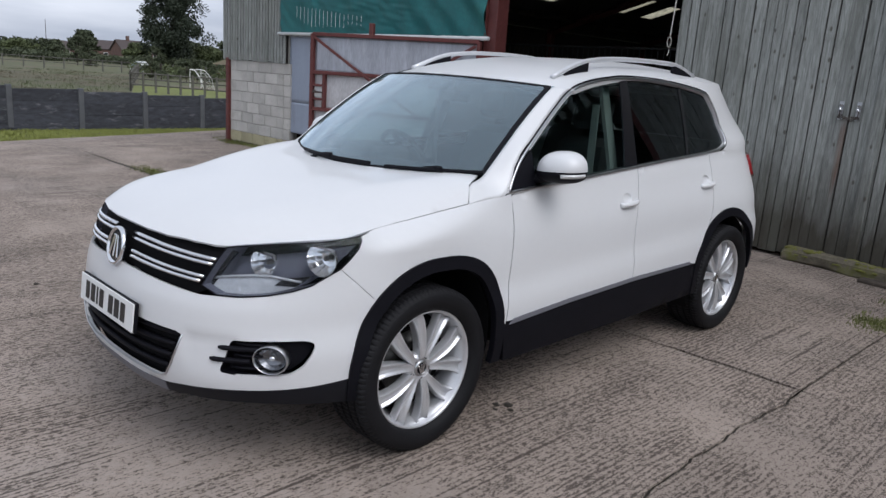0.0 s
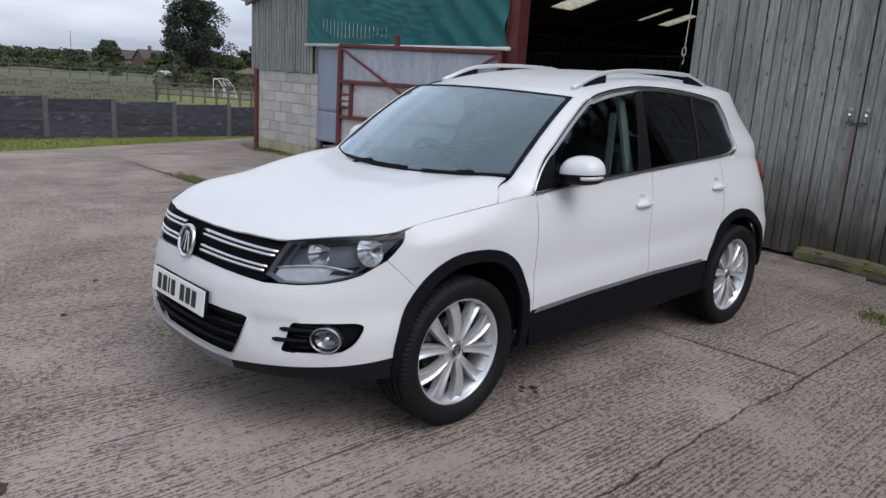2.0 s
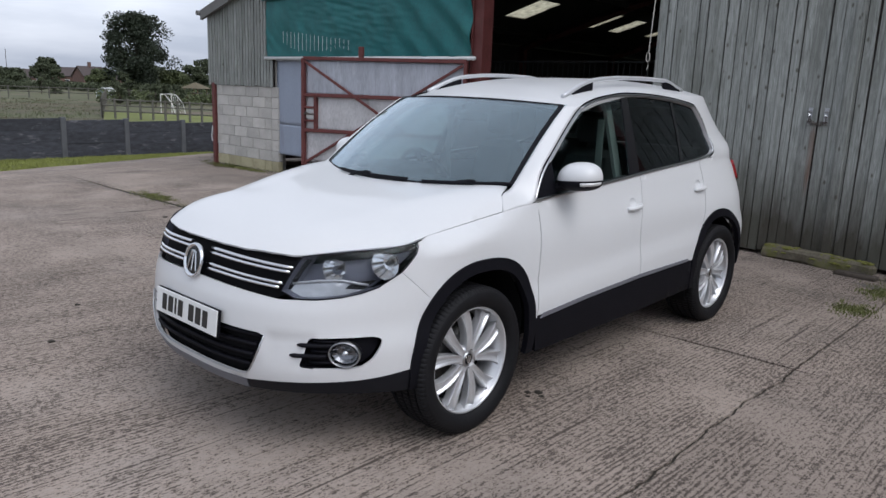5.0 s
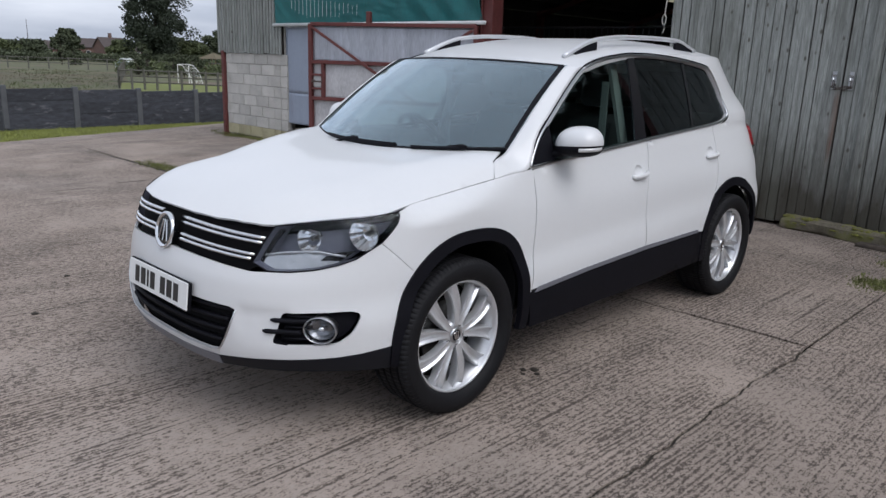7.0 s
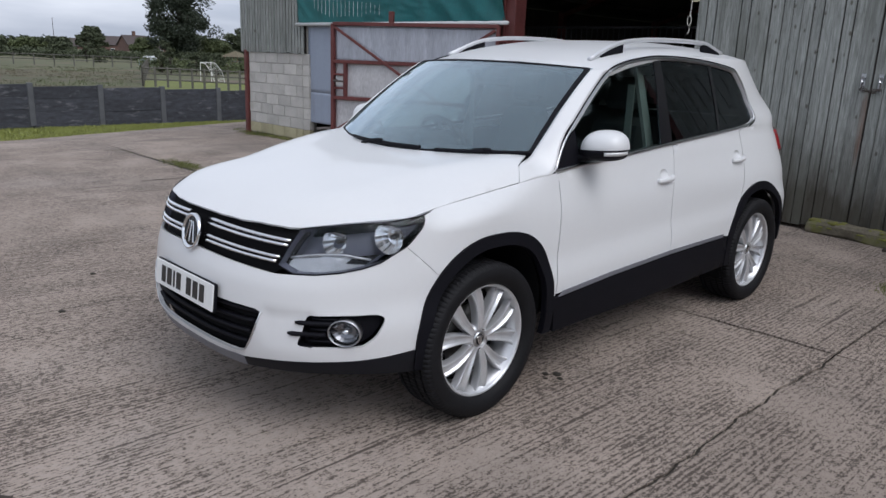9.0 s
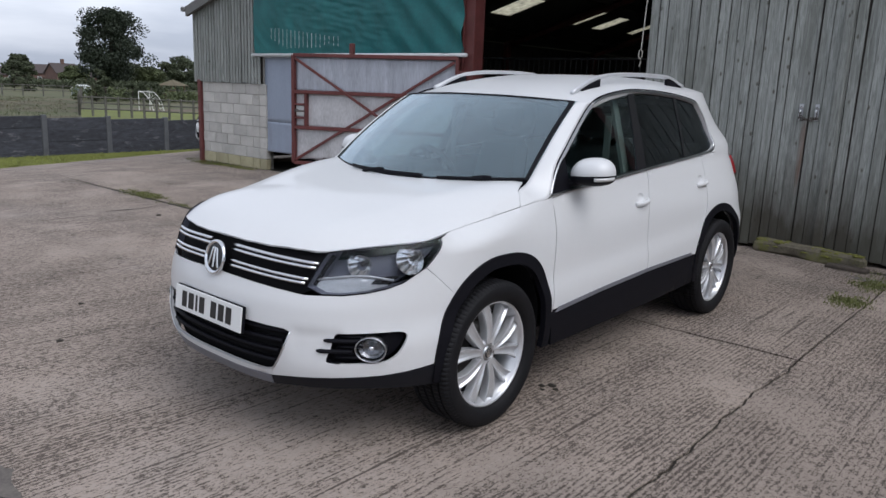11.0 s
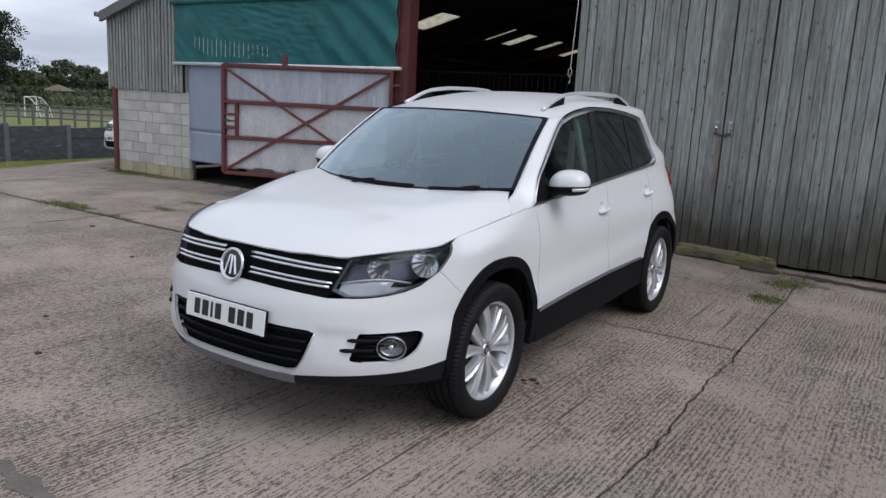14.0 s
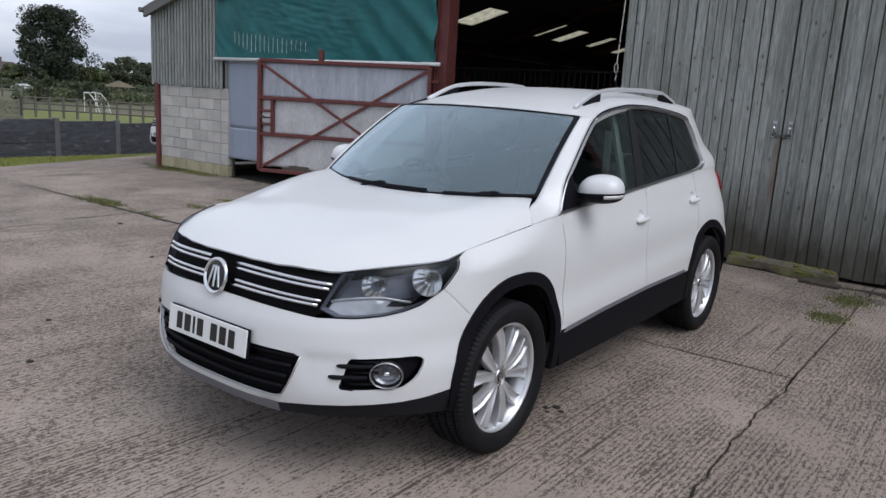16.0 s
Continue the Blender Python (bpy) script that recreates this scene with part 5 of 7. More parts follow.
    o = part("fog_lens", lathe([(-.010, 0), (-.0085, .02), (-.005, .036), (0, .046)], 28, "y"), M_LENS, fog, "", True)
    o.matrix_basis = fm
    o.visible_shadow = False
    o = part("fog_reflector", lathe([(.0, .0455), (.014, .042), (.026, .030), (.033, .012), (.034, 0)], 18, "y"), M_FOGREFL, fog, "bright faceted reflector")
    o.matrix_basis = fm
    o = part("fog_bulb", lathe([(.006, 0), (.008, .009), (.018, .011), (.032, .010)], 12, "y"), M_CHROME, fog, "", True)
    o.matrix_basis = fm
    for z, x0 in ((.514, .588), (.470, .566)):
        line = [tuple(Vector(fs(q_x(x, z), z)) + Vector((0, -.002 + .004 * max(0, k - 2), 0))) for k, x in enumerate([x0 + .016 * k for k in range(8)])]
        fin = ribbon(line, .017, .010)
        tip = Vector(line[0])
        for v in fin.verts:
            d = (v.co - tip).length
            if d < .035:
                v.co = v.co.lerp(Vector((v.co.x, tip.y + .004, tip.z)) if d < .02 else v.co, .55)
        part("fog_fin", fin, M_BLACK, fog)
    for z in (.445, .49, .53):
        line = [tuple(Vector(fs(q_x(x, z), z)) + Vector((0, .022, 0))) for x in [.625 + .02 * k for k in range(5)]]
        part("fog_slat", ribbon(line, .007, .010), M_BLACK, fog)

    def ss(y, z, s=s):
        return (s * half(y, z), y, z)
    def gs(y, z, s=s):
        return (s * green(y, z), y, z)
    # wing
    wing = [TIP] + [(y, edge_z(y) - .0016) for y in (-.2, -.1, 0, .13, .26, .38)] + [(.505, 1.014), (.518, 1.004), (.509, .9), (.479, .683), (.452, .455)] + list(reversed(af[cut_i:])) + [(y + .001, z + .0005) for y, z in reversed(cut_line)] + [(y + .002, z) for y, z in LAMP_END]
    part("wing", panel(wing, lambda y, z, s=s: (s * wing_x(y, z), y, z), .03, .014), M_PAINT, car)
    # doors
    fd = [(.524, 1.010), (.515, .9), (.485, .683), (.459, .466), (.9, .483), (1.476, .504), (1.488, .60), (1.502, .798), (1.545, .93), (1.568, 1.02), (1.572, belt(1.572) - .006)] + [(y, belt(y) - .006) for y in (1.35, 1.132, .9, .7)]
    def cup_line(hy, hz):
        return [(hy - .004 + .043 * math.cos(a), hz + .014 + .030 * math.sin(a)) for a in [2 * math.pi * k / 20 for k in range(20)]]
    H1, H2 = (1.445, .920), (2.33, .969)
    d1 = part("front_door", panel(fd, ss, .035, .02, (cup_line(*H1),)), M_PAINT, car)
    ar = arch(RC, RA, RB, .50, .43)
    ri = next(i for i, p in enumerate(ar) if p[0] > 2.33)
    rd = [(1.577, belt(1.577) - .006), (1.573, 1.02), (1.549, .93), (1.507, .798), (1.493, .60), (1.481, .506), (1.8, .507), (2.12, .508)] + ar[:ri] + [(2.363, .80), (2.405, .95), (2.405, belt(2.405) - .006)] + [(y, belt(y) - .006) for y in (2.15, 1.9)]
    d2 = part("rear_door", panel(rd, ss, .035, .02, (cup_line(*H2),)), M_PAINT, car)
    for d, (hy, hz) in ((d1, H1), (d2, H2)):
        hx = half(hy, hz)
        def cup_fn(y, z, hy=hy, hz=hz, s=s):
            d2_ = max(0, 1 - ((y - hy + .004) / .043) ** 2 - ((z - hz - .014) / .030) ** 2)
            return (s * (half(y, z) - .013 * d2_ ** .7), y, z)
        part("handle_cup", panel(cup_line(hy, hz), cup_fn, .008, .002), M_PAINT, d)
        hp = []
        for k in range(13):
            f = -1 + k / 6
            hp.append((s * (hx + .026 - .024 * abs(f) ** 3.5), hy + .078 * f, hz - .010 + .006 * f))
        part("door_handle", tube(hp, .0125, 12, None, 1.05), M_PAINT, d, "body-coloured pull handle", True)
    # rear quarter
    qp = [(2.41, belt(2.41) - .006), (2.41, .95), (2.37, .80)] + ar[ri:] + [(3.02, .36), (3.10, .34), (3.30, .36), (3.34, .5), (3.36, .7), (3.34, .9), (3.26, .96), (3.10, .985), (3.07, 1.08), (3.09, 1.152), (2.95, 1.152), (2.7, 1.153)]
    part("rear_quarter", panel(qp, ss, .035, .02), M_PAINT, car)
    # sill and arch trims
    sill = [(.43, .452), (.9, .478), (1.476, .499), (2.155, .505), (2.17, .40), (2.17, .31), (1.5, .29), (.9, .285), (.46, .28)]
    part("sill_trim", panel(sill, ss, .04, .02, (), .006), M_BLACK, car, "black textured sill trim")
    st = [(.47, .452), (.9, .478), (1.476, .499), (2.10, .506), (2.10, .523), (1.476, .518), (.9, .497), (.50, .474)]
    part("sill_strip", panel(st, ss, .03, .006, (), .010), M_GREY, car, "grey sill strip")
    for nm, c, a, b, z0, z1 in (("front", FC, FA, FB, .30, .29), ("rear", RC, RA, RB, .31, .36)):
        outer = arch(c, a, b, z0, z1, .009)
        inner = arch(c, a - .045, b - .045, z0, z1, 0)
        part("arch_trim", panel(outer + list(reversed(inner)), ss, .02, .03, (), .010), M_BLACK, car, "black wheel arch trim")
        # liner of the wheel well
        bm = bm_new()
        ln = arch(c, a - .035, b - .035, .2, .2)
        ra_ = [bm.verts.new((s * (half(y, max(.3, z)) - .045), y, z)) for y, z in ln]
        rb_ = [bm.verts.new((s * .50, y, z)) for y, z in ln]
        for k in range(len(ln) - 1):
            bm.faces.new((ra_[k], ra_[k + 1], rb_[k + 1], rb_[k]))
        bm.faces.new(rb_)
        o = part("wheel_well", bm, M_DARK, car)
        o.modifiers.new("thickness", "SOLIDIFY").thickness = .004
    # tail lamp
    tl = [(3.07, 1.10), (3.09, .975), (3.22, .94), (3.34, .93), (3.37, 1.02), (3.34, 1.11)]
    part("tail_lamp", panel(rounded(tl, .03), ss, .03, .04, (), .018), M_RED, car, "red rear lamp")

    # windows: outline of the glass area
    DLO = [(.497, 1.023), (.593, 1.143), (.732, 1.248), (.92, 1.378), (1.065, 1.461), (1.225, 1.506), (1.43, 1.534), (1.594, 1.546), (1.865, 1.545), (2.183, 1.526), (2.44, 1.495), (2.50, 1.47), (2.576, 1.375), (2.620, 1.25), (2.612, 1.19), (2.549, 1.163), (2.414, belt(2.414)), (2.15, belt(2.15)), (1.85, belt(1.85)), (1.569, belt(1.569)), (1.132, belt(1.132)), (.8, belt(.8))]
    def through_points(pts, n=5):
        out = []
        for i in range(len(pts) - 1):
            p0, p1, p2, p3 = [Vector(pts[j]) for j in (max(i - 1, 0), i, i + 1, min(i + 2, len(pts) - 1))]
            for k in range(n):
                t = k / n
                out.append(tuple(.5 * ((2 * p1) + (p2 - p0) * t + (2 * p0 - 5 * p1 + 4 * p2 - p3) * t * t + (3 * p1 - p0 - 3 * p2 + p3) * t ** 3)))
        return out + [tuple(pts[-1])]
    top_line = through_points(DLO[:16])
    DLO = top_line + DLO[16:]
    re_ = [roof_edge(y) for y in (1.10, 1.3, 1.6, 1.9, 2.2, 2.5, 2.8, 3.05, 3.20)]
    outer = [(.487, 1.026), (.574, 1.15), (.714, 1.256), (.900, 1.386), (1.043, 1.472)] + [(y, e[1]) for y, e in zip((1.10, 1.3, 1.6, 1.9, 2.2, 2.5, 2.8, 3.05, 3.20), re_)] + [(3.22, 1.45), (3.26, 1.30), (3.29, 1.149), (3.1, 1.149), (2.7, 1.151), (2.55, belt(2.55) - .004), (2.15, belt(2.15) - .004), (1.569, belt(1.569) - .004), (1.132, belt(1.132) - .004), (.8, belt(.8) - .004), (.50, 1.014)]
    inner_hole = [(y + (.012 if y < 1.1 else -.006 if y > 2.45 else 0), z + (.004 if z < 1.2 else -.006)) for y, z in DLO]
    part("side_frame", panel(outer, gs, .035, .02, (inner_hole,), .001), M_PAINT, car)
    lining_hole = [(y + (.026 if y < 1.1 else -.055 if y > 2.45 else 0), z + (.016 if z < 1.2 else -.03)) for y, z in DLO]
    lining_rim = [(.52, 1.03), (.60, 1.16), (.74, 1.262), (.92, 1.385), (1.06, 1.466)] + [(y, e[1] - .02) for y, e in zip((1.12, 1.3, 1.6, 1.9, 2.2, 2.5, 2.8), re_)] + [(2.95, 1.40), (3.0, 1.16), (2.55, belt(2.55)), (2.15, belt(2.15)), (1.569, belt(1.569)), (1.132, belt(1.132)), (.8, belt(.8))]
    part("window_lining", panel(lining_rim, gs, .05, .01, (lining_hole,), -.032), M_DASH, car, "dark cabin lining round the windows")
    part("window_trim", ribbon([gs(y, z) for y, z in resample(DLO, .03)], .014, .006, True, "side"), M_SATIN, car, "satin chrome window surround")
    seal = []
    for i, p in enumerate(top_line):
        a, b = Vector(top_line[max(i - 1, 0)]), Vector(top_line[min(i + 1, len(top_line) - 1)])
        d = (b - a).normalized()
        seal.append((p[0] - d.y * .011, p[1] + d.x * .011))
    part("window_seal", ribbon([gs(y, z) for y, z in seal], .008, .004, False, "side"), M_BLACK, car, "black rubber window seal")
    fw = [(.54, 1.035), (.61, 1.143), (.745, 1.242), (.93, 1.368), (1.07, 1.446), (1.23, 1.490), (1.43, 1.518), (1.54, 1.524), (1.50, 1.3), (1.46, belt(1.46) + .012), (1.132, belt(1.132) + .012), (.8, belt(.8) + .012)]
    part("front_window", panel(fw, gs, .05, .004, (), -.012), M_SIDEG, car, "clear side window").visible_shadow = False
    rw = [(1.60, 1.53), (1.865, 1.529), (2.155, 1.512), (2.15, 1.3), (2.135, belt(2.135) + .012), (1.85, belt(1.85) + .012), (1.575, belt(1.575) + .012), (1.59, 1.3)]
    part("rear_window", panel(rw, gs, .05, .004, (), -.012), M_PRIV, car, "dark tinted side window").visible_shadow = False
    qw = [(2.175, 1.510), (2.42, 1.482), (2.485, 1.455), (2.56, 1.365), (2.602, 1.25), (2.59, 1.195), (2.54, 1.175), (2.414, belt(2.414) + .012), (2.158, belt(2.158) + .012), (2.17, 1.3)]
    part("quarter_window", panel(qw, gs, .05, .004, (), -.012), M_PRIV, car, "dark tinted quarter window").visible_shadow = False
    part("door_pillar", panel([(1.455, 1.09), (1.578, 1.098), (1.592, 1.3), (1.604, 1.536), (1.535, 1.53), (1.498, 1.3)], gs, .04, .01, (), -.008), M_GLOSSB, car)
    part("quarter_pillar", panel([(2.133, 1.135), (2.16, 1.137), (2.175, 1.3), (2.18, 1.518), (2.15, 1.52), (2.148, 1.3)], gs, .04, .008, (), -.008), M_GLOSSB, car)
    part("mirror_corner", panel([(.505, 1.022), (.60, 1.13), (.70, 1.20), (.70, 1.04)], gs, .03, .01, (), -.006), M_BLACK, car)

    # windscreen pillar: a strip from the screen's edge to the side window
    def screen_edge(t, s=s):
        return Vector((s * (.717 + (.627 - .717) * t), (.446 + (.98 - .446) * t), 1.088 + (1.480 - 1.088) * t + .022 * 4 * t * (1 - t)))
    bl = [(.262, edge_z(.262)), (.38, edge_z(.38)), (.488, 1.024), (.576, 1.149), (.716, 1.255), (.902, 1.385), (1.045, 1.471), (1.10, roof_edge(1.10)[1])]
    al = [Vector((s * edge_x(.262), .262, edge_z(.262))), Vector((s * .752, .316, hood(.752, .314))), screen_edge(0) - Vector((0, .016, .003)), screen_edge(.22), screen_edge(.45), screen_edge(.72), screen_edge(.93), screen_edge(1.0)]
    bm = bm_new()
    rows = []
    def lerp_line(pts, f):
        x = f * (len(pts) - 1)
        i = min(int(x), len(pts) - 2)
        p0, p1, p2, p3 = pts[max(i - 1, 0)], pts[i], pts[i + 1], pts[min(i + 2, len(pts) - 1)]
        t = x - i
        return .5 * ((2 * p1) + (p2 - p0) * t + (2 * p0 - 5 * p1 + 4 * p2 - p3) * t * t + (3 * p1 - p0 - 3 * p2 + p3) * t ** 3)
    bl3 = [Vector((s * (edge_x(y) if y < .5 else green(y, z)), y, z)) for y, z in bl]
    for i in range(43):
        f = i / 42
        a, b = lerp_line(al, f), lerp_line(bl3, f)
        row = []
        for k in range(7):
            g = k / 6
            p = a.lerp(b, g)
            bul = .006 * 4 * g * (1 - g) * min(1, max(0, f - .15) * 4) + .008 * max(0, min(1, (f - .22) * 8)) * (1 if f < .85 else max(0, (1 - f) / .15))
            row.append(bm.verts.new(p + Vector((s * .55, -.6, .45)).normalized() * bul))
        rows.append(row)
    for a, b in zip(rows, rows[1:]):
        for k in range(6):
            bm.faces.new((a[k], a[k + 1], b[k + 1], b[k])).smooth = True
    if s < 0:
        bmesh.ops.reverse_faces(bm, faces=bm.faces)
    o = part("screen_pillar", bm, M_PAINT, car)
    sm = o.modifiers.new("thickness", "SOLIDIFY")
    sm.thickness, sm.offset = .012, -1

    # roof rail
    rp = []
    def ease(v):
        v = min(1, max(0, v))
        return v * v * (3 - 2 * v)
    for k in range(37):
        y = 1.10 + 1.38 * k / 36
        x = roof_edge(y)[0] - .150 + .07 * k / 36
        rp.append((s * x, y, roof(x, y) + .006 + .046 * ease((y - 1.05) / .38) * ease((2.52 - y) / .28)))
    rail = part("roof_rail", tube(rp, .0122, 10, None, 1.1), M_RAILAL, car, "satin aluminium roof rail", True)
    for y0, y1 in ((1.20, 1.40), (2.24, 2.44)):
        bm = bm_new()
        rows = []
        for k in range(7):
            y = y0 + (y1 - y0) * k / 6
            x = roof_edge(y)[0] - .150 + .07 * (y - 1.10) / 1.38
            zt = roof(x, y) + .006 + .046 * ease((y - 1.05) / .38) * ease((2.52 - y) / .28) - .008
            rows.append([bm.verts.new((s * (x + dx), y, z)) for dx, z in ((-.010, roof(x, y) - .02), (-.010, zt), (.010, zt), (.010, roof(x, y) - .02))])
        for a, b in zip(rows, rows[1:]):
            for k in range(4):
                bm.faces.new((a[k], a[(k + 1) % 4], b[(k + 1) % 4], b[k]))
        bm.faces.new(rows[0])
        bm.faces.new(list(reversed(rows[-1])))
        part("rail_foot", bm, M_BLACK, rail)

    # door mirror
    mc = Vector((s * .884, .786, 1.122))
    def shell(z_top, z_low, wide, deep, flat):
        """Half of the mirror's rounded housing above or below its parting line."""
        bm = bm_new()
        bmesh.ops.create_uvsphere(bm, u_segments=32, v_segments=20, radius=1)
        for v in bm.verts:
            n = v.co.copy()
            v.co.x = math.copysign(abs(n.x) ** .80, n.x) * wide
            v.co.y = math.copysign(abs(n.y) ** .8, n.y) * (deep if n.y < 0 else .03)
            v.co.z = -.006 + (abs(n.z) ** .85 * (z_top + .006) if n.z > 0 else -abs(n.z) ** flat * (-.006 - z_low))
            # the outer end is fuller than the one by the door
            v.co.z += .008 * s * v.co.x / wide if n.z > 0 else .006 * s * v.co.x / wide
        return bm
    mir = part("door_mirror", shell(.082, -.014, .112, .113, .5), M_PAINT, car, "white door mirror with black foot and clear repeater", True)
    mir.matrix_basis = Matrix.Translation(mc) @ Matrix.Rotation(radians(8) * s, 4, "Z") @ Matrix.Scale(1.025, 4)
    part("mirror_base", shell(.000, -.060, .1130, .1150, .8), M_BLACK, mir, "black mirror underside", True)
    arm = bm_new()
    add_tube(arm, [(-s * .19, -.05, -.070), (-s * .13, -.04, -.058), (-s * .04, -.03, -.034)], .044, 12, True, .050, .46)
    part("mirror_arm", arm, M_BLACK, mir, "", True)
    part("mirror_glass", box(-.082, .082, .026, .030, -.03, .055, .002), M_MIRROR, mir)
    ip = []
    for k in range(11):
        f = k / 10
        a = radians(-72 + 66 * f)
        ip.append((s * math.copysign(abs(math.cos(a)) ** .8, math.cos(a)) * .106, -abs(math.sin(a)) ** .8 * .107, -.018 + .006 * f))
    part("side_repeater", tube(ip, .012, 10, None, .85), M_REPEAT, mir, "clear side repeater", True)

# windscreen
def screen(a, t):
    x = a * (.724 + (.634 - .724) * t)
    y0, y1 = .175 + .271 * a * a, .86 + .12 * a * a
    z0, z1 = 1.068 + .020 * a * a, 1.50 - .020 * a * a
    return (x, y0 + (y1 - y0) * t, z0 + (z1 - z0) * t + .022 * 4 * t * (1 - t))
def screen2(u, v):
    return screen(u / .69, v / .8)
ws = [(-.69, 0), (.69, 0), (.69, .8), (-.69, .8)]
part("windscreen", panel(ws, screen2, .04, .005), M_GLASS, car, "large windscreen reflecting the sky").visible_shadow = False
band = rounded([(-.680, -.004), (.680, -.004), (.681, .8), (-.681, .8)], .02)
hole = rounded([(-.664, .010), (.664, .010), (.654, .783), (-.654, .783)], .03)
part("screen_border", panel(band, screen2, .018, .002, (hole,), .002), M_BLACK, car, "black border of the windscreen")
part("sensor_patch", panel([(-.06, .70), (.06, .70), (.07, .78), (-.07, .78)], screen2, .03, .03, (), -.008), M_DASH, car)
# scuttle and wipers
part("scuttle", panel([(-.68, -.05), (.68, -.05), (.68, .03), (-.68, .03)], screen2, .04, .01, (), -.012), M_BLACK, car)
for x0, x1, t0, t1 in ((-.31, .217, .004, .012), (.30, .685, .002, .006)):
    wl = []
    for k in range(13):
        f = k / 12
        p = Vector(screen(((x0 + (x1 - x0) * f)) / .69, t0 + (t1 - t0) * math.sin(math.pi * f * .6))) + Vector((0, -.016, .010))
        wl.append(p)
    wip = part("wiper", tube(wl, .009, 6), M_BLACK, car, "black wiper blade")
    mid = wl[7 if x0 > 0 else 6]
    part("wiper_arm", tube([tuple(mid + Vector((-.15, -.002, -.026))), tuple(mid + Vector((-.08, -.004, .0))), tuple(mid + Vector((0, -.002, .010)))], .009, 6), M_BLACK, wip)
    part("wiper_clip", box(mid.x - .022, mid.x + .022, mid.y - .014, mid.y + .010, mid.z - .006, mid.z + .018, .005), M_BLACK, wip)

# roof
ry = [1.10, 1.3, 1.6, 1.9, 2.2, 2.5, 2.8, 3.05, 3.20]
rr = [(0, .862), (.3, .885), (.5, .942), (.613, .983)] + [(roof_edge(y)[0], y) for y in ry] + [(.33, 3.225), (0, 3.25)]
part("roof_panel", panel(rr + [(-x, y) for x, y in reversed(rr[1:-1])], lambda x, y: (x, y, roof(x, y)), .05, .02), M_PAINT, car)
# tailgate, rear screen, rear bumper
def rear(x, z):
    if z < 1.13:
        k = min(1, abs(x) / (flank(z) + .015))
        return (x, tail(z) - .80 + .80 * (1 - k ** 2.8) ** (1 / 2.8), z)
    return (x, tail(z) - .42 * abs(x) ** 2.2, z)
rg = [(-.60, .62), (.60, .62), (.62, .95), (.60, 1.1), (.39, 1.51), (-.39, 1.51), (-.60, 1.1), (-.62, .95)]
rh = rounded([(-.50, 1.16), (.50, 1.16), (.36, 1.46), (-.36, 1.46)], .06)
part("tailgate", panel(rg, rear, .05, .02, (rh,)), M_PAINT, car)
part("rear_screen", panel(rh, rear, .06, .004, (), -.006), M_PRIV, car).visible_shadow = False
rbp = [(-.62, .36), (.62, .36), (.64, .6), (.64, .70), (.63, .72), (.62, .612), (-.62, .612), (-.63, .72), (-.64, .70), (-.64, .6)]
part("rear_bumper", panel(rbp, rear, .05, .02), M_PAINT, car)
part("rear_apron", panel([(-.60, .24), (.60, .24), (.61, .355), (-.61, .355)], rear, .05, .02), M_BLACK, car)
# floor, engine bay and bulkhead
bm = box(-.62, .62, -.42, 3.2, .235, .265, .01)
part("underbody", bm, M_DARK, car)
tray = [(0, -.75), (.38, -.715), (.56, -.62), (.66, -.50), (.68, -.40)]
tray = tray + [(-x, y) for x, y in reversed(tray[1:])]
n_t = len(tray)
part("undertray", from_faces([(x, y, .285) for x, y in tray] + [(x, y, .270) for x, y in tray], [tuple(range(n_t)), tuple(reversed(range(n_t, 2 * n_t)))] + [(k, k + n_t, (k + 1) % n_t + n_t, (k + 1) % n_t) for k in range(n_t)]), M_DARK, car)
part("engine_bay", box(-.46, .46, -.60, .42, .23, .80, .02), M_DARK, car)
part("bulkhead", box(-.72, .72, .40, .46, .23, 1.0, .01), M_DARK, car)
part("boot_floor", box(-.49, .49, 2.2, 3.3, .23, .62, .02), M_DARK, car)

# cabin
bm = box(-.70, .70, .34, .80, .72, 1.035, .05)
part("dashboard", bm, M_DASH, car, "dark plastic dashboard")
part("binnacle", box(-.52, -.20, .56, .84, 1.0, 1.10, .03), M_DASH, car)
part("headlining", panel([(-.56, 1.02), (.56, 1.02), (.55, 2.5), (.40, 2.95), (-.40, 2.95), (-.55, 2.5)], lambda x, y: (x, y, roof(x, y) - .06), .12, .01), M_LINER, car)
wheel_m = Matrix.Translation((-.36, .93, 1.0)) @ Matrix.Rotation(radians(-62), 4, "X")
sw = part("steering_wheel", tube([(.185 * math.cos(a), .185 * math.sin(a), 0) for a in [2 * math.pi * k / 36 for k in range(37)]], .016, 8), M_DASH, car, "dark steering wheel", True)
sw.matrix_basis = wheel_m
bm = lathe([(-.03, 0), (-.03, .06), (.03, .07), (.035, 0)], 20, "z")
add_box(bm, -.18, .18, -.02, .02, -.012, .012, .005)
add_box(bm, -.02, .02, -.18, 0, -.012, .012, .005)
part("wheel_boss", bm, M_DASH, sw)
def seat(x, y):
    st = part("seat", box(x - .25, x + .25, y - .27, y + .25, .40, .66, .07), M_SEAT, car, "dark cloth seat")
    bm = bm_new()
    add_box(bm, -.24, .24, -.07, .07, 0, .62, .06)
    for v in bm.verts:
        v.co.x *= 1 - .22 * max(0, v.co.z - .25) / .37
    o = part("backrest", bm, M_SEAT, st)
    o.matrix_basis = pose(x, y + .26, .60, -14, 0, 0)
    o = part("headrest", box(-.13, .13, -.045, .045, .66, .85, .035), M_SEAT, st)
    o.matrix_basis = pose(x, y + .26, .60, -12, 0, 0)
for x in (-.37, .37):
    seat(x, 1.30)
seat(-.37, 2.15), seat(.37, 2.15), seat(0, 2.15)
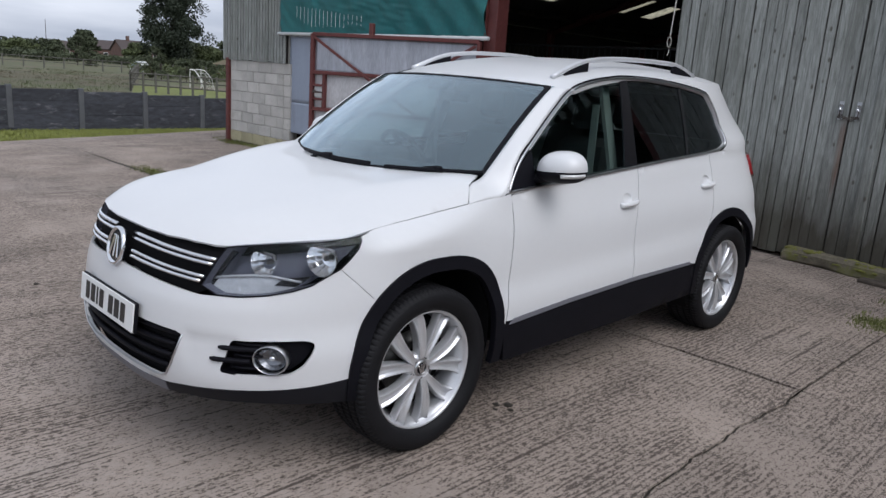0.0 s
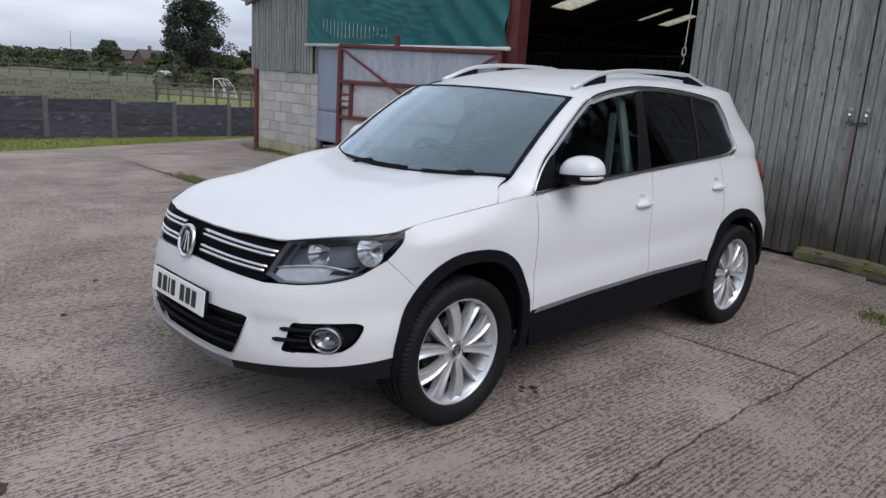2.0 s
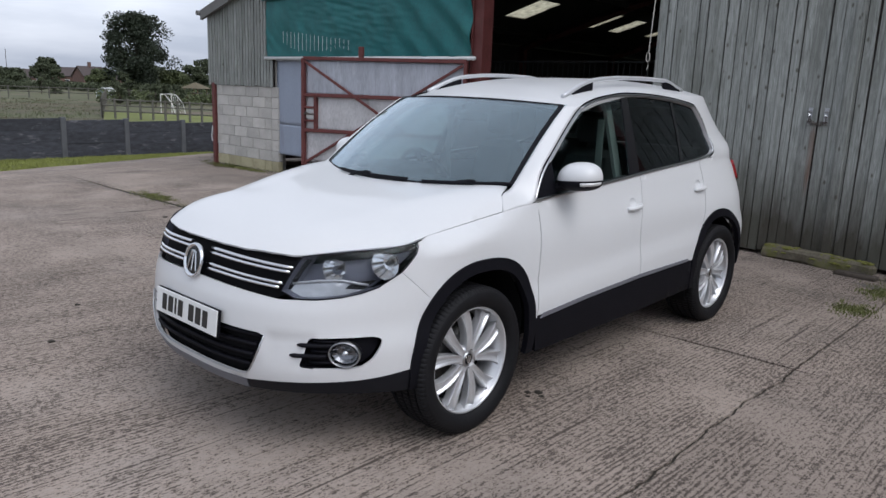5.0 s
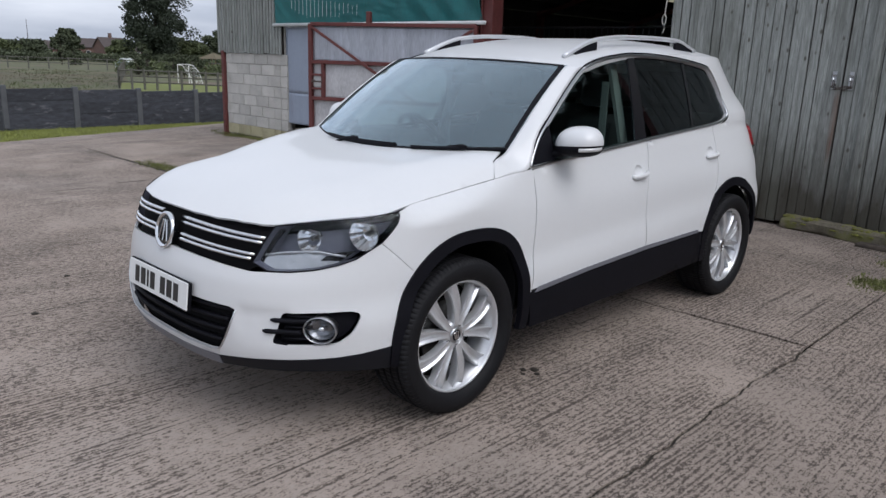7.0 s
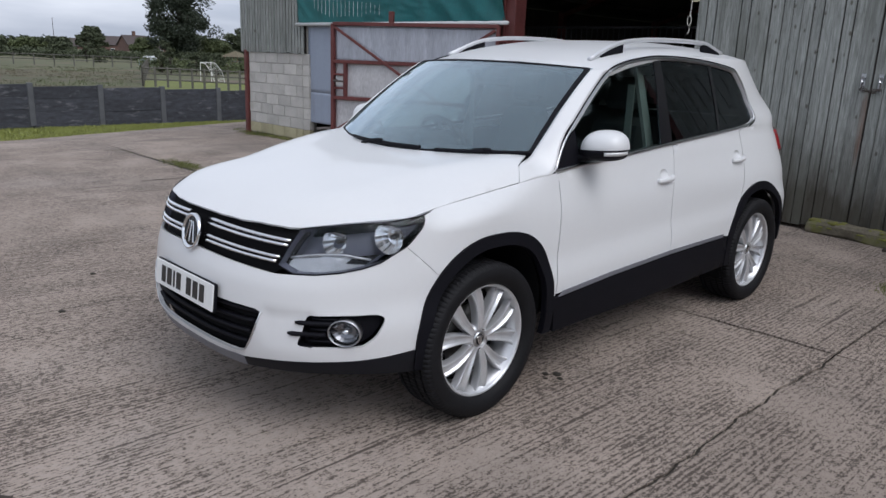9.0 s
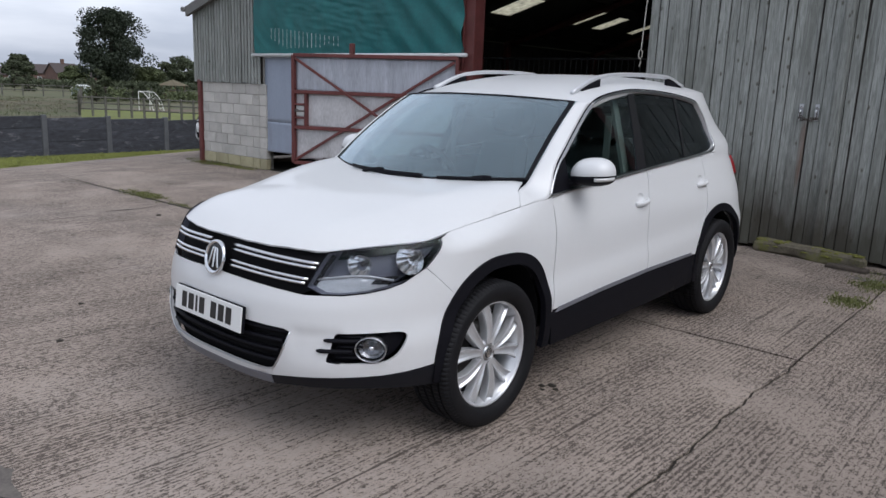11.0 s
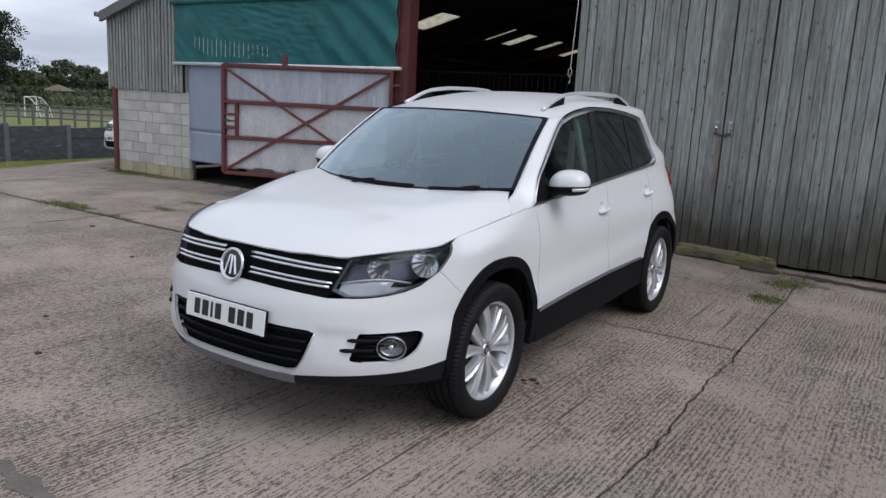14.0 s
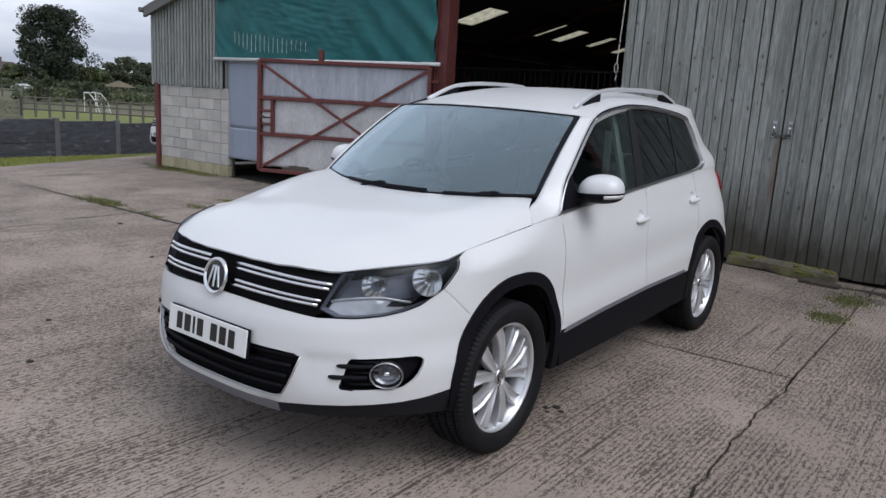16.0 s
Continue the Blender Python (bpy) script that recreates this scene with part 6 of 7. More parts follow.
part("rear_view_mirror", box(-.12, .12, .93, .955, 1.36, 1.42, .012), M_DASH, car)
for s in (1, -1):
    part("door_card", panel([(.55, .5), (2.3, .5), (2.3, 1.05), (1.5, 1.04), (.75, 1.0), (.55, .95)], lambda y, z, s=s: (s * (half(y, z) - .07), y, z), .12, .01), M_DASH, car)
    part("belt_strap", box(s * .60 - .022, s * .60 + .022, 1.40, 1.406, .75, 1.40, .001), M_LINER, car)
    part("pillar_lining", panel([(1.425, .95), (1.50, .95), (1.52, 1.3), (1.535, 1.5), (1.475, 1.5), (1.455, 1.3)], lambda y, z, s=s: (s * (green(y, z) - .09), y, z), .06, .02), M_LINER, car)

# ---- wheels ----
def tyre_mesh():
    pr = [(.060, .246), (.095, .250), (.112, .268), (.1185, .298), (.114, .322), (.104, .336), (.094, .342)]
    for g in (.066, .022, -.022, -.066):
        pr += [(g + .007, .3445), (g + .006, .336), (g - .006, .336), (g - .007, .3445)]
    pr += [(-.094, .342), (-.104, .336), (-.114, .322), (-.1185, .298), (-.112, .268), (-.095, .250), (-.060, .246)]
    bm = lathe(pr, 288, "x")
    for v in bm.verts:
        r = math.hypot(v.co.y, v.co.z)
        k = round(math.atan2(v.co.z, v.co.y) / (2 * math.pi) * 288 + .01 + v.co.x * 14)
        if r > .326 and abs(v.co.x) < .108 and k % 3 == 0:
            f = (r - .0045) / r
            v.co.y *= f
            v.co.z *= f
    return bm
me_tyre = mesh_of("tyre", tyre_mesh(), M_RUBBER)
for p in me_tyre.polygons:
    p.use_smooth = math.hypot(p.center.y, p.center.z) < .326
bm = lathe([(.078, .236), (.088, .240), (.094, .246), (.090, .251), (.082, .250), (.070, .243), (.055, .232), (.0, .215), (-.09, .222), (-.10, .245)], 60, "x")
me_rim = mesh_of("rim", bm, M_ALLOY, True)
def spoke(way):
    """A cupped spoke with raised edges that widens and bends towards the rim."""
    bm = bm_new()
    rows = []
    n = 14
    for i in range(n + 1):
        f = i / n
        r = .046 + .196 * f
        tw = way * (radians(8) * f ** 1.7 - radians(3.2))
        wd = .0135 + .0165 * f ** .8 + .005 * f ** 6
        x = .060 + .026 * math.sin(math.pi * min(1, f * .62 + .12)) - .012 * f
        row = []
        cup = .012 * min(1, f * 2.5)
        for dw, dx in ((-1, -.040), (-1, -.006), (-.90, .001), (-.74, .0005), (-.42, -.7 * cup), (0, -cup), (.42, -.7 * cup), (.74, .0005), (.90, .001), (1, -.006), (1, -.040)):
            q = Vector((x + dx, dw * wd, r))
            row.append(bm.verts.new(Matrix.Rotation(tw, 3, "X") @ q))
        rows.append(row)
    m = len(rows[0])
    for a, b in zip(rows, rows[1:]):
        for k in range(m):
            bm.faces.new((a[k], a[(k + 1) % m], b[(k + 1) % m], b[k]))
    bm.faces.new(rows[0])
    bm.faces.new(list(reversed(rows[-1])))
    bmesh.ops.recalc_face_normals(bm, faces=bm.faces)
    return bm
me_spokes = [mesh_of("spoke", spoke(w), M_ALLOY) for w in (1, -1)]
me_hub = mesh_of("hub", lathe([(.03, .07), (.058, .064), (.066, .052), (.068, .038), (.062, .036)], 30, "x"), M_ALLOY, True)
me_cap = mesh_of("hub_cap", lathe([(.060, .037), (.070, .034), (.0735, .030), (.0725, .025), (.070, .0245)], 28, "x"), M_SATIN, True)
me_centre = mesh_of("hub_badge", lathe([(.0705, .0245), (.0712, .015), (.0715, 0)], 24, "x"), M_BLACK, True)
me_badge_bar = mesh_of("badge_bar", box(.0705, .0735, -.0028, .0028, -.019, .019, .001), M_CHROME)
# near-black discs on the hub stand in for the shaded bolt holes
me_recess = mesh_of("bolt_recess", lathe([(.045, .0115), (.0685, .0105), (.0685, .0075), (.0655, .006), (.0655, 0)], 12, "x"), M_DARK)
me_disc = mesh_of("brake_disc", lathe([(.0, .06), (.0, .145), (-.02, .145), (-.02, .06)], 40, "x"), M_BRAKE, True)
me_back = mesh_of("wheel_back", lathe([(-.03, 0), (-.03, .20), (-.035, .215)], 32, "x"), M_DARK)
for wy in (0, 2.604):
    for s in (1, -1):
        wheel = new("wheel")
        wheel.parent = car
        wheel["label"] = "silver alloy wheel with ten spokes and black tyre"
        wheel.matrix_basis = Matrix.Translation((s * .785, wy, .3415)) @ Matrix.Rotation(0 if s > 0 else math.pi, 4, "Z") @ Matrix.Rotation(radians(8), 4, "X")
        for nm, me in (("tyre", me_tyre), ("rim", me_rim), ("hub", me_hub), ("hub_cap", me_cap), ("hub_badge", me_centre), ("brake_disc", me_disc), ("wheel_back", me_back)):
            piece(nm, me, wheel, Matrix())
        for k in range(10):
            a = 2 * math.pi * k / 10 + (.035 if k % 2 else -.035)
            m = Matrix.Rotation(a, 4, "X")
            piece("spoke", me_spokes[k % 2], wheel, m)
        for k in range(5):
            piece("bolt_recess", me_recess, wheel, Matrix.Rotation(2 * math.pi * (k + .5) / 5, 4, "X") @ Matrix.Translation((0, 0, .052)))
        for k, ang in ((-1, 14), (0, 0), (1, -14)):
            piece("badge_bar", me_badge_bar, wheel, Matrix.Rotation(radians(ang), 4, "X") @ Matrix.Translation((0, k * .010, 0)))
        bm = box(-.02, .035, .07, .15, -.06, .06, .015)
        part("brake_caliper", bm, M_BRAKE, wheel)

# ---- verge, weeds, field and distance ----
def blades(name, spots, mat, lo, hi, label, category, spread=.05, per=9, seed=1):
    """Many small grass blades round the given spots, as one object."""
    r = random.Random(seed)
    vs, fs = [], []
    for x, y, z, k in spots:
        for _ in range(per):
            a, l = r.uniform(0, 6.283), r.uniform(lo, hi) * k
            bx, by_ = x + r.gauss(0, spread), y + r.gauss(0, spread)
            lean = r.uniform(.2, 1.1) * l
            w = l * .09 + .0025
            dx, dy = math.cos(a), math.sin(a)
            n = len(vs)
            vs += [(bx - dy * w, by_ + dx * w, z - .01), (bx + dy * w, by_ - dx * w, z - .01), (bx + dx * lean * .4 + dy * w * .7, by_ + dy * lean * .4 - dx * w * .7, z + l * .62), (bx + dx * lean * .4 - dy * w * .7, by_ + dy * lean * .4 + dx * w * .7, z + l * .62), (bx + dx * lean, by_ + dy * lean, z + l)]
            fs += [(n, n + 1, n + 2, n + 3), (n + 3, n + 2, n + 4)]
    me = bpy.data.meshes.new(name)
    me.from_pydata(vs, [], fs)
    me.materials.append(mat)
    return tagged(new(name, me), label, category, kind="stuff")

rg = random.Random(21)
sp = []
for _ in range(9000):
    y = rg.uniform(-9, 10.5)
    e = yard_edge(y)
    x = rg.uniform(-15.4, e + .1)
    if x > -15.45:
        sp.append((x, y, lie(x, y) - .05, rg.uniform(.5, 1.2)))
blades("verge_grass", sp, M_GRASS, .018, .055, "short green grass on the verge by the fence", "grass", .07, 8, 2)
sp = []
for x0, x1, y0, y1, n in ((-9.95, -8.15, 4.80, 5.06, 120), (-8.1, -6.6, 4.98, 5.08, 18), (-10.5, -10.2, 4.9, 6.5, 30)):
    for _ in range(n):
        sp.append((rg.uniform(x0, x1), rg.uniform(y0, y1), 0, rg.uniform(.4, 1.1)))
blades("wall_foot_grass", sp, M_WEED, .012, .035, "weeds along the foot of the block wall", "weeds", .05, 8, 3)
sp = []
for k in range(120):
    f = rg.random()
    sp.append((1.54 + rg.gauss(0, .07), 3.74 + rg.gauss(0, .10), 0, rg.uniform(.4, 1)))
for k in range(130):
    sp.append((1.56 + rg.gauss(0, .08), 4.50 + rg.gauss(0, .15), 0, rg.uniform(.4, 1)))
for k in range(16):
    sp.append((1.3 + rg.uniform(0, .9), 5.0 + rg.gauss(0, .06), 0, rg.uniform(.3, .8)))
blades("joint_weeds", sp, M_WEED, .010, .032, "green weeds growing in a slab joint", "weeds", .035, 8, 4)
sp = []
for k in range(170):
    sp.append((-6.45 + rg.gauss(0, .24), 2.10 + rg.gauss(0, .07), 0, rg.uniform(.4, 1)))
for k in range(40):
    sp.append((-5.35 + rg.gauss(0, .16), 2.06 + rg.gauss(0, .03), 0, rg.uniform(.3, .8)))
for k in range(40):
    sp.append((-5.60 + rg.gauss(0, .12), 2.81 + rg.gauss(0, .04), 0, rg.uniform(.3, .8)))
for k in range(40):
    sp.append((-5.76 + rg.gauss(0, .13), 3.45 + rg.gauss(0, .05), 0, rg.uniform(.3, .8)))
for k in range(20):
    sp.append((rg.uniform(-8.5, -3.2), 2.04 + rg.gauss(0, .02), 0, rg.uniform(.2, .5)))
blades("crack_weeds", sp, M_WEED, .012, .036, "low weeds growing along a crack in the concrete", "weeds", .03, 8, 5)

sp = [(rg.uniform(1.0, 2.9), 5.05 + rg.gauss(0, .12), 0, rg.uniform(.4, 1)) for _ in range(260)]
sp += [(1.5 + rg.gauss(0, .25), 4.55 + rg.gauss(0, .22), 0, rg.uniform(.3, .9)) for _ in range(90)]
blades("leaf_litter", sp, M_BARK, .004, .014, "dark leaf litter and dirt by the timber doors", "leaf litter", .05, 6, 9)

# damp band and soil on the yard, with ragged edges
def ground_patch(name, line, width, mat, label, category, seed, dz):
    vs, fs = [], []
    n = len(line)
    for k, (x, y) in enumerate(line):
        end = min(1, 4 * min(k, n - 1 - k) / n + .05)
        a = width * end * (.5 + .45 * noise.noise(Vector((x * 9, seed, 0))) + .2 * noise.noise(Vector((x * 31, seed, 4))))
        b = width * end * (.5 + .45 * noise.noise(Vector((x * 8, seed, 9))) + .2 * noise.noise(Vector((x * 27, seed, 7))))
        vs += [(x, y - b, lie(x, y) + dz), (x, y + a, lie(x, y) + dz)]
    for k in range(n - 1):
        fs.append((2 * k, 2 * k + 2, 2 * k + 3, 2 * k + 1))
    me = bpy.data.meshes.new(name)
    me.from_pydata(vs, [], fs)
    me.materials.append(mat)
    return tagged(new(name, me), label, category, kind="stuff")
M_DAMPBAND = material("damp_concrete", (0.135, 0.118, 0.105), 0.85, 0, 0.6, 9, 70, 0.4, (1, 1, 1), (0.21, 0.18, 0.16), 0.56)
M_SOIL = material("dark_soil", (0.045, 0.036, 0.028), 0.95, 0, 0.5, 25, 90, 0.8, (1, 1, 1), (0.10, 0.085, 0.065), 0.60)
ground_patch("damp_band", [(-1.3 + 1.75 * k / 120, -1.755 + .02 * math.sin(k * .11)) for k in range(121)], .085, M_DAMPBAND, "darker damp band across the concrete", "stain", 3, .003)
ground_patch("crack_dirt", [(-8.6 + 5.5 * k / 260, 1.99 + .03 * noise.noise(Vector((k * .05, 2, 0)))) for k in range(261)], .045, M_JOINT, "dark dirt caught along a crack in the concrete", "dirt", 12, .003)
ground_patch("wall_moss", [(-10.0 + 1.95 * k / 90, 4.93) for k in range(91)], .20, M_MOSS, "olive moss on the concrete at the foot of the block wall", "moss", 21, .005)
ground_patch("door_litter", [(1.30 + 1.9 * k / 100, 5.00 + .05 * math.sin(k * .09)) for k in range(101)], .17, M_SOIL, "dark rotted litter along the foot of the timber doors", "litter", 31, .004)
ground_patch("weed_litter", [(1.25 + .75 * k / 70, 4.72 - .10 * k / 70) for k in range(71)], .14, M_DAMPBAND, "dirt round the weeds in the slab joint", "dirt", 44, .003)
# the crack that branches off across the slabs
vs, fs = [], []
for k in range(121):
    y = 1.15 + 1.75 * k / 120
    x = -5.54 + .03 * noise.noise(Vector((y * 3, 7, 0))) - .02 * (y - 1.2)
    w = .008 + .022 * max(0, noise.noise(Vector((y * 4, 1, 5))))
    vs += [(x - w, y, .004), (x + w, y, .004)]
    if k:
        fs.append((2 * k - 2, 2 * k - 1, 2 * k + 1, 2 * k))
me = bpy.data.meshes.new("branch_crack")
me.from_pydata(vs, [], fs)
me.materials.append(M_JOINT)
tagged(new("branch_crack", me), "dark crack branching across the concrete slabs", "crack", kind="stuff")
ground_patch("soil_patch", [(-.02 + .46 * k / 60, -1.80 + .03 * k / 60) for k in range(61)], .15, M_SOIL, "dark soil spilt on the concrete", "soil", 8, .006)

# small clods and leaf scraps on the concrete
def clod(x, y, r, seed):
    bm = bm_new()
    bmesh.ops.create_icosphere(bm, subdivisions=2, radius=r)
    for v in bm.verts:
        v.co *= 1 + .5 * noise.noise(v.co * (2 / r) + Vector((seed, 0, 0)))
        v.co.z *= .35
    o = part("mud_clod", bm, M_JOINT)
    o.matrix_basis = pose(x, y, r * .1, 0, 0, seed * 40)
    return tagged(o, "small dark clod of dried mud on the concrete", "clod", "mud clods")
for k, (x, y, r) in enumerate(((.80, .56, .018), (.84, .60, .022), (.88, .57, .016), (.83, .52, .012), (-1.55, -.95, .02), (-2.2, -.55, .018), (-3.4, .9, .02), (-5.0, 1.5, .03), (2.5, 2.1, .012))):
    clod(x, y, r, k + 1)

def at(az, dist):
    """A place by its bearing and distance from the yard."""
    return 2.9 + dist * math.cos(radians(az)), -2.4 + dist * math.sin(radians(az))

def leaf_cloud(bm, centre, r, n, size, rnd, flat=1.0):
    for _ in range(n):
        d = Vector((rnd.gauss(0, 1), rnd.gauss(0, 1), rnd.gauss(0, 1))).normalized() * (rnd.random() ** .4)
        p = Vector(centre) + Vector((d.x * r, d.y * r, d.z * r * flat))
        a = Vector((rnd.gauss(0, 1), rnd.gauss(0, 1), rnd.gauss(0, 1))).normalized()
        b = a.cross(Vector((rnd.gauss(0, 1), rnd.gauss(0, 1), rnd.gauss(0, 1)))).normalized()
        s = size * rnd.uniform(.6, 1.4)
        vs = [bm.verts.new(p + a * s * u + b * s * v) for u, v in ((-1, 0), (0, -.7), (1, 0), (0, .7))]
        bm.faces.new(vs)

def tree(x, y, z, h, w, mat, label, seed, trunk=.22, leaves=9000, size=.16, blobs=46):
    r = random.Random(seed)
    t = holder("tree", Matrix.Translation((x, y, z)), label, "tree", "trees beyond the field")
    bm = bm_new()
    th = h * trunk
    add_tube(bm, [(0, 0, -.3), (.05, 0, th * .5), (0, .05, th), (.1, 0, h * .6)], h * .028, 10, True, h * .008)
    crowns = []
    for k in range(blobs):
        f = r.random()
        zz = th * .75 + (h - th * .75) * f
        wide = w / 2 * math.sin(math.pi * min(1, .14 + .80 * f)) ** .65
        a = r.uniform(0, 6.283)
        rad = wide * r.uniform(.15, .88)
        c = (rad * math.cos(a), rad * math.sin(a), min(zz, h - w * .08))
        crowns.append(c)
        if k % 3 == 0:
            add_tube(bm, [(0, 0, th * .8 + .1 * zz), (c[0] * .5, c[1] * .5, (th + zz) * .5), c], h * .009, 6, True, h * .002)
    part("trunk", bm, M_BARK, t)
    bm = bm_new()
    per = max(10, leaves // blobs)
    for c in crowns:
        leaf_cloud(bm, c, w * r.uniform(.09, .16), per, size, r, .8)
    part("crown", bm, mat, t)
    return t

GZ = -.44
x, y = at(154.9, 120)
tree(x, y, GZ, 11.0, 11.2, M_LEAF, "tall dark broadleaf tree standing beyond the field", 5, .16, 26000, .15, 110)
r_t = random.Random(31)
for az, d, h, w in ((151.4, 130, 4.2, 6), (150.3, 140, 5.4, 7), (152.6, 125, 3.2, 5), (149.0, 135, 4.6, 7), (147.2, 135, 4.2, 6.5), (145.5, 130, 4.6, 7), (160.6, 125, 4.3, 4.6), (162.6, 140, 2.6, 6), (164.5, 140, 2.3, 6), (166.5, 140, 2.2, 6), (168.5, 140, 2.4, 6), (157.3, 150, 3.2, 6), (153.8, 150, 4.0, 7), (171, 150, 2.5, 7), (174, 150, 2.4, 7)):
    x, y = at(az, d)
    tree(x, y, GZ, h, w, (M_LEAF2, M_LEAF3, M_LEAF2)[int(d + az) % 3], "rounded green tree in the far hedgerow", r_t.randint(0, 999), .10, 6500, .17, 44)
for az, d, h, w in ((156.2, 62, 2.6, 1.5), (155.6, 60, 2.2, 1.3), (153.9, 58, 1.7, 1.2), (153.2, 58, 1.6, 1.2), (152.4, 60, 1.8, 1.6), (161.0, 90, 3.0, 2.4), (160.2, 90, 2.6, 2.2)):
    x, y = at(az, d)
    tree(x, y, GZ, h, w, M_LEAF2, "small dark conifer by the paddock", r_t.randint(0, 999), .08, 1500, .09, 14)
# far hedge
bm = bm_new()
rh = random.Random(41)
for k in range(330):
    az = 144 + 34 * k / 330
    x, y = at(az, 112 + 6 * math.sin(k * .13))
    leaf_cloud(bm, (x, y, GZ + .5), rh.uniform(.5, .95), 60, .15, rh, 1.0)
o = part("far_hedge", bm, M_LEAF2)
tagged(o, "long green hedge across the far side of the field", "hedge", kind="stuff")
# straggling shrubs behind the paddock
bm = bm_new()
for k in range(120):
    az = 144.5 + 13 * k / 120
    if noise.noise(Vector((k * .17, 5, 0))) > -.15:
        x, y = at(az, 66 + 5 * noise.noise(Vector((k * .21, 8, 0))))
        leaf_cloud(bm, (x, y, GZ + .45), rh.uniform(.35, .75), 60, .10, rh, 1.0)
o = part("paddock_shrubs", bm, M_LEAF3)
tagged(o, "straggling green shrubs behind the paddock rails", "shrubs", kind="stuff")
# distant woodland line
bm = bm_new()
for k in range(300):
    az = 140 + 44 * k / 300
    x, y = at(az, 330)
    hh = 2.4 + 1.6 * abs(noise.noise(Vector((k * .11, 2, 0)))) + 1.2 * rh.random()
    leaf_cloud(bm, (x, y, GZ + hh * .5), hh * .62, 34, .75, rh, .9)
o = part("far_woodland", bm, M_LEAF2)
tagged(o, "low line of distant woodland on the horizon", "woodland", kind="stuff")

# rough strips in the field
bm = bm_new()
for az0, az1, d0, d1 in ((150, 178, 26, 40), (157, 178, 44, 62)):
    n = 30
    for k in range(n):
        a, b = az0 + (az1 - az0) * k / n, az0 + (az1 - az0) * (k + 1) / n
        q = [(*at(a, d0), GZ - .03), (*at(b, d0), GZ - .03), (*at(b, d1), GZ - .03), (*at(a, d1), GZ - .03)]
        bm.faces.new([bm.verts.new(p) for p in q])
M_ROUGH = material("rough_brown_pasture", (0.098, 0.084, 0.046), 0.95, 0, 0.45, 0.8, 9, 0.6, (1, 1, 1), (0.060, 0.070, 0.028), 0.49)
tagged(part("rough_pasture", bm, M_ROUGH), "strips of rough brown pasture", "pasture", kind="structure")

# tussocks in the pasture
for nm, mt, n, seed, label in (("dry_tussocks", M_ROUGH, 2600, 61, "dry brown tussocks in the pasture"), ("green_tussocks", M_LEAF3, 2200, 62, "rough green tussocks in the pasture")):
    rt = random.Random(seed)
    sp = []
    for _ in range(n):
        az, d = rt.uniform(149, 178), 19.5 + 50 * rt.random() ** 1.4
        x, y = at(az, d)
        if x < -16.2 and not (az < 157.4 and 24 < d < 62) and noise.noise(Vector((x * .13, y * .13, seed))) > -.12:
            sp.append((x, y, GZ - .05, rt.uniform(.5, 1.2)))
    blades(nm, sp, mt, .05, .14, label, "grass", .22, 12, seed)

# post and rail paddock fence
def rail_fence(a0, d0, a1, d1, n, rails=3, h=.88):
    f = holder("paddock_fence", Matrix(), "weathered post and rail paddock fence", "fence", "paddock fences")
    pts = [Vector((*at(a0 + (a1 - a0) * k / n, d0 + (d1 - d0) * k / n), GZ)) for k in range(n + 1)]
    me_p = mesh_of("fence_post", box(-.045, .045, -.045, .045, 0, h + .08, .01), M_RAIL)
    for p in pts:
        piece("fence_post", me_p, f, Matrix.Translation(p))
    for k in range(rails):
        z = h - k * h / (rails + .3)
        for p, q in zip(pts, pts[1:]):
            part("fence_rail", tube([tuple(p + Vector((0, 0, z))), tuple(q + Vector((0, 0, z)))], .032, 4), M_RAIL, f)
bm = bm_new()
for k in range(14):
    a, b = 145.5 + 11.8 * k / 14, 145.5 + 11.8 * (k + 1) / 14
    bm.faces.new([bm.verts.new(p) for p in ((*at(a, 24), GZ - .025), (*at(a, 47), GZ - .025), (*at(b, 47), GZ - .025), (*at(b, 24), GZ - .025))])
M_LAWN = material("mown_lawn", (0.140, 0.160, 0.036), 0.95, 0, 0.7, 0.6, 9, 0.3)
tagged(part("lawn", bm, M_LAWN), "mown green lawn inside the paddock fence", "lawn", kind="structure")
rail_fence(157.4, 40, 147.5, 36, 12)
rail_fence(157.4, 40, 157.0, 70, 9)
rail_fence(176, 78, 157, 70, 16, 2)
rail_fence(157.0, 70, 146, 64, 10)

# goal frame
gx0, gy0 = at(153.55, 46)
goal = holder("goal_frame", pose(gx0, gy0, GZ, 0, 0, 40), "white tubular football goal on the grass", "goal")
gw, gh, gd = 1.5, 1.10, .82
for s in (0, 1):
    part("goal_post", tube([(0, s * gw, 0), (0, s * gw, gh)], .020, 8), M_WFRAME, goal)
    part("back_stay", tube([(0, s * gw, gh), (gd * .35, s * gw, gh * .95), (gd * .8, s * gw, gh * .55), (gd, s * gw, 0)], .017, 8), M_WFRAME, goal)
part("crossbar", tube([(0, 0, gh), (0, gw, gh)], .020, 8), M_WFRAME, goal)
bm = bm_new()
for k in range(14):
    add_tube(bm, [(.05 + gd * .3, gw * k / 13, gh * .95), (gd, gw * k / 13, .02)], .003, 3)
for k in range(8):
    f = k / 7
    add_tube(bm, [(.05 + gd * .3 + (gd * .65) * f, 0, gh * .95 * (1 - f)), (.05 + gd * .3 + (gd * .65) * f, gw, gh * .95 * (1 - f))], .003, 3)
part("net", bm, M_WFRAME, goal, "thin white goal net")

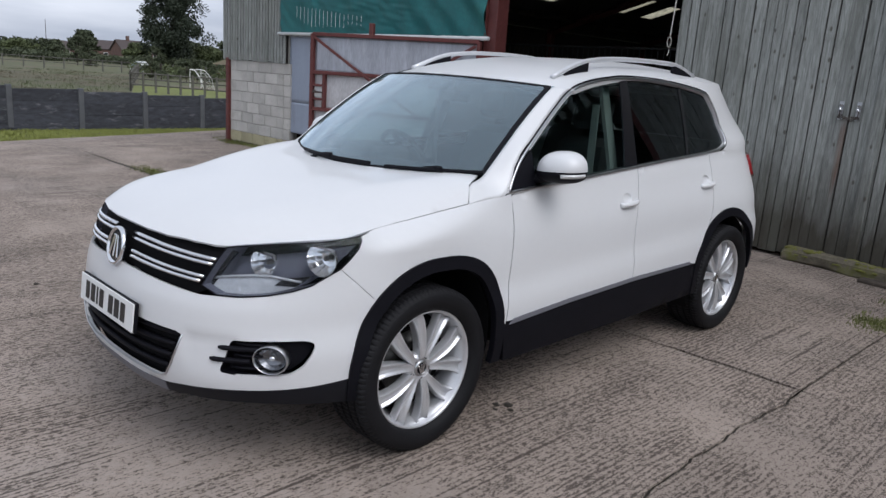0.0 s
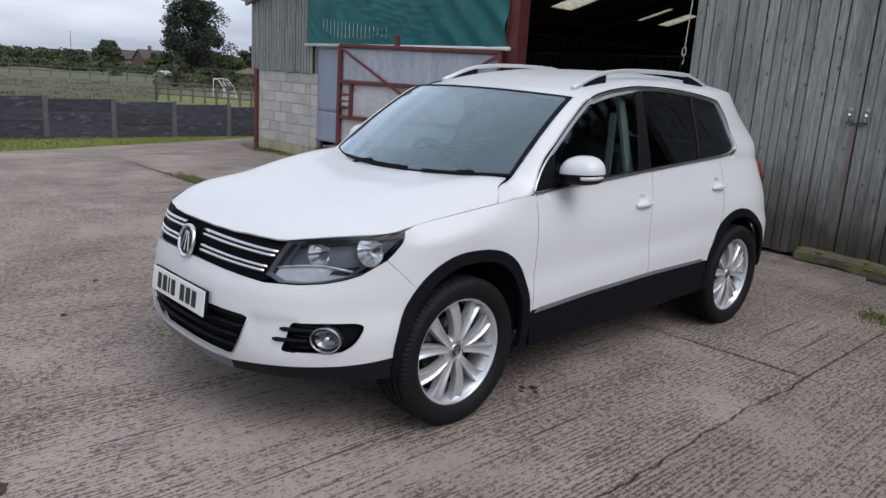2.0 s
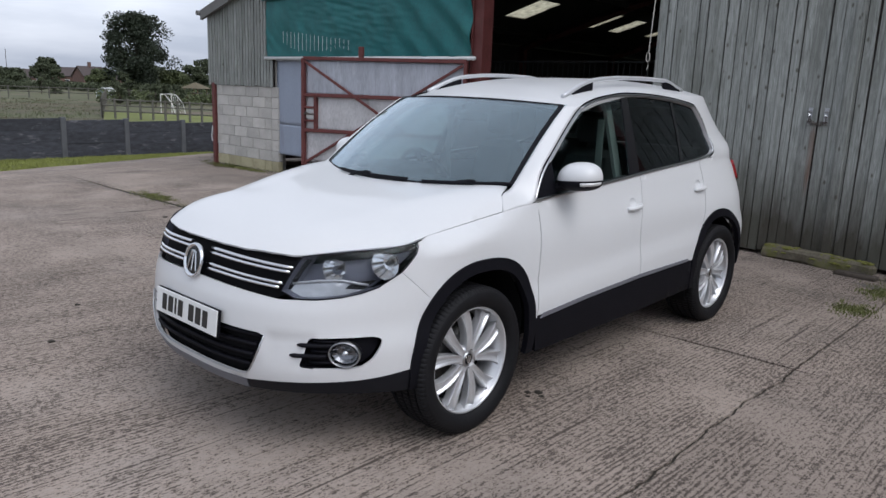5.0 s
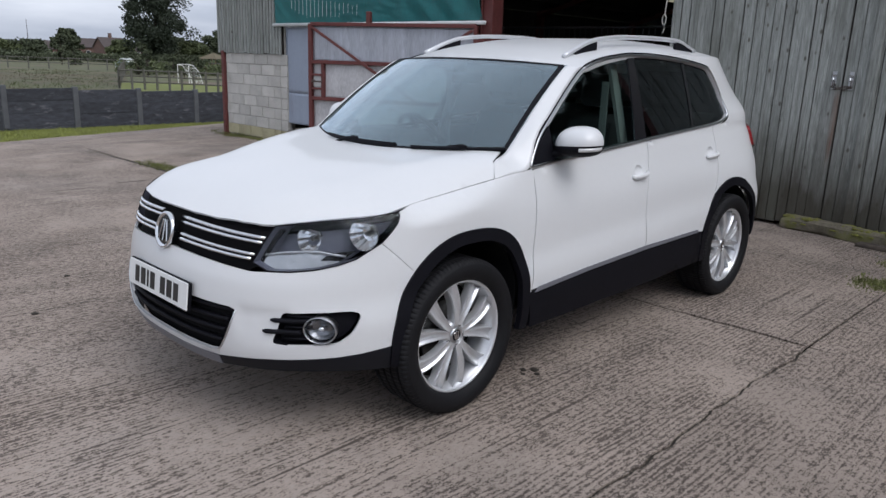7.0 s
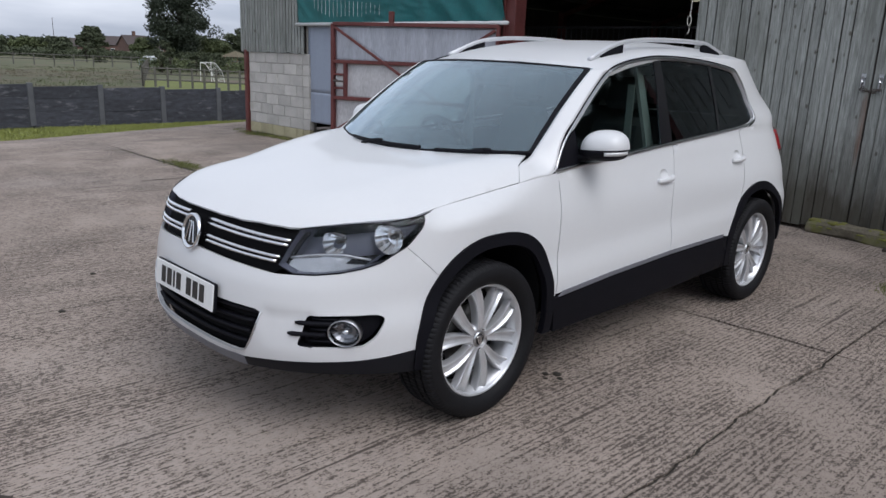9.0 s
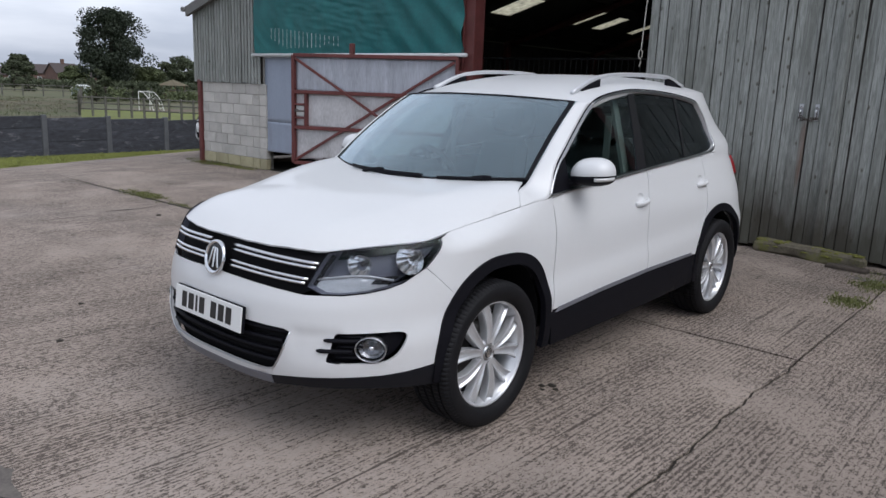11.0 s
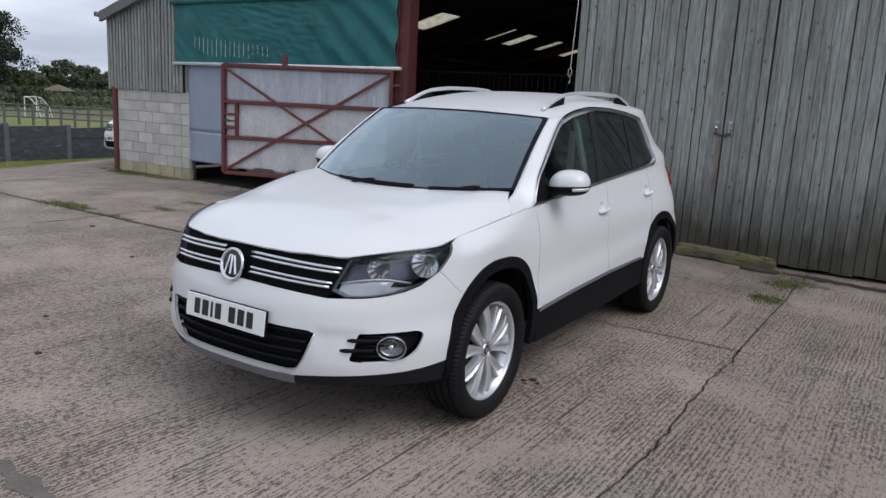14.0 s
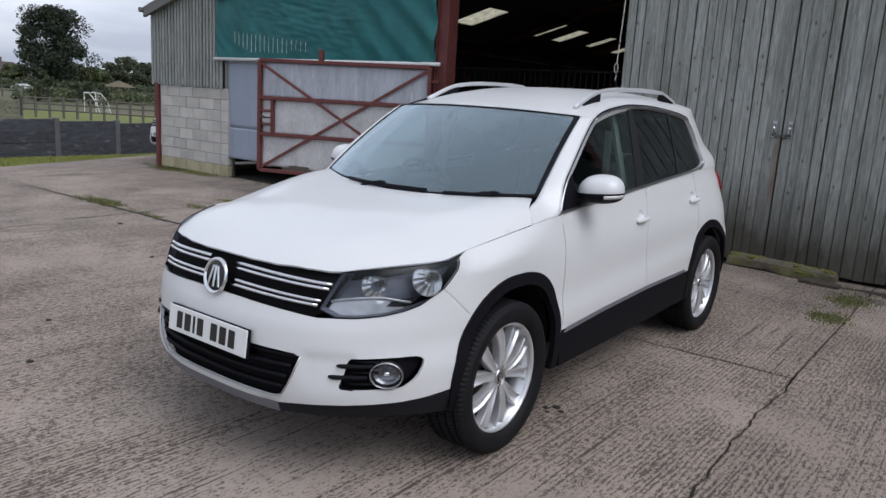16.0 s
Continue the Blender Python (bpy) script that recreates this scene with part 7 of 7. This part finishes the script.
# play hut with a pyramid roof
hx, hy = at(151.15, 71)
hut = holder("play_hut", pose(hx, hy, GZ, 0, 0, 25) @ Matrix.Scale(.86, 4), "small brown timber play hut with a pyramid roof", "hut")
part("hut_wall", box(-.85, .85, -.85, .85, 0, .95, .02), M_HUT, hut)
for sx in (-1, 1):
    for sy in (-1, 1):
        part("hut_post", box(sx * .78 - .05, sx * .78 + .05, sy * .78 - .05, sy * .78 + .05, .9, 1.5), M_HUT, hut)
bm = from_faces([(-1.15, -1.15, 1.42), (1.15, -1.15, 1.42), (1.15, 1.15, 1.42), (-1.15, 1.15, 1.42), (0, 0, 2.05)], [(0, 1, 4), (1, 2, 4), (2, 3, 4), (3, 0, 4), (3, 2, 1, 0)])
part("hut_roof", bm, M_HUTROOF, hut)
part("slide", from_faces([(.85, -.3, .9), (.85, .3, .9), (2.3, .3, .05), (2.3, -.3, .05), (.85, -.3, .84), (.85, .3, .84), (2.3, .3, -.01), (2.3, -.3, -.01)], [(0, 1, 2, 3), (7, 6, 5, 4), (0, 3, 7, 4), (1, 5, 6, 2)]), M_RAIL, hut)

# glasshouse
gx1, gy1 = at(157.0, 78)
gl = holder("glasshouse", pose(gx1, gy1, GZ, 0, 0, 40) @ Matrix.Scale(.68, 4), "small pale glasshouse with a pitched roof", "greenhouse")
prof = [(-.9, 0), (-.9, .9), (0, 1.4), (.9, .9), (.9, 0)]
M_GH = material("pale_greenhouse_panes", (0.17, 0.21, 0.20), 0.2, 0, 0.85, 2, 20, 0.0)
bm = from_faces([(a, -1.2, b) for a, b in prof] + [(a, 1.2, b) for a, b in prof], [(0, 1, 6, 5), (1, 2, 7, 6), (2, 3, 8, 7), (3, 4, 9, 8), (0, 4, 3, 2, 1), (5, 6, 7, 8, 9)])
part("glass_shell", bm, M_GH, gl)
for yy in (-1.2, -.6, 0, .6, 1.2):
    part("glazing_bar", tube([(a * 1.01, yy, b * 1.01) for a, b in prof], .035, 4), M_WFRAME, gl)

# houses far off
def house(az, d, w, dep, h, rise, turn, chimneys, label):
    x, y = at(az, d)
    o = holder("house", pose(x, y, GZ - 1.6, 0, 0, turn), label, "house", "far houses")
    wall = part("wall", from_faces([(-w / 2, -dep / 2, 0), (w / 2, -dep / 2, 0), (w / 2, dep / 2, 0), (-w / 2, dep / 2, 0), (-w / 2, -dep / 2, h), (w / 2, -dep / 2, h), (w / 2, dep / 2, h), (-w / 2, dep / 2, h), (-w / 2, 0, h + rise), (w / 2, 0, h + rise)],
                [(0, 1, 5, 4), (2, 3, 7, 6), (1, 2, 6, 9, 5), (3, 0, 4, 8, 7), (3, 2, 1, 0)]), M_BRICK, o)
    e = .35
    roof_o = part("roof", from_faces([(-w / 2 - e, -dep / 2 - e, h - .2), (w / 2 + e, -dep / 2 - e, h - .2), (w / 2 + e, 0, h + rise + .1), (-w / 2 - e, 0, h + rise + .1), (w / 2 + e, dep / 2 + e, h - .2), (-w / 2 - e, dep / 2 + e, h - .2)], [(0, 1, 2, 3), (3, 2, 4, 5)]), M_TILE, o)
    roof_o.modifiers.new("thickness", "SOLIDIFY").thickness = .2
    for cx in chimneys:
        part("chimney", box(cx - .4, cx + .4, -.4, .4, h + rise - .5, h + rise + 1.3, .03), M_BRICK, roof_o)
    n = max(2, int(w / 3))
    for k in range(n):
        xx = -w / 2 + w * (k + .5) / n
        for zz in (1.0, 3.4):
            if zz + 1.2 < h + .2:
                win = part("window", box(xx - .6, xx + .6, -dep / 2 - .05, -dep / 2 + .02, zz, zz + 1.2, .01), M_WFRAME, o)
                part("pane", box(xx - .5, xx + .5, -dep / 2 - .07, -dep / 2 - .052, zz + .1, zz + 1.1), M_PANE, win)
house(158.0, 250, 7, 7, 3.6, 2.6, 95, (0,), "red brick house with a gable and chimney")
house(159.4, 262, 11, 8, 3.4, 2.4, 70, (), "red brick house with a long tiled roof")
house(161.9, 270, 12, 8, 2.6, 2.2, 62, (4,), "low house with a tiled roof")
house(156.9, 270, 9, 8, 2.8, 2.4, 66, (), "brick house half hidden behind the hedge")
# slender poles on the skyline
for az, d, h in ((162.9, 150, 6.0), (156.9, 170, 6.5)):
    x, y = at(az, d)
    o = part("pole", tube([(0, 0, 0), (0, 0, h)], .06, 6, .04), M_BARK)
    o.matrix_basis = Matrix.Translation((x, y, GZ))
    tagged(o, "slender wooden utility pole on the skyline", "pole", "utility poles")

# another white car beside the barn
other = copy_thing(car, pose(-12.56, 7.55, lie(-12.56, 7.55) + .0, 0, 0, 0))
tagged(other, "white car parked on the grass behind the barn corner", "car")

# unseen shed across the yard, behind and beside the camera, added for reflections
shed = holder("open_shed", pose(13.5, 2, 0), "unseen plain timber shed wall added across the yard", "shed", kind="structure")
part("shed_wall", box(0, .15, -16, 16, 0, 3.4), M_TIMBER, shed)
part("shed_roof", from_faces([(-.5, -16.3, 3.4), (-.5, 16.3, 3.4), (7, 16.3, 5.2), (7, -16.3, 5.2), (-.5, -16.3, 3.3), (-.5, 16.3, 3.3), (7, 16.3, 5.1), (7, -16.3, 5.1)], [(0, 1, 2, 3), (7, 6, 5, 4), (0, 3, 7, 4), (1, 5, 6, 2), (0, 4, 5, 1), (2, 6, 7, 3)]), M_ROOF, shed)
